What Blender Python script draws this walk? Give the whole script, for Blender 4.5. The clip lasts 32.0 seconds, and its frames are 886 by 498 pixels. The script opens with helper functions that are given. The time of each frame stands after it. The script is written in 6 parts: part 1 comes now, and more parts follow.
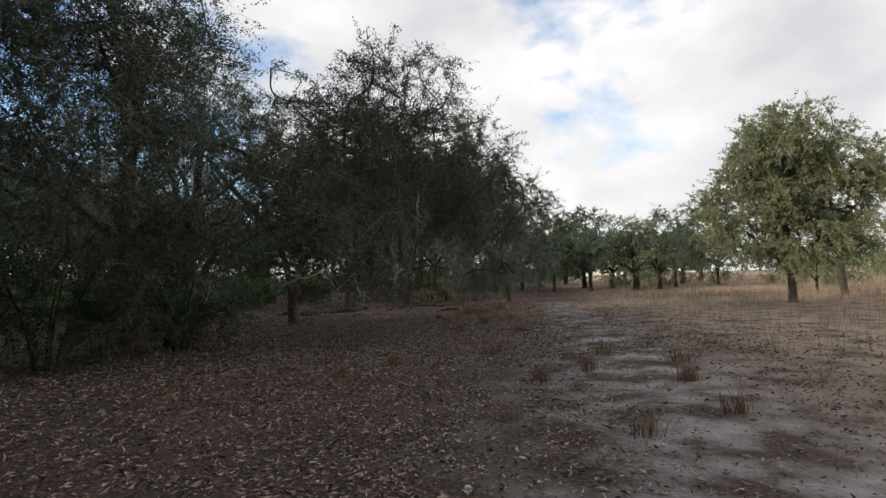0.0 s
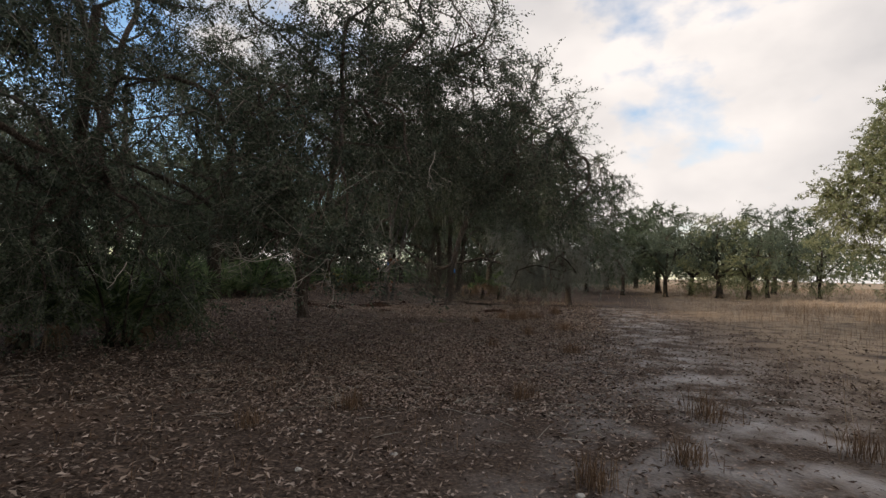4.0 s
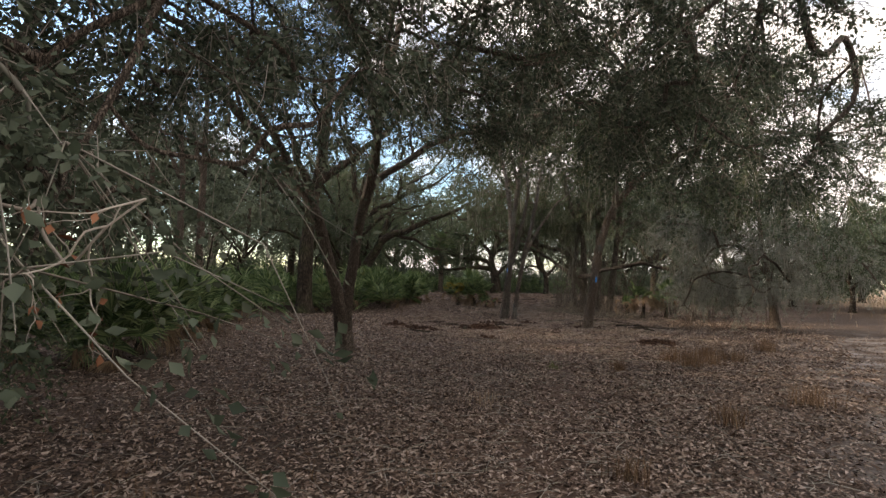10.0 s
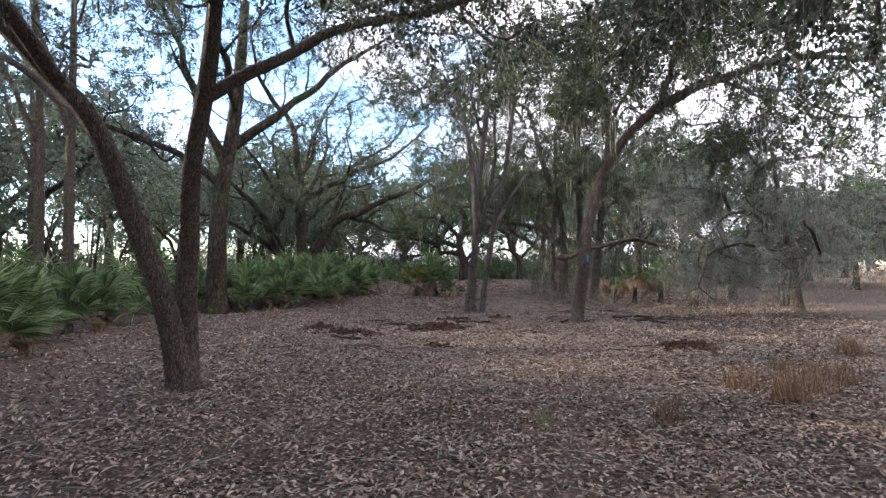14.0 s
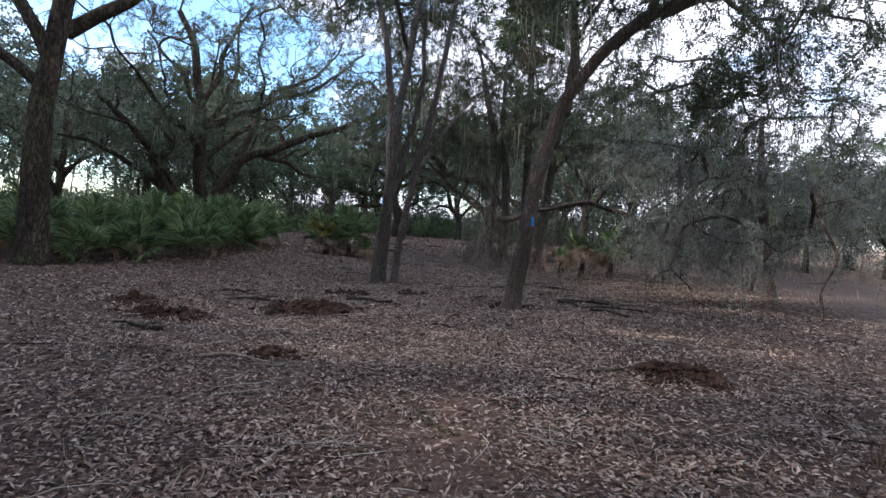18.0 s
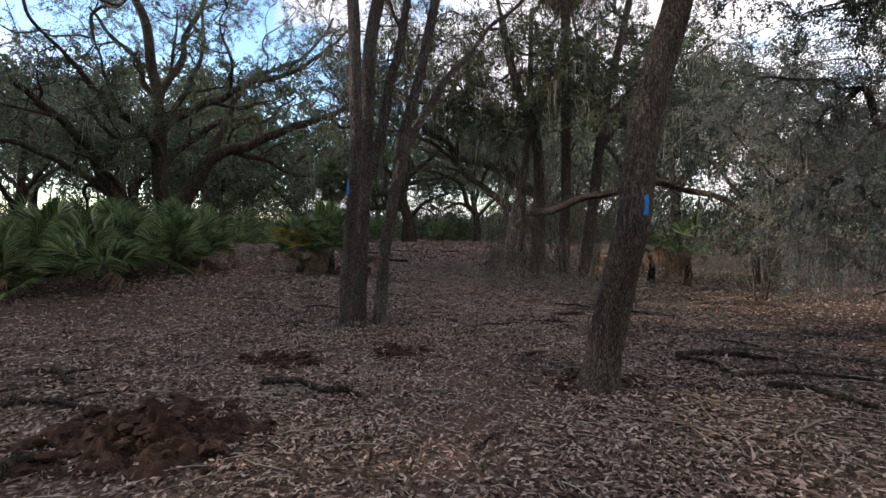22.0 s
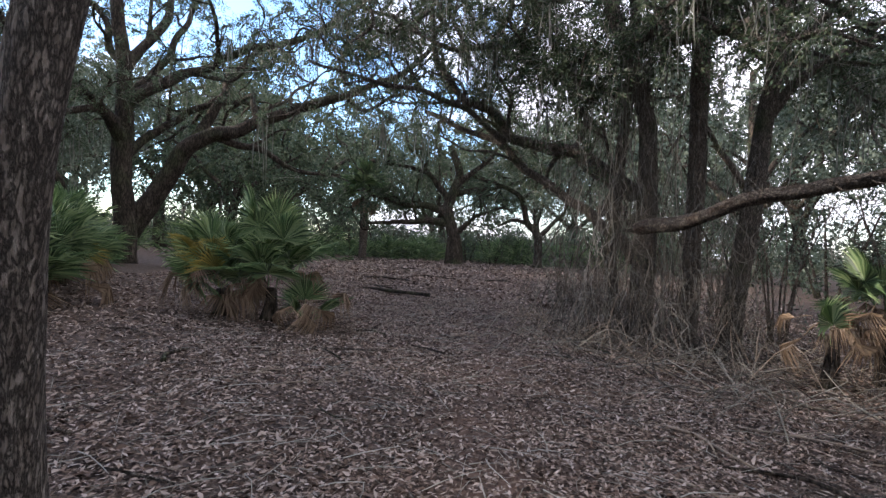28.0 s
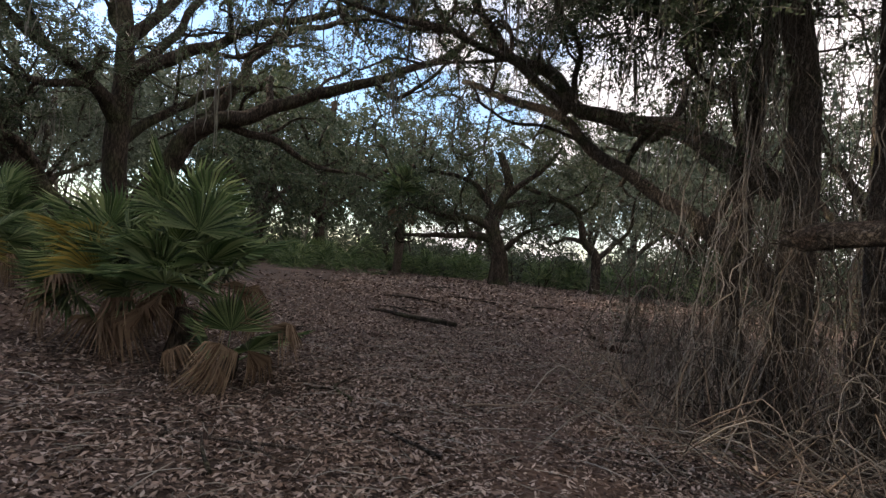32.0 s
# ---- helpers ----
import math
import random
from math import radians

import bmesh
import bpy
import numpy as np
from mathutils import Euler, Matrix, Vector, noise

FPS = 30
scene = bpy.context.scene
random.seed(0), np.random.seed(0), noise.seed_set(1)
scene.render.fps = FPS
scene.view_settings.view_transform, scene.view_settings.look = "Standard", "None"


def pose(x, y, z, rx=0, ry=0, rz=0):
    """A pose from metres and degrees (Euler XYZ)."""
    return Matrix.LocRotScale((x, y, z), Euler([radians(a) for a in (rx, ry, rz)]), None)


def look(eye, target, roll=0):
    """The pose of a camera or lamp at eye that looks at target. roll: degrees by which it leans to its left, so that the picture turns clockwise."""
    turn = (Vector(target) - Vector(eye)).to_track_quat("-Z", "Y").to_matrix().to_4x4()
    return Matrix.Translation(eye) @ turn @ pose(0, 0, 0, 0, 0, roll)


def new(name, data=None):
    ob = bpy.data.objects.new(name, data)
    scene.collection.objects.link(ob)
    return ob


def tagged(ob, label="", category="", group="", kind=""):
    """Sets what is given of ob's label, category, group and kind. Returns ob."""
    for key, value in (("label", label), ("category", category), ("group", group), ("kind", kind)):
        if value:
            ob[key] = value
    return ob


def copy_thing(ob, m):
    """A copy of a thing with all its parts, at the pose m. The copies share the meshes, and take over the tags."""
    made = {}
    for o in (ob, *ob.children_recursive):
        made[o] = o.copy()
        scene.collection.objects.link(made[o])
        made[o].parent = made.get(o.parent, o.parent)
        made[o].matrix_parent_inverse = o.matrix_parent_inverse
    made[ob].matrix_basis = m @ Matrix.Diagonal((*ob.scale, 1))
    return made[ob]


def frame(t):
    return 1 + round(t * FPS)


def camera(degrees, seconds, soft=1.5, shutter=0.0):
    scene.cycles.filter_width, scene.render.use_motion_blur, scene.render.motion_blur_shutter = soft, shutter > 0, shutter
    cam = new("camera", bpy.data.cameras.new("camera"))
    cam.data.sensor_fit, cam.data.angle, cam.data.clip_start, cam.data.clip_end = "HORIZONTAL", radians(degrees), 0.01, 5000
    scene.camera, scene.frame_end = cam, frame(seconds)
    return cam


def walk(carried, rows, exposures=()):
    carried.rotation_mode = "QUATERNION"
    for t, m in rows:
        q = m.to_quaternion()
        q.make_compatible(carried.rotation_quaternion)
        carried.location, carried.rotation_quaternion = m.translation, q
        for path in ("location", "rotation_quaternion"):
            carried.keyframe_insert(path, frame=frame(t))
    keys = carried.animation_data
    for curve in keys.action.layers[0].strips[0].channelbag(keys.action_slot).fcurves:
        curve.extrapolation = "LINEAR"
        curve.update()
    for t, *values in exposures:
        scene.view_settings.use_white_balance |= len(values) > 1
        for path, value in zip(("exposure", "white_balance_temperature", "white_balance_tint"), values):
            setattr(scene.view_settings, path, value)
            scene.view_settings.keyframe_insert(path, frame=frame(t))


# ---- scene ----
from mathutils.bvhtree import BVHTree
cam = camera(80.0, 32.0, soft=1.45)
PATH = [
    (0, (0.0, 0.0, 1.409), (0.002, 1.997, 1.526), -2.0),
    (0.5, (0.153, 0.433, 1.405), (0.003, 2.425, 1.495), -3.2),
    (1, (0.337, 0.93, 1.401), (0.24, 2.926, 1.472), -2.2),
    (1.5, (0.512, 1.429, 1.391), (0.693, 3.419, 1.471), -1.3),
    (2, (0.685, 1.919, 1.387), (0.553, 3.914, 1.46), -2.0),
    (2.5, (0.836, 2.439, 1.383), (0.696, 4.432, 1.48), -1.4),
    (3, (0.798, 2.805, 1.399), (0.642, 4.796, 1.502), 0.4),
    (3.5, (0.735, 3.175, 1.41), (0.522, 5.161, 1.502), 1.0),
    (5.5, (0.677, 5.072, 1.429), (0.278, 7.029, 1.542), 2.3),
    (6, (0.707, 5.651, 1.407), (0.086, 7.55, 1.494), 0.8),
    (6.5, (0.771, 6.233, 1.397), (0.214, 8.151, 1.506), 1.5),
    (7, (0.836, 6.722, 1.399), (0.175, 8.607, 1.509), 0.5),
    (7.5, (0.836, 7.296, 1.4), (0.206, 9.185, 1.589), -0.4),
    (8, (0.851, 7.864, 1.405), (0.257, 9.767, 1.569), 0.7),
    (8.5, (0.803, 8.363, 1.406), (0.072, 10.222, 1.514), 0.3),
    (9, (0.809, 8.887, 1.43), (0.054, 10.733, 1.573), 1.0),
    (9.5, (0.828, 9.414, 1.441), (-0.047, 11.209, 1.548), 0.2),
    (10, (0.736, 10.036, 1.445), (-0.081, 11.858, 1.565), 1.1),
    (10.5, (0.638, 10.612, 1.434), (-0.075, 12.48, 1.511), 0.8),
    (11, (0.533, 11.138, 1.413), (-0.316, 12.949, 1.444), 1.1),
    (11.5, (0.381, 11.681, 1.408), (-0.433, 13.508, 1.445), 2.2),
    (12, (0.269, 12.196, 1.408), (-0.616, 13.988, 1.472), 1.5),
    (12.5, (0.048, 12.718, 1.41), (-0.782, 14.537, 1.46), 0.8),
    (13, (-0.053, 13.274, 1.4), (-0.867, 15.101, 1.45), 1.8),
    (13.5, (-0.171, 13.809, 1.368), (-1.041, 15.61, 1.397), 0.5),
    (14, (-0.339, 14.329, 1.356), (-1.061, 16.193, 1.432), -0.7),
    (14.5, (-0.447, 14.798, 1.356), (-1.152, 16.669, 1.395), -1.1),
    (15, (-0.529, 15.332, 1.337), (-1.198, 17.216, 1.393), -0.4),
    (15.5, (-0.608, 15.931, 1.314), (-1.069, 17.877, 1.359), 2.2),
    (17.5, (-0.687, 17.612, 1.437), (-1.181, 19.549, 1.368), 4.3),
    (18, (-0.764, 18.181, 1.422), (-1.286, 20.109, 1.335), 3.0),
    (18.5, (-0.933, 18.734, 1.42), (-1.649, 20.599, 1.318), 2.7),
    (19, (-1.133, 19.26, 1.418), (-1.565, 21.211, 1.329), 2.1),
    (19.5, (-1.337, 19.778, 1.404), (-1.772, 21.731, 1.409), 2.7),
    (20, (-1.485, 20.365, 1.393), (-2.038, 22.286, 1.363), 1.0),
    (20.5, (-1.561, 21.0, 1.39), (-1.849, 22.978, 1.343), 0.8),
    (21, (-1.731, 21.675, 1.407), (-2.342, 23.577, 1.328), -0.4),
    (21.5, (-1.881, 22.307, 1.414), (-2.567, 24.183, 1.316), -2.1),
    (22, (-1.977, 22.938, 1.4), (-2.568, 24.847, 1.316), 0.1),
    (22.5, (-2.134, 23.53, 1.388), (-2.8, 25.415, 1.355), 0.9),
    (23, (-2.179, 24.14, 1.369), (-2.658, 26.081, 1.313), 0.8),
    (23.5, (-2.3, 24.682, 1.386), (-2.978, 26.563, 1.343), 0.1),
    (24, (-2.404, 25.195, 1.403), (-3.037, 27.092, 1.363), 1.1),
    (24.5, (-2.503, 25.783, 1.408), (-3.123, 27.684, 1.38), 3.3),
    (26.5, (-2.909, 27.486, 1.35), (-3.657, 29.341, 1.371), 2.5),
    (27, (-3.033, 27.955, 1.336), (-3.653, 29.857, 1.319), 2.7),
    (27.5, (-3.176, 28.495, 1.361), (-4.027, 30.305, 1.36), 3.0),
    (28, (-3.369, 29.012, 1.377), (-4.177, 30.842, 1.365), 2.5),
    (28.5, (-3.468, 29.478, 1.38), (-4.329, 31.283, 1.412), 4.5),
    (29, (-3.652, 29.934, 1.383), (-4.638, 31.674, 1.395), 2.1),
    (29.5, (-3.807, 30.313, 1.384), (-4.724, 32.09, 1.347), 3.0),
    (30, (-3.989, 30.703, 1.377), (-5.123, 32.35, 1.405), 5.2),
    (30.5, (-4.209, 31.025, 1.387), (-5.456, 32.588, 1.429), 3.5),
    (31, (-4.286, 31.29, 1.355), (-5.563, 32.829, 1.347), 1.6),
    (31.5, (-4.261, 31.608, 1.397), (-5.51, 33.17, 1.413), 3.3),
    (32, (-4.353, 31.946, 1.294), (-5.332, 33.689, 1.342), 5.3),
]
walk(cam, [(t, look(eye, target, roll)) for t, eye, target, roll in PATH],
     exposures=[(0.0, -0.37, 6550, 12), (3.0, -0.42, 6800, 14), (6.0, -0.48, 7400, 15), (9.5, 0.2, 7500, 17), (11.0, 0.92, 7000, 18), (12.0, 1.15, 6700, 19), (15.0, 1.28, 6000, 19), (18.0, 0.62, 5750, 18),
                (19.5, 0.58, 6050, 19), (21.0, 0.31, 6350, 19), (24.0, 0.53, 6650, 20), (27.0, 1.0, 6000, 19), (28.0, 1.0, 6000, 19), (30.0, 0.8, 6150, 19), (32.0, 0.4, 6900, 21)])

# ---- light ----
SUN_EL, SUN_AZ = radians(22.0), radians(255)   # azimuth clockwise from +y
sun_way = Vector((math.sin(SUN_AZ) * math.cos(SUN_EL), math.cos(SUN_AZ) * math.cos(SUN_EL), math.sin(SUN_EL)))
sun = new("sun", bpy.data.lights.new("sun", "SUN"))
sun.data.energy, sun.data.angle, sun.data.color = 5.0, radians(1.0), (1.0, 0.87, 0.68)
sun.matrix_world = look(sun_way * 60, (0, 0, 0))

world = bpy.data.worlds.new("sky")
scene.world = world
world.use_nodes = True
wn, wl = world.node_tree.nodes, world.node_tree.links
wn.clear()
w_out = wn.new("ShaderNodeOutputWorld")
w_bg = wn.new("ShaderNodeBackground")
w_sky = wn.new("ShaderNodeTexSky")
w_sky.sky_type, w_sky.sun_disc = "NISHITA", False
w_sky.sun_elevation, w_sky.sun_rotation = SUN_EL, SUN_AZ
w_sky.ozone_density, w_sky.dust_density, w_sky.air_density = 2.0, 0.3, 1.2
w_co = wn.new("ShaderNodeTexCoord")
w_map = wn.new("ShaderNodeMapping")
w_map.inputs["Scale"].default_value = (1.0, 1.0, 1.7)
w_map.inputs["Rotation"].default_value = (0.0, 0.0, radians(-32))
w_map.inputs["Location"].default_value = (0.35, 0.1, 0.25)
w_n1 = wn.new("ShaderNodeTexNoise")
w_n1.inputs["Scale"].default_value, w_n1.inputs["Detail"].default_value, w_n1.inputs["Roughness"].default_value = 2.6, 6.0, 0.55
w_r1 = wn.new("ShaderNodeValToRGB")
w_r1.color_ramp.elements[0].position, w_r1.color_ramp.elements[1].position = 0.385, 0.50
w_n2 = wn.new("ShaderNodeTexNoise")
w_n2.inputs["Scale"].default_value, w_n2.inputs["Detail"].default_value = 3.4, 5.0
w_r2 = wn.new("ShaderNodeValToRGB")
w_r2.color_ramp.elements[0].position, w_r2.color_ramp.elements[1].position = 0.32, 0.66
w_r2.color_ramp.elements[0].color = (6.0, 6.15, 6.4, 1)
w_r2.color_ramp.elements[1].color = (9.0, 8.95, 8.9, 1)
w_mix = wn.new("ShaderNodeMixRGB")
w_bg.inputs["Strength"].default_value = 0.15
wl.new(w_co.outputs["Generated"], w_map.inputs["Vector"])
wl.new(w_map.outputs["Vector"], w_n1.inputs["Vector"])
wl.new(w_map.outputs["Vector"], w_n2.inputs["Vector"])
w_sep = wn.new("ShaderNodeSeparateXYZ")
wl.new(w_co.outputs["Generated"], w_sep.inputs["Vector"])
w_east = wn.new("ShaderNodeMath")
w_east.operation = "MULTIPLY_ADD"
w_east.inputs[1].default_value = 0.18
wl.new(w_sep.outputs["X"], w_east.inputs[0])
wl.new(w_n1.outputs["Fac"], w_east.inputs[2])
wl.new(w_east.outputs["Value"], w_r1.inputs["Fac"])
wl.new(w_n2.outputs["Fac"], w_r2.inputs["Fac"])
wl.new(w_r1.outputs["Color"], w_mix.inputs["Fac"])
w_clear = wn.new("ShaderNodeMixRGB")
w_clear.blend_type = "MULTIPLY"
w_clear.inputs["Fac"].default_value = 1.0
w_clear.inputs["Color2"].default_value = (1.5, 1.75, 1.9, 1)
wl.new(w_sky.outputs["Color"], w_clear.inputs["Color1"])
wl.new(w_clear.outputs["Color"], w_mix.inputs["Color1"])
wl.new(w_r2.outputs["Color"], w_mix.inputs["Color2"])
wl.new(w_mix.outputs["Color"], w_bg.inputs["Color"])
wl.new(w_bg.outputs["Background"], w_out.inputs["Surface"])


# ---- materials ----
def material(name, stops, scale=4.0, stretch=(1, 1, 1), rough=0.9, bump=0.0, bump_scale=30.0, second=None, random_mix=0.0,
             translucent=0.0, per_island=False, ridges=0.0):
    """Noise between colour stops, a second tone in patches, a relief and a spread of tones from piece to piece."""
    mat = bpy.data.materials.new(name)
    mat.use_nodes = True
    nt = mat.node_tree
    ns, ln = nt.nodes, nt.links
    bsdf, out = ns["Principled BSDF"], ns["Material Output"]
    bsdf.inputs["Roughness"].default_value = rough
    bsdf.inputs["Specular IOR Level"].default_value = 0.25
    co = ns.new("ShaderNodeTexCoord")
    mp = ns.new("ShaderNodeMapping")
    mp.inputs["Scale"].default_value = stretch
    ln.new(co.outputs["Object"], mp.inputs["Vector"])
    n1 = ns.new("ShaderNodeTexNoise")
    n1.inputs["Scale"].default_value, n1.inputs["Detail"].default_value, n1.inputs["Roughness"].default_value = scale, 6, 0.65
    ln.new(mp.outputs["Vector"], n1.inputs["Vector"])
    fac = n1.outputs["Fac"]
    if random_mix:
        if per_island:
            src = ns.new("ShaderNodeNewGeometry").outputs["Random Per Island"]
        else:
            src = ns.new("ShaderNodeObjectInfo").outputs["Random"]
        mx = ns.new("ShaderNodeMix")
        mx.inputs["Factor"].default_value = random_mix
        ln.new(fac, mx.inputs["A"])
        ln.new(src, mx.inputs["B"])
        fac = mx.outputs["Result"]
    ramp = ns.new("ShaderNodeValToRGB")
    els = ramp.color_ramp.elements
    while len(els) < len(stops):
        els.new(0.5)
    for e, (p, c) in zip(els, stops):
        e.position, e.color = p, (*c, 1)
    ln.new(fac, ramp.inputs["Fac"])
    col = ramp.outputs["Color"]
    if second:
        s_scale, lo, hi, c2 = second
        n2 = ns.new("ShaderNodeTexNoise")
        n2.inputs["Scale"].default_value, n2.inputs["Detail"].default_value = s_scale, 5
        ln.new(co.outputs["Object"], n2.inputs["Vector"])
        r2 = ns.new("ShaderNodeMapRange")
        r2.inputs["From Min"].default_value, r2.inputs["From Max"].default_value = lo, hi
        ln.new(n2.outputs["Fac"], r2.inputs["Value"])
        m2 = ns.new("ShaderNodeMix")
        m2.data_type = "RGBA"
        ln.new(r2.outputs["Result"], m2.inputs["Factor"])
        ln.new(col, m2.inputs["A"])
        m2.inputs["B"].default_value = (*c2, 1)
        col = m2.outputs["Result"]
    ln.new(col, bsdf.inputs["Base Color"])
    if bump:
        nb = ns.new("ShaderNodeTexNoise")
        nb.inputs["Scale"].default_value, nb.inputs["Detail"].default_value = bump_scale, 4
        ln.new(mp.outputs["Vector"], nb.inputs["Vector"])
        height = nb.outputs["Fac"]
        if ridges:
            fu = ns.new("ShaderNodeTexNoise")
            fu.inputs["Scale"].default_value, fu.inputs["Detail"].default_value, fu.inputs["Roughness"].default_value = ridges, 4, 0.6
            ln.new(mp.outputs["Vector"], fu.inputs["Vector"])
            half = ns.new("ShaderNodeMath")
            half.operation = "SUBTRACT"
            half.inputs[1].default_value = 0.5
            ln.new(fu.outputs["Fac"], half.inputs[0])
            fold = ns.new("ShaderNodeMath")
            fold.operation = "ABSOLUTE"
            ln.new(half.outputs["Value"], fold.inputs[0])
            deep = ns.new("ShaderNodeMath")
            deep.operation = "MULTIPLY"
            deep.inputs[1].default_value = 3.2
            ln.new(fold.outputs["Value"], deep.inputs[0])
            mr = ns.new("ShaderNodeMapRange")
            mr.inputs["From Max"].default_value = 0.3
            ln.new(deep.outputs["Value"], mr.inputs["Value"])
            ad = ns.new("ShaderNodeMath")
            ad.operation = "MULTIPLY"
            ln.new(mr.outputs["Result"], ad.inputs[0])
            ln.new(height, ad.inputs[1])
            height = ad.outputs["Value"]
            crack = ns.new("ShaderNodeMapRange")
            crack.inputs["From Max"].default_value, crack.inputs["To Min"].default_value = 0.34, 0.22
            ln.new(deep.outputs["Value"], crack.inputs["Value"])
            cm = ns.new("ShaderNodeMix")
            cm.data_type, cm.blend_type = "RGBA", "MULTIPLY"
            cm.inputs["Factor"].default_value = 1.0
            ln.new(col, cm.inputs["A"])
            ln.new(crack.outputs["Result"], cm.inputs["B"])
            col = cm.outputs["Result"]
            ln.new(col, bsdf.inputs["Base Color"])
        bn = ns.new("ShaderNodeBump")
        bn.inputs["Strength"].default_value, bn.inputs["Distance"].default_value = bump, 0.03 if not ridges else 0.045
        ln.new(height, bn.inputs["Height"])
        ln.new(bn.outputs["Normal"], bsdf.inputs["Normal"])
    if translucent:
        tr = ns.new("ShaderNodeBsdfTranslucent")
        ln.new(col, tr.inputs["Color"])
        ms = ns.new("ShaderNodeMixShader")
        ms.inputs["Fac"].default_value = translucent
        ln.new(bsdf.outputs["BSDF"], ms.inputs[1])
        ln.new(tr.outputs["BSDF"], ms.inputs[2])
        ln.new(ms.outputs["Shader"], out.inputs["Surface"])
    return mat


BARK = material("oak_bark", [(0.28, (0.125, 0.094, 0.074)), (0.5, (0.195, 0.156, 0.126)), (0.72, (0.29, 0.248, 0.206))], 34, (1, 1, 0.24), 0.95,
                1.0, 80, (2.2, 0.56, 0.74, (0.225, 0.215, 0.18)), ridges=60)
BARK_GREY = material("grey_oak_bark", [(0.28, (0.135, 0.110, 0.094)), (0.5, (0.215, 0.185, 0.16)), (0.72, (0.33, 0.295, 0.26))], 34, (1, 1, 0.24), 0.95,
                     1.0, 80, (1.8, 0.50, 0.72, (0.30, 0.30, 0.265)), ridges=64)
BROKEN = material("weathered_broken_wood", [(0.3, (0.050, 0.040, 0.033)), (0.5, (0.105, 0.088, 0.072)), (0.72, (0.20, 0.178, 0.152))], 16, (1, 1, 1), 0.95, 1.0, 45,
                  (3.0, 0.52, 0.7, (0.075, 0.052, 0.042)), ridges=26)
BARK_DARK = material("dark_oak_bark", [(0.3, (0.025, 0.019, 0.014)), (0.55, (0.085, 0.067, 0.05)), (0.8, (0.16, 0.135, 0.105))], 6, (1, 1, 0.3), 0.95,
                     0.9, 22, (0.9, 0.5, 0.68, (0.075, 0.085, 0.04)), ridges=14)
BARK_MOSSY = material("mossy_oak_bark", [(0.28, (0.085, 0.067, 0.053)), (0.5, (0.165, 0.138, 0.112)), (0.74, (0.27, 0.24, 0.20))], 30, (1, 1, 0.26), 0.95,
                      1.0, 70, (2.4, 0.52, 0.72, (0.105, 0.118, 0.062)), ridges=55)
TWIG = material("lichened_twig", [(0.3, (0.13, 0.115, 0.095)), (0.7, (0.33, 0.31, 0.27))], 8, rough=0.95, random_mix=0.5, per_island=True)
BLEACHED = material("white_dead_twig", [(0.25, (0.24, 0.21, 0.18)), (0.6, (0.42, 0.385, 0.34)), (0.85, (0.56, 0.53, 0.48))], 12, rough=0.9)
DEAD = material("bleached_dead_wood", [(0.25, (0.10, 0.076, 0.058)), (0.55, (0.225, 0.18, 0.138)), (0.8, (0.33, 0.285, 0.235))], 12, (1, 1, 1), 0.9, 0.6, 40)
VINE = material("dry_vine", [(0.2, (0.034, 0.028, 0.023)), (0.5, (0.105, 0.092, 0.074)), (0.85, (0.31, 0.285, 0.24))], 6, rough=0.95, random_mix=0.6, per_island=True)
LEAF = material("oak_leaf", [(0.15, (0.028, 0.045, 0.024)), (0.5, (0.066, 0.096, 0.052)), (0.85, (0.14, 0.162, 0.092))], 1.2, rough=0.5,
                random_mix=0.55, per_island=True, translucent=0.3)
LEAF_GREY = material("grey_green_oak_leaf", [(0.15, (0.036, 0.050, 0.034)), (0.5, (0.078, 0.104, 0.070)), (0.85, (0.15, 0.175, 0.125))], 1.2, rough=0.6,
                     random_mix=0.55, per_island=True, translucent=0.3)
# lighter copy of the grey-green leaf, with the haze of distance in its colour
LEAF_HAZE = material("hazed_oak_leaf", [(0.15, (0.055, 0.074, 0.050)), (0.5, (0.118, 0.150, 0.104)), (0.85, (0.20, 0.228, 0.17))], 1.2, rough=0.6,
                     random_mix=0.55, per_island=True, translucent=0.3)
# grey-green leaf made paler: the veil of lens glare is put into its colour
LEAF_PALE = material("glare_paled_leaf", [(0.15, (0.125, 0.142, 0.120)), (0.5, (0.225, 0.245, 0.205)), (0.85, (0.35, 0.36, 0.315))], 1.2, rough=0.7,
                     random_mix=0.55, per_island=True, translucent=0.35)
# oak leaf lightened and yellowed to carry sunlight in its colour
LEAF_SUN = material("sun_brightened_leaf", [(0.15, (0.110, 0.130, 0.062)), (0.5, (0.225, 0.245, 0.128)), (0.85, (0.37, 0.37, 0.215))], 1.2, rough=0.5,
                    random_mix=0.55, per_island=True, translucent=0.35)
MOSS = material("spanish_moss", [(0.2, (0.156, 0.156, 0.132)), (0.8, (0.324, 0.324, 0.276))], 3, rough=1.0, random_mix=0.6, per_island=True, translucent=0.3)
PALM = material("palmetto_frond", [(0.15, (0.022, 0.050, 0.020)), (0.5, (0.094, 0.158, 0.062)), (0.85, (0.27, 0.34, 0.165))], 2.5, rough=0.4,
                random_mix=0.72, per_island=True, translucent=0.25)
PALM_YELLOW = material("yellowed_frond", [(0.3, (0.20, 0.19, 0.05)), (0.7, (0.38, 0.30, 0.08))], 3, rough=0.6, random_mix=0.4, per_island=True, translucent=0.2)
WITHERED = material("withered_oak_leaf", [(0.2, (0.11, 0.045, 0.026)), (0.8, (0.27, 0.125, 0.07))], 4, rough=0.9, random_mix=0.6, per_island=True)
PALM_DEAD = material("dead_frond", [(0.2, (0.11, 0.072, 0.045)), (0.8, (0.29, 0.215, 0.145))], 4, rough=0.95, random_mix=0.6, per_island=True, translucent=0.15)
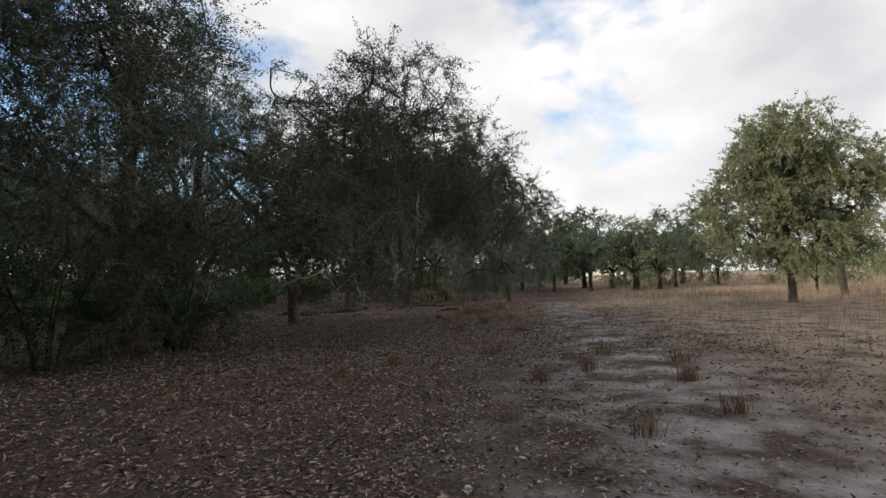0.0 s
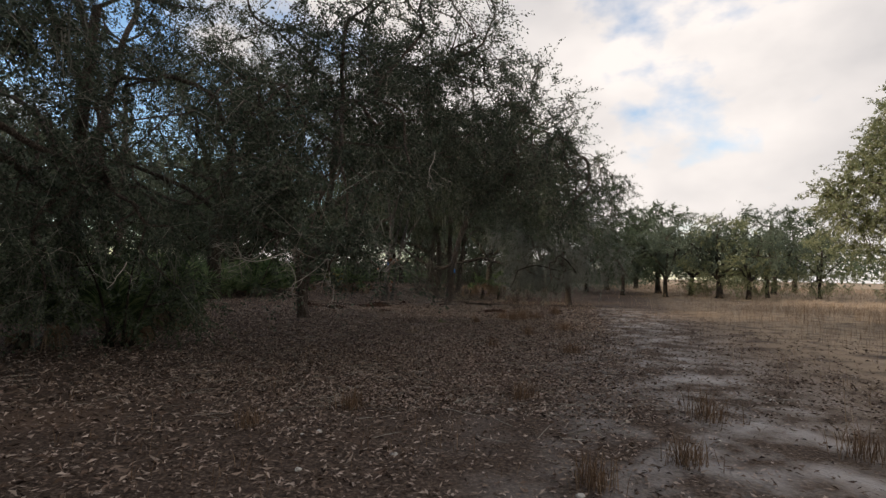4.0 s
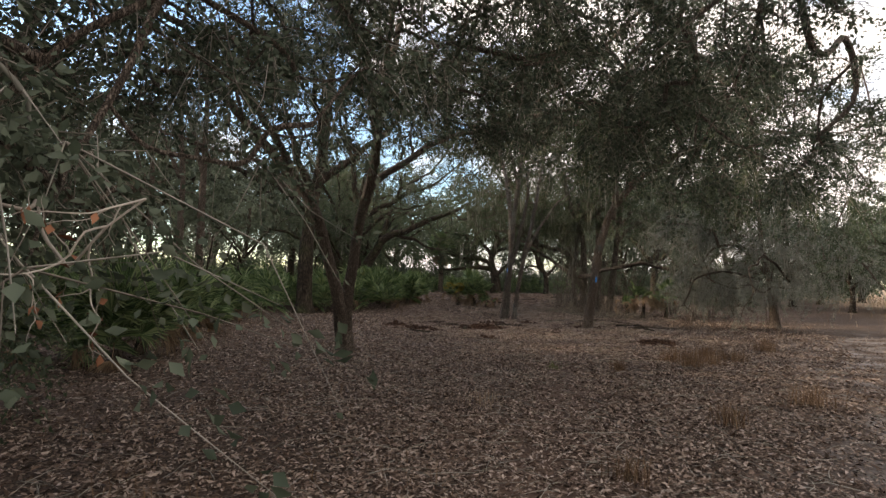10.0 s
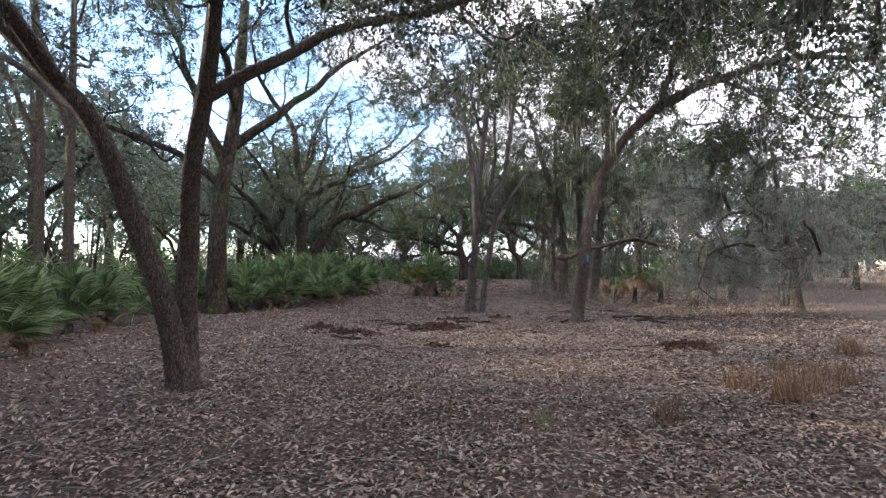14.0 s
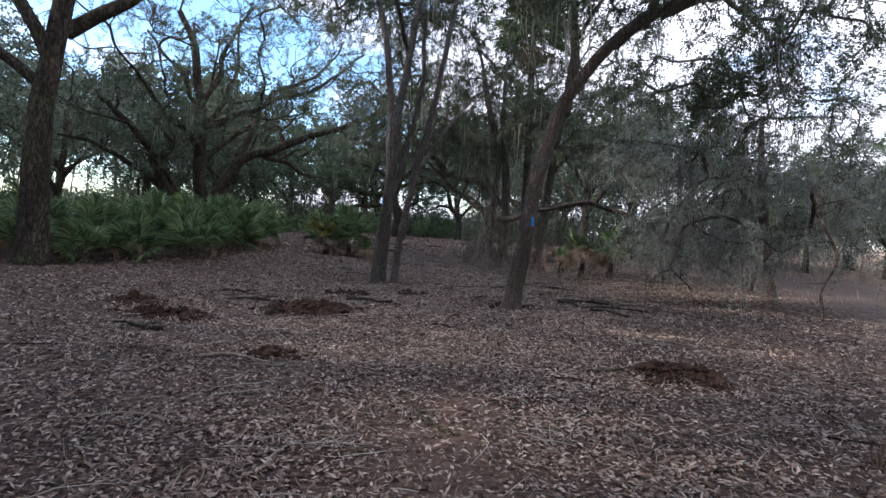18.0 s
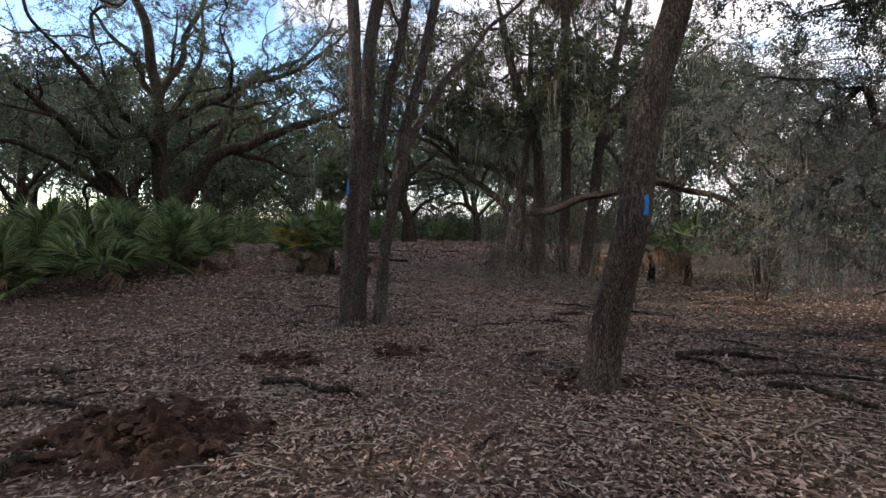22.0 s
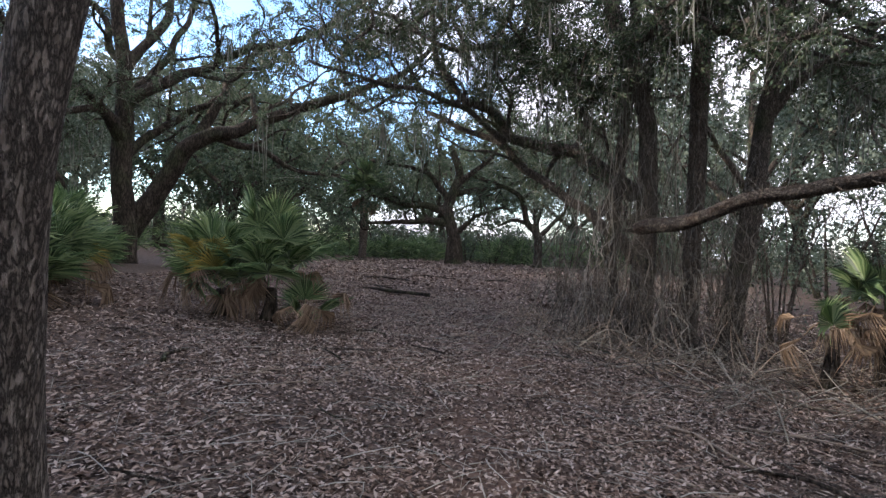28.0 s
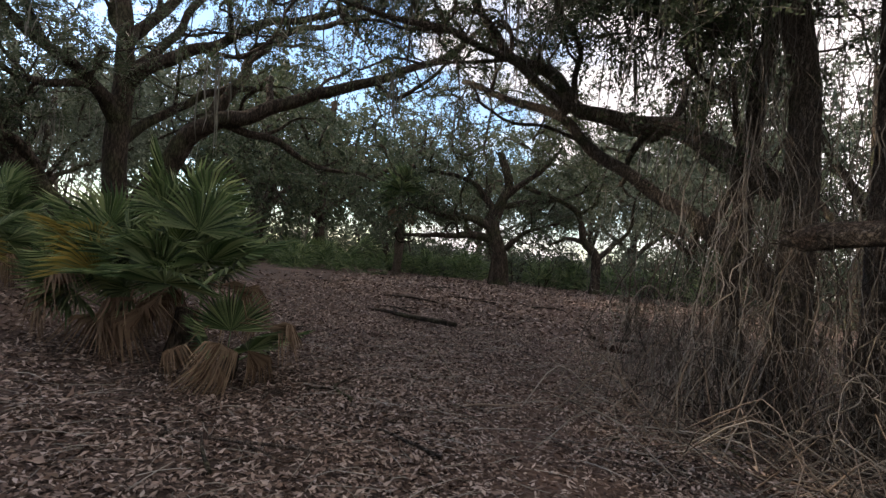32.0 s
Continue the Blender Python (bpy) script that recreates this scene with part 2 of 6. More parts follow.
LITTER = material("fallen_oak_leaves", [(0.08, (0.026, 0.016, 0.012)), (0.35, (0.112, 0.075, 0.056)), (0.62, (0.225, 0.166, 0.132)), (0.92, (0.42, 0.345, 0.295))], 2,
                  rough=0.8, random_mix=0.85, per_island=True)
GRASS = material("dry_grass", [(0.1, (0.17, 0.112, 0.075)), (0.5, (0.33, 0.24, 0.168)), (0.9, (0.52, 0.42, 0.31))], 0.8, rough=0.85, random_mix=0.6,
                 per_island=True, translucent=0.25)
BROWN_GRASS = material("rusty_brown_grass", [(0.1, (0.085, 0.050, 0.030)), (0.5, (0.165, 0.105, 0.064)), (0.9, (0.29, 0.205, 0.135))], 0.8, rough=0.85, random_mix=0.6,
                       per_island=True, translucent=0.2)
GREEN_GRASS = material("green_grass", [(0.1, (0.06, 0.09, 0.03)), (0.9, (0.17, 0.20, 0.07))], 0.8, rough=0.7, random_mix=0.6, per_island=True, translucent=0.25)
SOIL = material("rooted_dark_soil", [(0.3, (0.013, 0.007, 0.005)), (0.7, (0.058, 0.030, 0.018))], 14, rough=1.0, bump=1.0, bump_scale=50,
                second=(5, 0.55, 0.8, (0.09, 0.054, 0.037)))
PAINT = material("blue_blaze_paint", [(0.3, (0.01, 0.17, 0.55)), (0.7, (0.03, 0.30, 0.78))], 25, rough=0.6, bump=0.5, bump_scale=40)
SAND = material("pale_sand_pebble", [(0.3, (0.35, 0.33, 0.30)), (0.7, (0.6, 0.58, 0.54))], 10, rough=0.95)


def ground_material():
    """Leaf mould, grey sand and rusty grass roots in patches, with a trodden line."""
    mat = material("woodland_floor", [(0.28, (0.020, 0.013, 0.010)), (0.5, (0.062, 0.043, 0.033)), (0.72, (0.19, 0.145, 0.116))], 34, rough=1.0,
                   bump=1.0, bump_scale=24, second=(0.45, 0.56, 0.85, (0.16, 0.105, 0.075)))
    nt = mat.node_tree
    ns, ln = nt.nodes, nt.links
    bsdf = ns["Principled BSDF"]
    old = bsdf.inputs["Base Color"].links[0].from_socket
    at = ns.new("ShaderNodeVertexColor")
    at.layer_name = "sand"
    sep = ns.new("ShaderNodeSeparateColor")
    ln.new(at.outputs["Color"], sep.inputs["Color"])
    co = ns.new("ShaderNodeTexCoord")
    nz = ns.new("ShaderNodeTexNoise")
    nz.inputs["Scale"].default_value, nz.inputs["Detail"].default_value = 1.6, 8
    ln.new(co.outputs["Object"], nz.inputs["Vector"])
    for channel, colour, lo, hi in (("Red", (0.40, 0.385, 0.38), 0.42, 0.66), ("Green", (0.38, 0.285, 0.195), 0.30, 0.55), ("Blue", (0.12, 0.078, 0.060), 0.2, 0.6)):
        rg = ns.new("ShaderNodeMapRange")
        rg.inputs["From Min"].default_value, rg.inputs["From Max"].default_value = lo, hi
        ln.new(nz.outputs["Fac"], rg.inputs["Value"])
        mu = ns.new("ShaderNodeMath")
        mu.operation = "MULTIPLY"
        ln.new(rg.outputs["Result"], mu.inputs[0])
        ln.new(sep.outputs[channel], mu.inputs[1])
        mx = ns.new("ShaderNodeMix")
        mx.data_type = "RGBA"
        ln.new(mu.outputs["Value"], mx.inputs["Factor"])
        ln.new(old, mx.inputs["A"])
        mx.inputs["B"].default_value = (*colour, 1)
        old = mx.outputs["Result"]
    ln.new(old, bsdf.inputs["Base Color"])
    return mat


GROUND = ground_material()

# ---- mesh helpers ----
rng = np.random.default_rng(11)


def link(name, V, F, mat, parent=None, smooth=False, label=""):
    """One mesh object from an array of vertices and an array (or list of arrays) of faces."""
    V = np.asarray(V, np.float32).reshape(-1, 3)
    groups = F if isinstance(F, list) else [F]
    groups = [np.asarray(g, np.int32) for g in groups if len(g)]
    me = bpy.data.meshes.new(name)
    me.vertices.add(len(V))
    me.vertices.foreach_set("co", V.ravel())
    loops = np.concatenate([g.ravel() for g in groups])
    sizes = np.concatenate([np.full(len(g), g.shape[1], np.int32) for g in groups])
    me.loops.add(len(loops))
    me.loops.foreach_set("vertex_index", loops)
    me.polygons.add(len(sizes))
    me.polygons.foreach_set("loop_start", np.concatenate([[0], np.cumsum(sizes)[:-1]]).astype(np.int32))
    if smooth:
        me.polygons.foreach_set("use_smooth", np.ones(len(sizes), bool))
    me.materials.append(mat)
    me.update(calc_edges=True)
    me.validate()
    ob = new(name, me)
    if parent:
        ob.parent = parent
    if label:
        tagged(ob, label=label)
    return ob


def empty(name, at, label, category, group="", kind=""):
    ob = new(name)
    ob.location = at
    ob.empty_display_size = 0.2
    return tagged(ob, label, category, group, kind)


def unit(v):
    return v / np.maximum(np.linalg.norm(v, axis=-1, keepdims=True), 1e-9)


def tubes(lines, radii, sides=5, lump=0.0):
    """Tubes of one length in points: lines (n, m, 3), radii (n, m). Gives vertices and faces."""
    lines, radii = np.asarray(lines, float), np.asarray(radii, float)
    n, m, _ = lines.shape
    way = unit(np.gradient(lines, axis=1))
    ref = np.where(np.abs(way[..., 2:3]) > 0.85, np.array([1.0, 0, 0]), np.array([0, 0, 1.0]))
    a = unit(np.cross(way, ref))
    for k in range(1, m):      # keep the rings from twisting
        prev = a[:, k - 1]
        a[:, k] = unit(prev - (prev * way[:, k]).sum(-1, keepdims=True) * way[:, k])
    b = np.cross(way, a)
    ang = np.arange(sides) * 2 * np.pi / sides
    r = radii[..., None, None] * np.ones((1, 1, sides, 1))
    if lump:
        r = r * (1 + lump * rng.standard_normal(r.shape))
    V = lines[:, :, None] + r * (np.cos(ang)[:, None] * a[:, :, None] + np.sin(ang)[:, None] * b[:, :, None])
    idx = np.arange(n * m * sides).reshape(n, m, sides)
    nxt = np.roll(idx, -1, axis=2)
    F = np.stack([idx[:, :-1], nxt[:, :-1], nxt[:, 1:], idx[:, 1:]], -1).reshape(-1, 4)
    return V.reshape(-1, 3), F


def curve(points, m):
    """A smooth line of m points through a few."""
    p = np.asarray(points, float)
    if len(p) == 2:
        return p[0] + np.linspace(0, 1, m)[:, None] * (p[1] - p[0])
    q = np.vstack([2 * p[0] - p[1], p, 2 * p[-1] - p[-2]])
    out = []
    for u in np.linspace(0, len(p) - 1 - 1e-6, m):
        k, f = int(u), u - int(u)
        a, b, c, d = q[k], q[k + 1], q[k + 2], q[k + 3]
        out.append(0.5 * (2 * b + (c - a) * f + (2 * a - 5 * b + 4 * c - d) * f * f + (3 * b - a - 3 * c + d) * f ** 3))
    return np.array(out)


def join(parts):
    Vs, Fs, k = [], [], 0
    for V, F in parts:
        Vs.append(V)
        Fs.append(F + k)
        k += len(V)
    return np.vstack(Vs), np.vstack(Fs)


def trunk_mesh(points, r0, r1, sides=16, rings=40, flare=0.0, rough=0.05, wobble=0.03):
    """A trunk or limb with a flared foot, furrowed and lumpy bark, and closed ends."""
    line = curve(points, rings)
    length = np.linalg.norm(np.diff(line, axis=0), axis=1).sum()
    u = np.linspace(0, 1, rings)
    seed = rng.uniform(0, 50, 3)
    for k in range(1, rings):
        v = Vector(line[k] * 1.2 + seed)
        line[k] += np.array(noise.noise_vector(v)) * wobble * min(1, 4 * u[k])
    rad = r0 + (r1 - r0) * u ** 0.8
    V, F = tubes(line[None], rad[None], sides)
    V = V.reshape(rings, sides, 3)
    for k in range(rings):
        c = line[k]
        for s in range(sides):
            d = V[k, s] - c
            a = 2 * math.pi * s / sides
            p = Vector((math.cos(a) * 1.3, math.sin(a) * 1.3, u[k] * length * 0.7)) + Vector(seed)
            f = 1 + 0.13 * noise.noise(p) + rough * noise.noise(Vector((math.cos(a) * 7, math.sin(a) * 7, u[k] * length * 2.2)) + Vector(seed))
            if flare:
                h = u[k] * length
                f += flare * math.exp(-h / 0.16) * (0.75 + 0.6 * math.cos(3 * a + seed[0]) ** 2)
            V[k, s] = c + d * f
    V = np.vstack([V.reshape(-1, 3), line[:1] - 0.02, line[-1:]])
    n = rings * sides
    i = np.arange(sides)
    j = (i + 1) % sides
    caps = np.vstack([np.stack([j, i, np.full(sides, n)], -1), np.stack([n - sides + i, n - sides + j, np.full(sides, n + 1)], -1)])
    return V, [F, caps], line


def leaves(base, way, size, width, droop=0.3, simple=False):
    """Small pointed leaves, folded along the rib: four vertices and two triangles each."""
    n = len(base)
    way = unit(way + rng.standard_normal((n, 3)) * 0.6 - np.array([0, 0, droop]))
    side = unit(np.cross(way, rng.standard_normal((n, 3))))
    up = np.cross(way, side)
    L = size * rng.uniform(0.6, 1.25, (n, 1))
    W = width * rng.uniform(0.7, 1.2, (n, 1))
    if simple:
        V = np.stack([base - side * W * 0.6, base + way * L * 0.4 + side * W, base + way * L], 1)
        return V.reshape(-1, 3), np.arange(n * 3).reshape(-1, 3)
    V = np.stack([base, base + way * L * 0.5 + side * W + up * W * 0.45, base + way * L, base + way * L * 0.5 - side * W + up * W * 0.45], 1)
    k = np.arange(n)[:, None] * 4
    F = np.vstack([k + np.array([0, 1, 2]), k + np.array([0, 2, 3])])
    return V.reshape(-1, 3), F


def blob_points(blobs):
    """Clump places in loose ellipsoids, most of them near the outside, thinned by noise so that gaps are left."""
    out, dirs = [], []
    for (cx, cy, cz), (rx, ry, rz), n in blobs:
        got = 0
        while got < n:
            d = unit(rng.standard_normal(3))
            r = rng.uniform(0.25, 1.0) ** 0.5
            p = np.array([cx, cy, cz]) + d * np.array([rx, ry, rz]) * r * (1 + 0.09 * rng.standard_normal())
            if p[2] < 0.35 or noise.noise(Vector(p * 0.55)) < -0.22:
                got += 0.15
                continue
            out.append(p)
            dirs.append(d)
            got += 1
    return np.array(out), np.array(dirs)


def grow(nodes, clumps, boughs, r_bough, r_twig, fine=True):
    """Branches that reach every clump: each clump joins the nearest branch, long ways round made dearer, and the wood
    thickens towards the limbs with the number of clumps that it carries. Gives the stout branches and the rest."""
    base = nodes[::2]
    P = np.empty((len(base) + 6 * len(clumps), 3))
    C = np.empty(len(P))
    n = len(base)
    P[:n], C[:n] = base, 0
    par = np.full(len(P), -1)
    near = np.sqrt(((clumps[:, None, :] - base[None, ::3, :]) ** 2).sum(-1)).min(1) if len(clumps) else []
    for k in np.argsort(near):
        c = clumps[k]
        d = np.sqrt(((P[:n] - c) ** 2).sum(1))
        a = int((d + 0.22 * C[:n]).argmin())
        span = d[a]
        steps = min(5, max(1, int(span / 0.5)))
        start, last = P[a].copy(), a
        bow = rng.standard_normal(3) * 0.16 * span + np.array([0, 0, 0.10 * span])
        for i in range(1, steps + 1):
            u = i / steps
            q = start + (c - start) * u + bow * 4 * u * (1 - u) * 0.5
            if i < steps:
                q = q + rng.standard_normal(3) * 0.07 * min(span, 1.6)
            P[n], par[n], C[n] = q, last, C[last] + span / steps
            last = n
            n += 1
    count = np.ones(n)
    for i in range(n - 1, len(base) - 1, -1):
        if par[i] >= 0:
            count[par[i]] += count[i]
    heir = {}
    for i in range(len(base), n):
        a = par[i]
        if a >= len(base) and (a not in heir or count[i] > count[heir[a]]):
            heir[a] = i
    lines = []
    for i in range(len(base), n):
        if heir.get(par[i]) == i:
            continue
        chain = [par[i], i]
        while chain[-1] in heir:
            chain.append(heir[chain[-1]])
        rad = np.minimum(r_bough * 1.3, r_twig * (count[chain[1:]] ** 0.5) * 1.25)
        lines.append((P[chain], np.concatenate([rad[:1], rad])))
    lines.sort(key=lambda e: -e[1][0])
    parts, rest = [], {}
    for k, (pts, rad) in enumerate(lines):
        stout = k < boughs and fine
        m = 3 * len(pts) if stout else (2 * len(pts) if fine else len(pts))
        ln = curve(pts, m)
        rd = np.interp(np.linspace(0, 1, m), np.linspace(0, 1, len(rad)), rad)
        rd[-1] *= 0.5
        if stout:
            parts.append(tubes(ln[None], rd[None], 7, 0.04))
        else:
            rest.setdefault(m, []).append((ln, rd))
    some = [tubes(np.array([a for a, _ in e]), np.array([b for _, b in e]), 4 if fine else 3) for e in rest.values()]
    return parts, join(some)


def sprays(clumps, dirs, per, reach, size, width, twig=0.004, droop=0.35, forks=5, simple=False):
    """At each clump a spray of forked twiglets set with leaves. Gives the leaves and the twiglets."""
    n = len(clumps)
    ends = clumps[:, None] + (dirs[:, None] * 0.5 + rng.standard_normal((n, forks, 3)) * 0.65 - np.array([0, 0, droop])) * reach
    k = rng.integers(0, forks, (n, per))
    u = rng.uniform(0.05, 1.0, (n, per, 1))
    e = np.take_along_axis(ends, k[..., None].repeat(3, -1), 1)
    base = clumps[:, None] + u * (e - clumps[:, None]) - np.array([0, 0, 0.22]) * reach * u * u + rng.standard_normal((n, per, 3)) * 0.07 * reach
    way = unit(e - clumps[:, None])
    lv = leaves(base.reshape(-1, 3), way.reshape(-1, 3), size, width, droop * 0.5, simple)
    mid = clumps[:, None] + 0.5 * (ends - clumps[:, None]) + rng.standard_normal((n, forks, 3)) * 0.15 * reach
    tip = ends - np.array([0, 0, 0.22]) * reach
    lines = np.stack([np.broadcast_to(clumps[:, None], ends.shape), mid, tip], 2).reshape(-1, 3, 3)
    tw = tubes(lines, np.tile([twig * 1.6, twig, twig * 0.4], (len(lines), 1)), 3)
    return lv, tw


def moss_strands(places, length, n_each=7):
    """Hanging threads of moss below each place."""
    n = len(places) * n_each
    top = np.repeat(places, n_each, 0) + rng.standard_normal((n, 3)) * np.array([0.12, 0.12, 0.05])
    L = length * rng.uniform(0.35, 1.2, n)
    t = np.linspace(0, 1, 6)
    lines = top[:, None] - np.array([0, 0, 1.0]) * (L[:, None] * t)[..., None]
    lines = lines + np.cumsum(rng.standard_normal((n, 6, 3)) * np.array([0.022, 0.022, 0.0]), 1)
    return tubes(lines, np.tile(np.array([0.006, 0.009, 0.011, 0.010, 0.007, 0.002]), (n, 1)), 3)


def ramify(line, r0, r1, number, share):
    """Crooked side limbs off a limb: they leave it aslant, wander, and lift towards the light."""
    out = []
    span = np.linalg.norm(np.diff(line, axis=0), axis=1).sum()
    for u in np.linspace(0.3, 0.92, number) + rng.uniform(-0.05, 0.05, number):
        k = int(np.clip(u, 0.05, 0.97) * (len(line) - 2))
        way = unit(line[k + 1] - line[k])
        out_way = unit(np.cross(way, rng.standard_normal(3)) + np.array([0, 0, 0.45]))
        d = unit(way * 0.55 + out_way)
        L = span * share * rng.uniform(0.6, 1.2) * (1.15 - 0.5 * u)
        pts, p = [line[k]], line[k]
        for _ in range(5):
            d = unit(d + rng.standard_normal(3) * 0.42 + np.array([0, 0, 0.10]))
            p = p + d * L / 5
            pts.append(p)
        r = (r0 + (r1 - r0) * u ** 0.8) * rng.uniform(0.45, 0.68)
        out.append((np.array(pts), r, max(0.018, r * 0.35)))
    return out


def oak(name, at, label, stems, limbs, blobs, per=60, reach=0.42, size=0.075, width=0.018, boughs=14, bark=BARK, leaf=LEAF, moss=0, group="",
        r_bough=0.06, sides=16, rings=44, flare=0.5, twig_mat=TWIG, category="tree", droop=0.35, twig=0.003, moss_len=0.8, split=True, r_twig=0.006, forks=3, simple=False, side=(), tip_clumps=2):
    """An oak: trunks and limbs through given points (from the foot of the tree), boughs, twigs and a crown of small leaves."""
    root = empty(name, (at[0], at[1], ground_height(at[0], at[1]) if at[1] > 28 else 0.0), label, category, group)
    foot = np.array(at, float)
    stems = [(np.array(p, float) - foot, a, b) for p, a, b in stems]
    limbs = [(np.array(p, float) - foot, a, b) for p, a, b in limbs]
    blobs = [(tuple(np.array(c, float) - foot), r, n) for c, r, n in blobs]
    nodes, tips = [], []
    for pts, r0, r1 in stems:
        V, F, line = trunk_mesh(pts, r0, r1, sides, rings, flare)
        link("trunk", V, F, bark, root, True)
        nodes.append(line[int(rings * 0.45):])
    for pts, r0, r1 in limbs:
        V, F, line = trunk_mesh(pts, r0, r1, max(8, sides - 4), rings, 0, 0.08, 0.12)
        link("limb", V, F, bark, root, True)
        nodes.append(line[6:])
        grown = [(line, r0, r1)]
        for number, share in side:
            grown = [c for ln, a, b in grown for c in ramify(ln, a, b, number, share)]
            for q, (c_pts, a, b) in enumerate(grown):
                V, F, ln = trunk_mesh(c_pts, a, b, 8, 22, 0, 0.08, 0.10)
                link("side_limb", V, F, bark, root, True)
                nodes.append(ln[3:])
                grown[q] = (ln, a, b)
                tips.append(ln[rng.integers(10, 22, tip_clumps)] + rng.standard_normal((tip_clumps, 3)) * 0.35)
    clumps, dirs = blob_points(blobs)
    if tips:
        extra = np.vstack(tips)
        clumps = np.vstack([clumps, extra])
        dirs = np.vstack([dirs, unit(rng.standard_normal(extra.shape) + np.array([0, 0, 0.4]))])
    spot = clumps + foot
    clear = (np.abs(spot[:, 0] - centre_line(spot[:, 1])) > 1.3) | (spot[:, 2] > 2.5)   # no leaves in the walker's way
    clumps, dirs = clumps[clear], dirs[clear]
    parts, (bv, bf) = grow(np.vstack(nodes), clumps, boughs, r_bough, r_twig, split)
    for V, F in parts:
        link("branch", V, F, bark, root, True)
    (V, F), (tv, tf) = sprays(clumps, dirs, per, reach, size, width, droop=droop, twig=twig, forks=forks, simple=simple)
    link("crown", V, F, leaf, root)
    tagged(link("twiggery", bv, bf, bark, root), kind="stuff")
    if split:
        tagged(link("twigwork", tv, tf, twig_mat, root), kind="stuff")
    if moss:
        V, F = moss_strands(clumps[rng.choice(len(clumps), min(moss, len(clumps)), replace=False)], moss_len)
        tagged(link("moss", V, F, MOSS, root), kind="stuff")
    return root


# ---- ground ----
def axis(lo, hi, fine_lo, fine_hi, step):
    mid = np.arange(fine_lo, fine_hi + step, step)
    left = fine_lo - np.geomspace(0.6, fine_lo - lo, 16)[::-1]
    right = fine_hi + step + np.geomspace(0.6, hi - fine_hi, 16)
    return np.concatenate([left, mid, right])


def centre_line(y):
    """Where the walker's line runs."""
    return np.interp(y, [0, 6, 10, 14, 18, 24, 30, 46], [0.0, 0.8, 0.7, -0.3, -0.8, -2.2, -3.8, -8.5])


def ground_height(x, y):
    """Gentle hummocks; past the three-stemmed oak the ground falls from the left of the trail to its right."""
    u = min(1.0, max(0.0, (y - 28.5) / 3.5))
    lateral = (float(centre_line(y)) - x) * 0.9
    tilt = 0.06 * max(-3.0, min(7.0, lateral)) * u * u * (3 - 2 * u) * min(1.0, max(0.0, (52 - y) / 8))
    r = min(1.0, max(0.0, (y - 40) / 14)) * min(1.0, max(0.0, (80 - y) / 14)) * min(1.0, max(0.0, (4 - x) / 6))
    tilt += 0.4 * r * r * (3 - 2 * r)
    return 0.035 * noise.noise(Vector((x * 0.5, y * 0.5, 3.0))) + 0.02 * noise.noise(Vector((x * 1.7, y * 1.7, 8.0))) + tilt


def build_ground():
    xs, ys = axis(-900, 900, -16, 14, 0.25), axis(-900, 1100, -3, 62, 0.25)
    nx, ny = len(xs), len(ys)
    V = np.zeros((ny, nx, 3))
    col = np.zeros((ny, nx, 4), np.float32)
    for j, y in enumerate(ys):
        for i, x in enumerate(xs):
            V[j, i] = (x, y, ground_height(x, y) if abs(x) < 60 and -20 < y < 80 else 0)
            # the open track of pale sand runs along the right of the trees and leaves them there
            d = x - (1.9 + 0.13 * y)
            sand = math.exp(-(d / 1.7) ** 2) * min(1.0, max(0.0, (36 - y) / 14)) * (0.85 if y > 0 else 0.6)
            field = 0.5 + 0.5 * math.tanh((x - 3.2 - 0.2 * max(-20, min(y, 60))) * 0.55)
            trail = math.exp(-((x - float(centre_line(y))) / 0.5) ** 2) if 10 < y < 60 else 0
            col[j, i] = (sand, field, trail, 1)
    idx = np.arange(nx * ny).reshape(ny, nx)
    F = np.stack([idx[:-1, :-1], idx[:-1, 1:], idx[1:, 1:], idx[1:, :-1]], -1).reshape(-1, 4)
    ob = link("ground", V.reshape(-1, 3), F, GROUND, None, True)
    at = ob.data.color_attributes.new("sand", "FLOAT_COLOR", "POINT")
    at.data.foreach_set("color", col.ravel())
    return tagged(ob, "leaf-strewn sandy woodland floor with a pale trodden track", "ground", kind="structure")


build_ground()


def scatter(n, x0, x1, y0, y1, keep=None):
    P = np.column_stack([rng.uniform(x0, x1, n), rng.uniform(y0, y1, n), np.zeros(n)])
    if keep is not None:
        P = P[keep(P[:, 0], P[:, 1]) > rng.random(len(P))]
    P[:, 2] = [ground_height(x, y) for x, y, _ in P]
    return P


# bare places where the soil is rooted up, with their half widths
BARE = [(-4.8, 25.6, 0.85, 0.65), (0.4, 24.2, 0.6, 0.5), (-6.3, 24.2, 0.9, 0.45), (-7.4, 24.8, 0.7, 0.4), (-5.2, 27.6, 0.5, 0.3), (-3.9, 23.0, 0.45, 0.25),
        (-2.1, 27.9, 0.55, 0.4), (-4.2, 28.3, 0.4, 0.3), (-6.2, 41.8, 0.6, 0.35)]


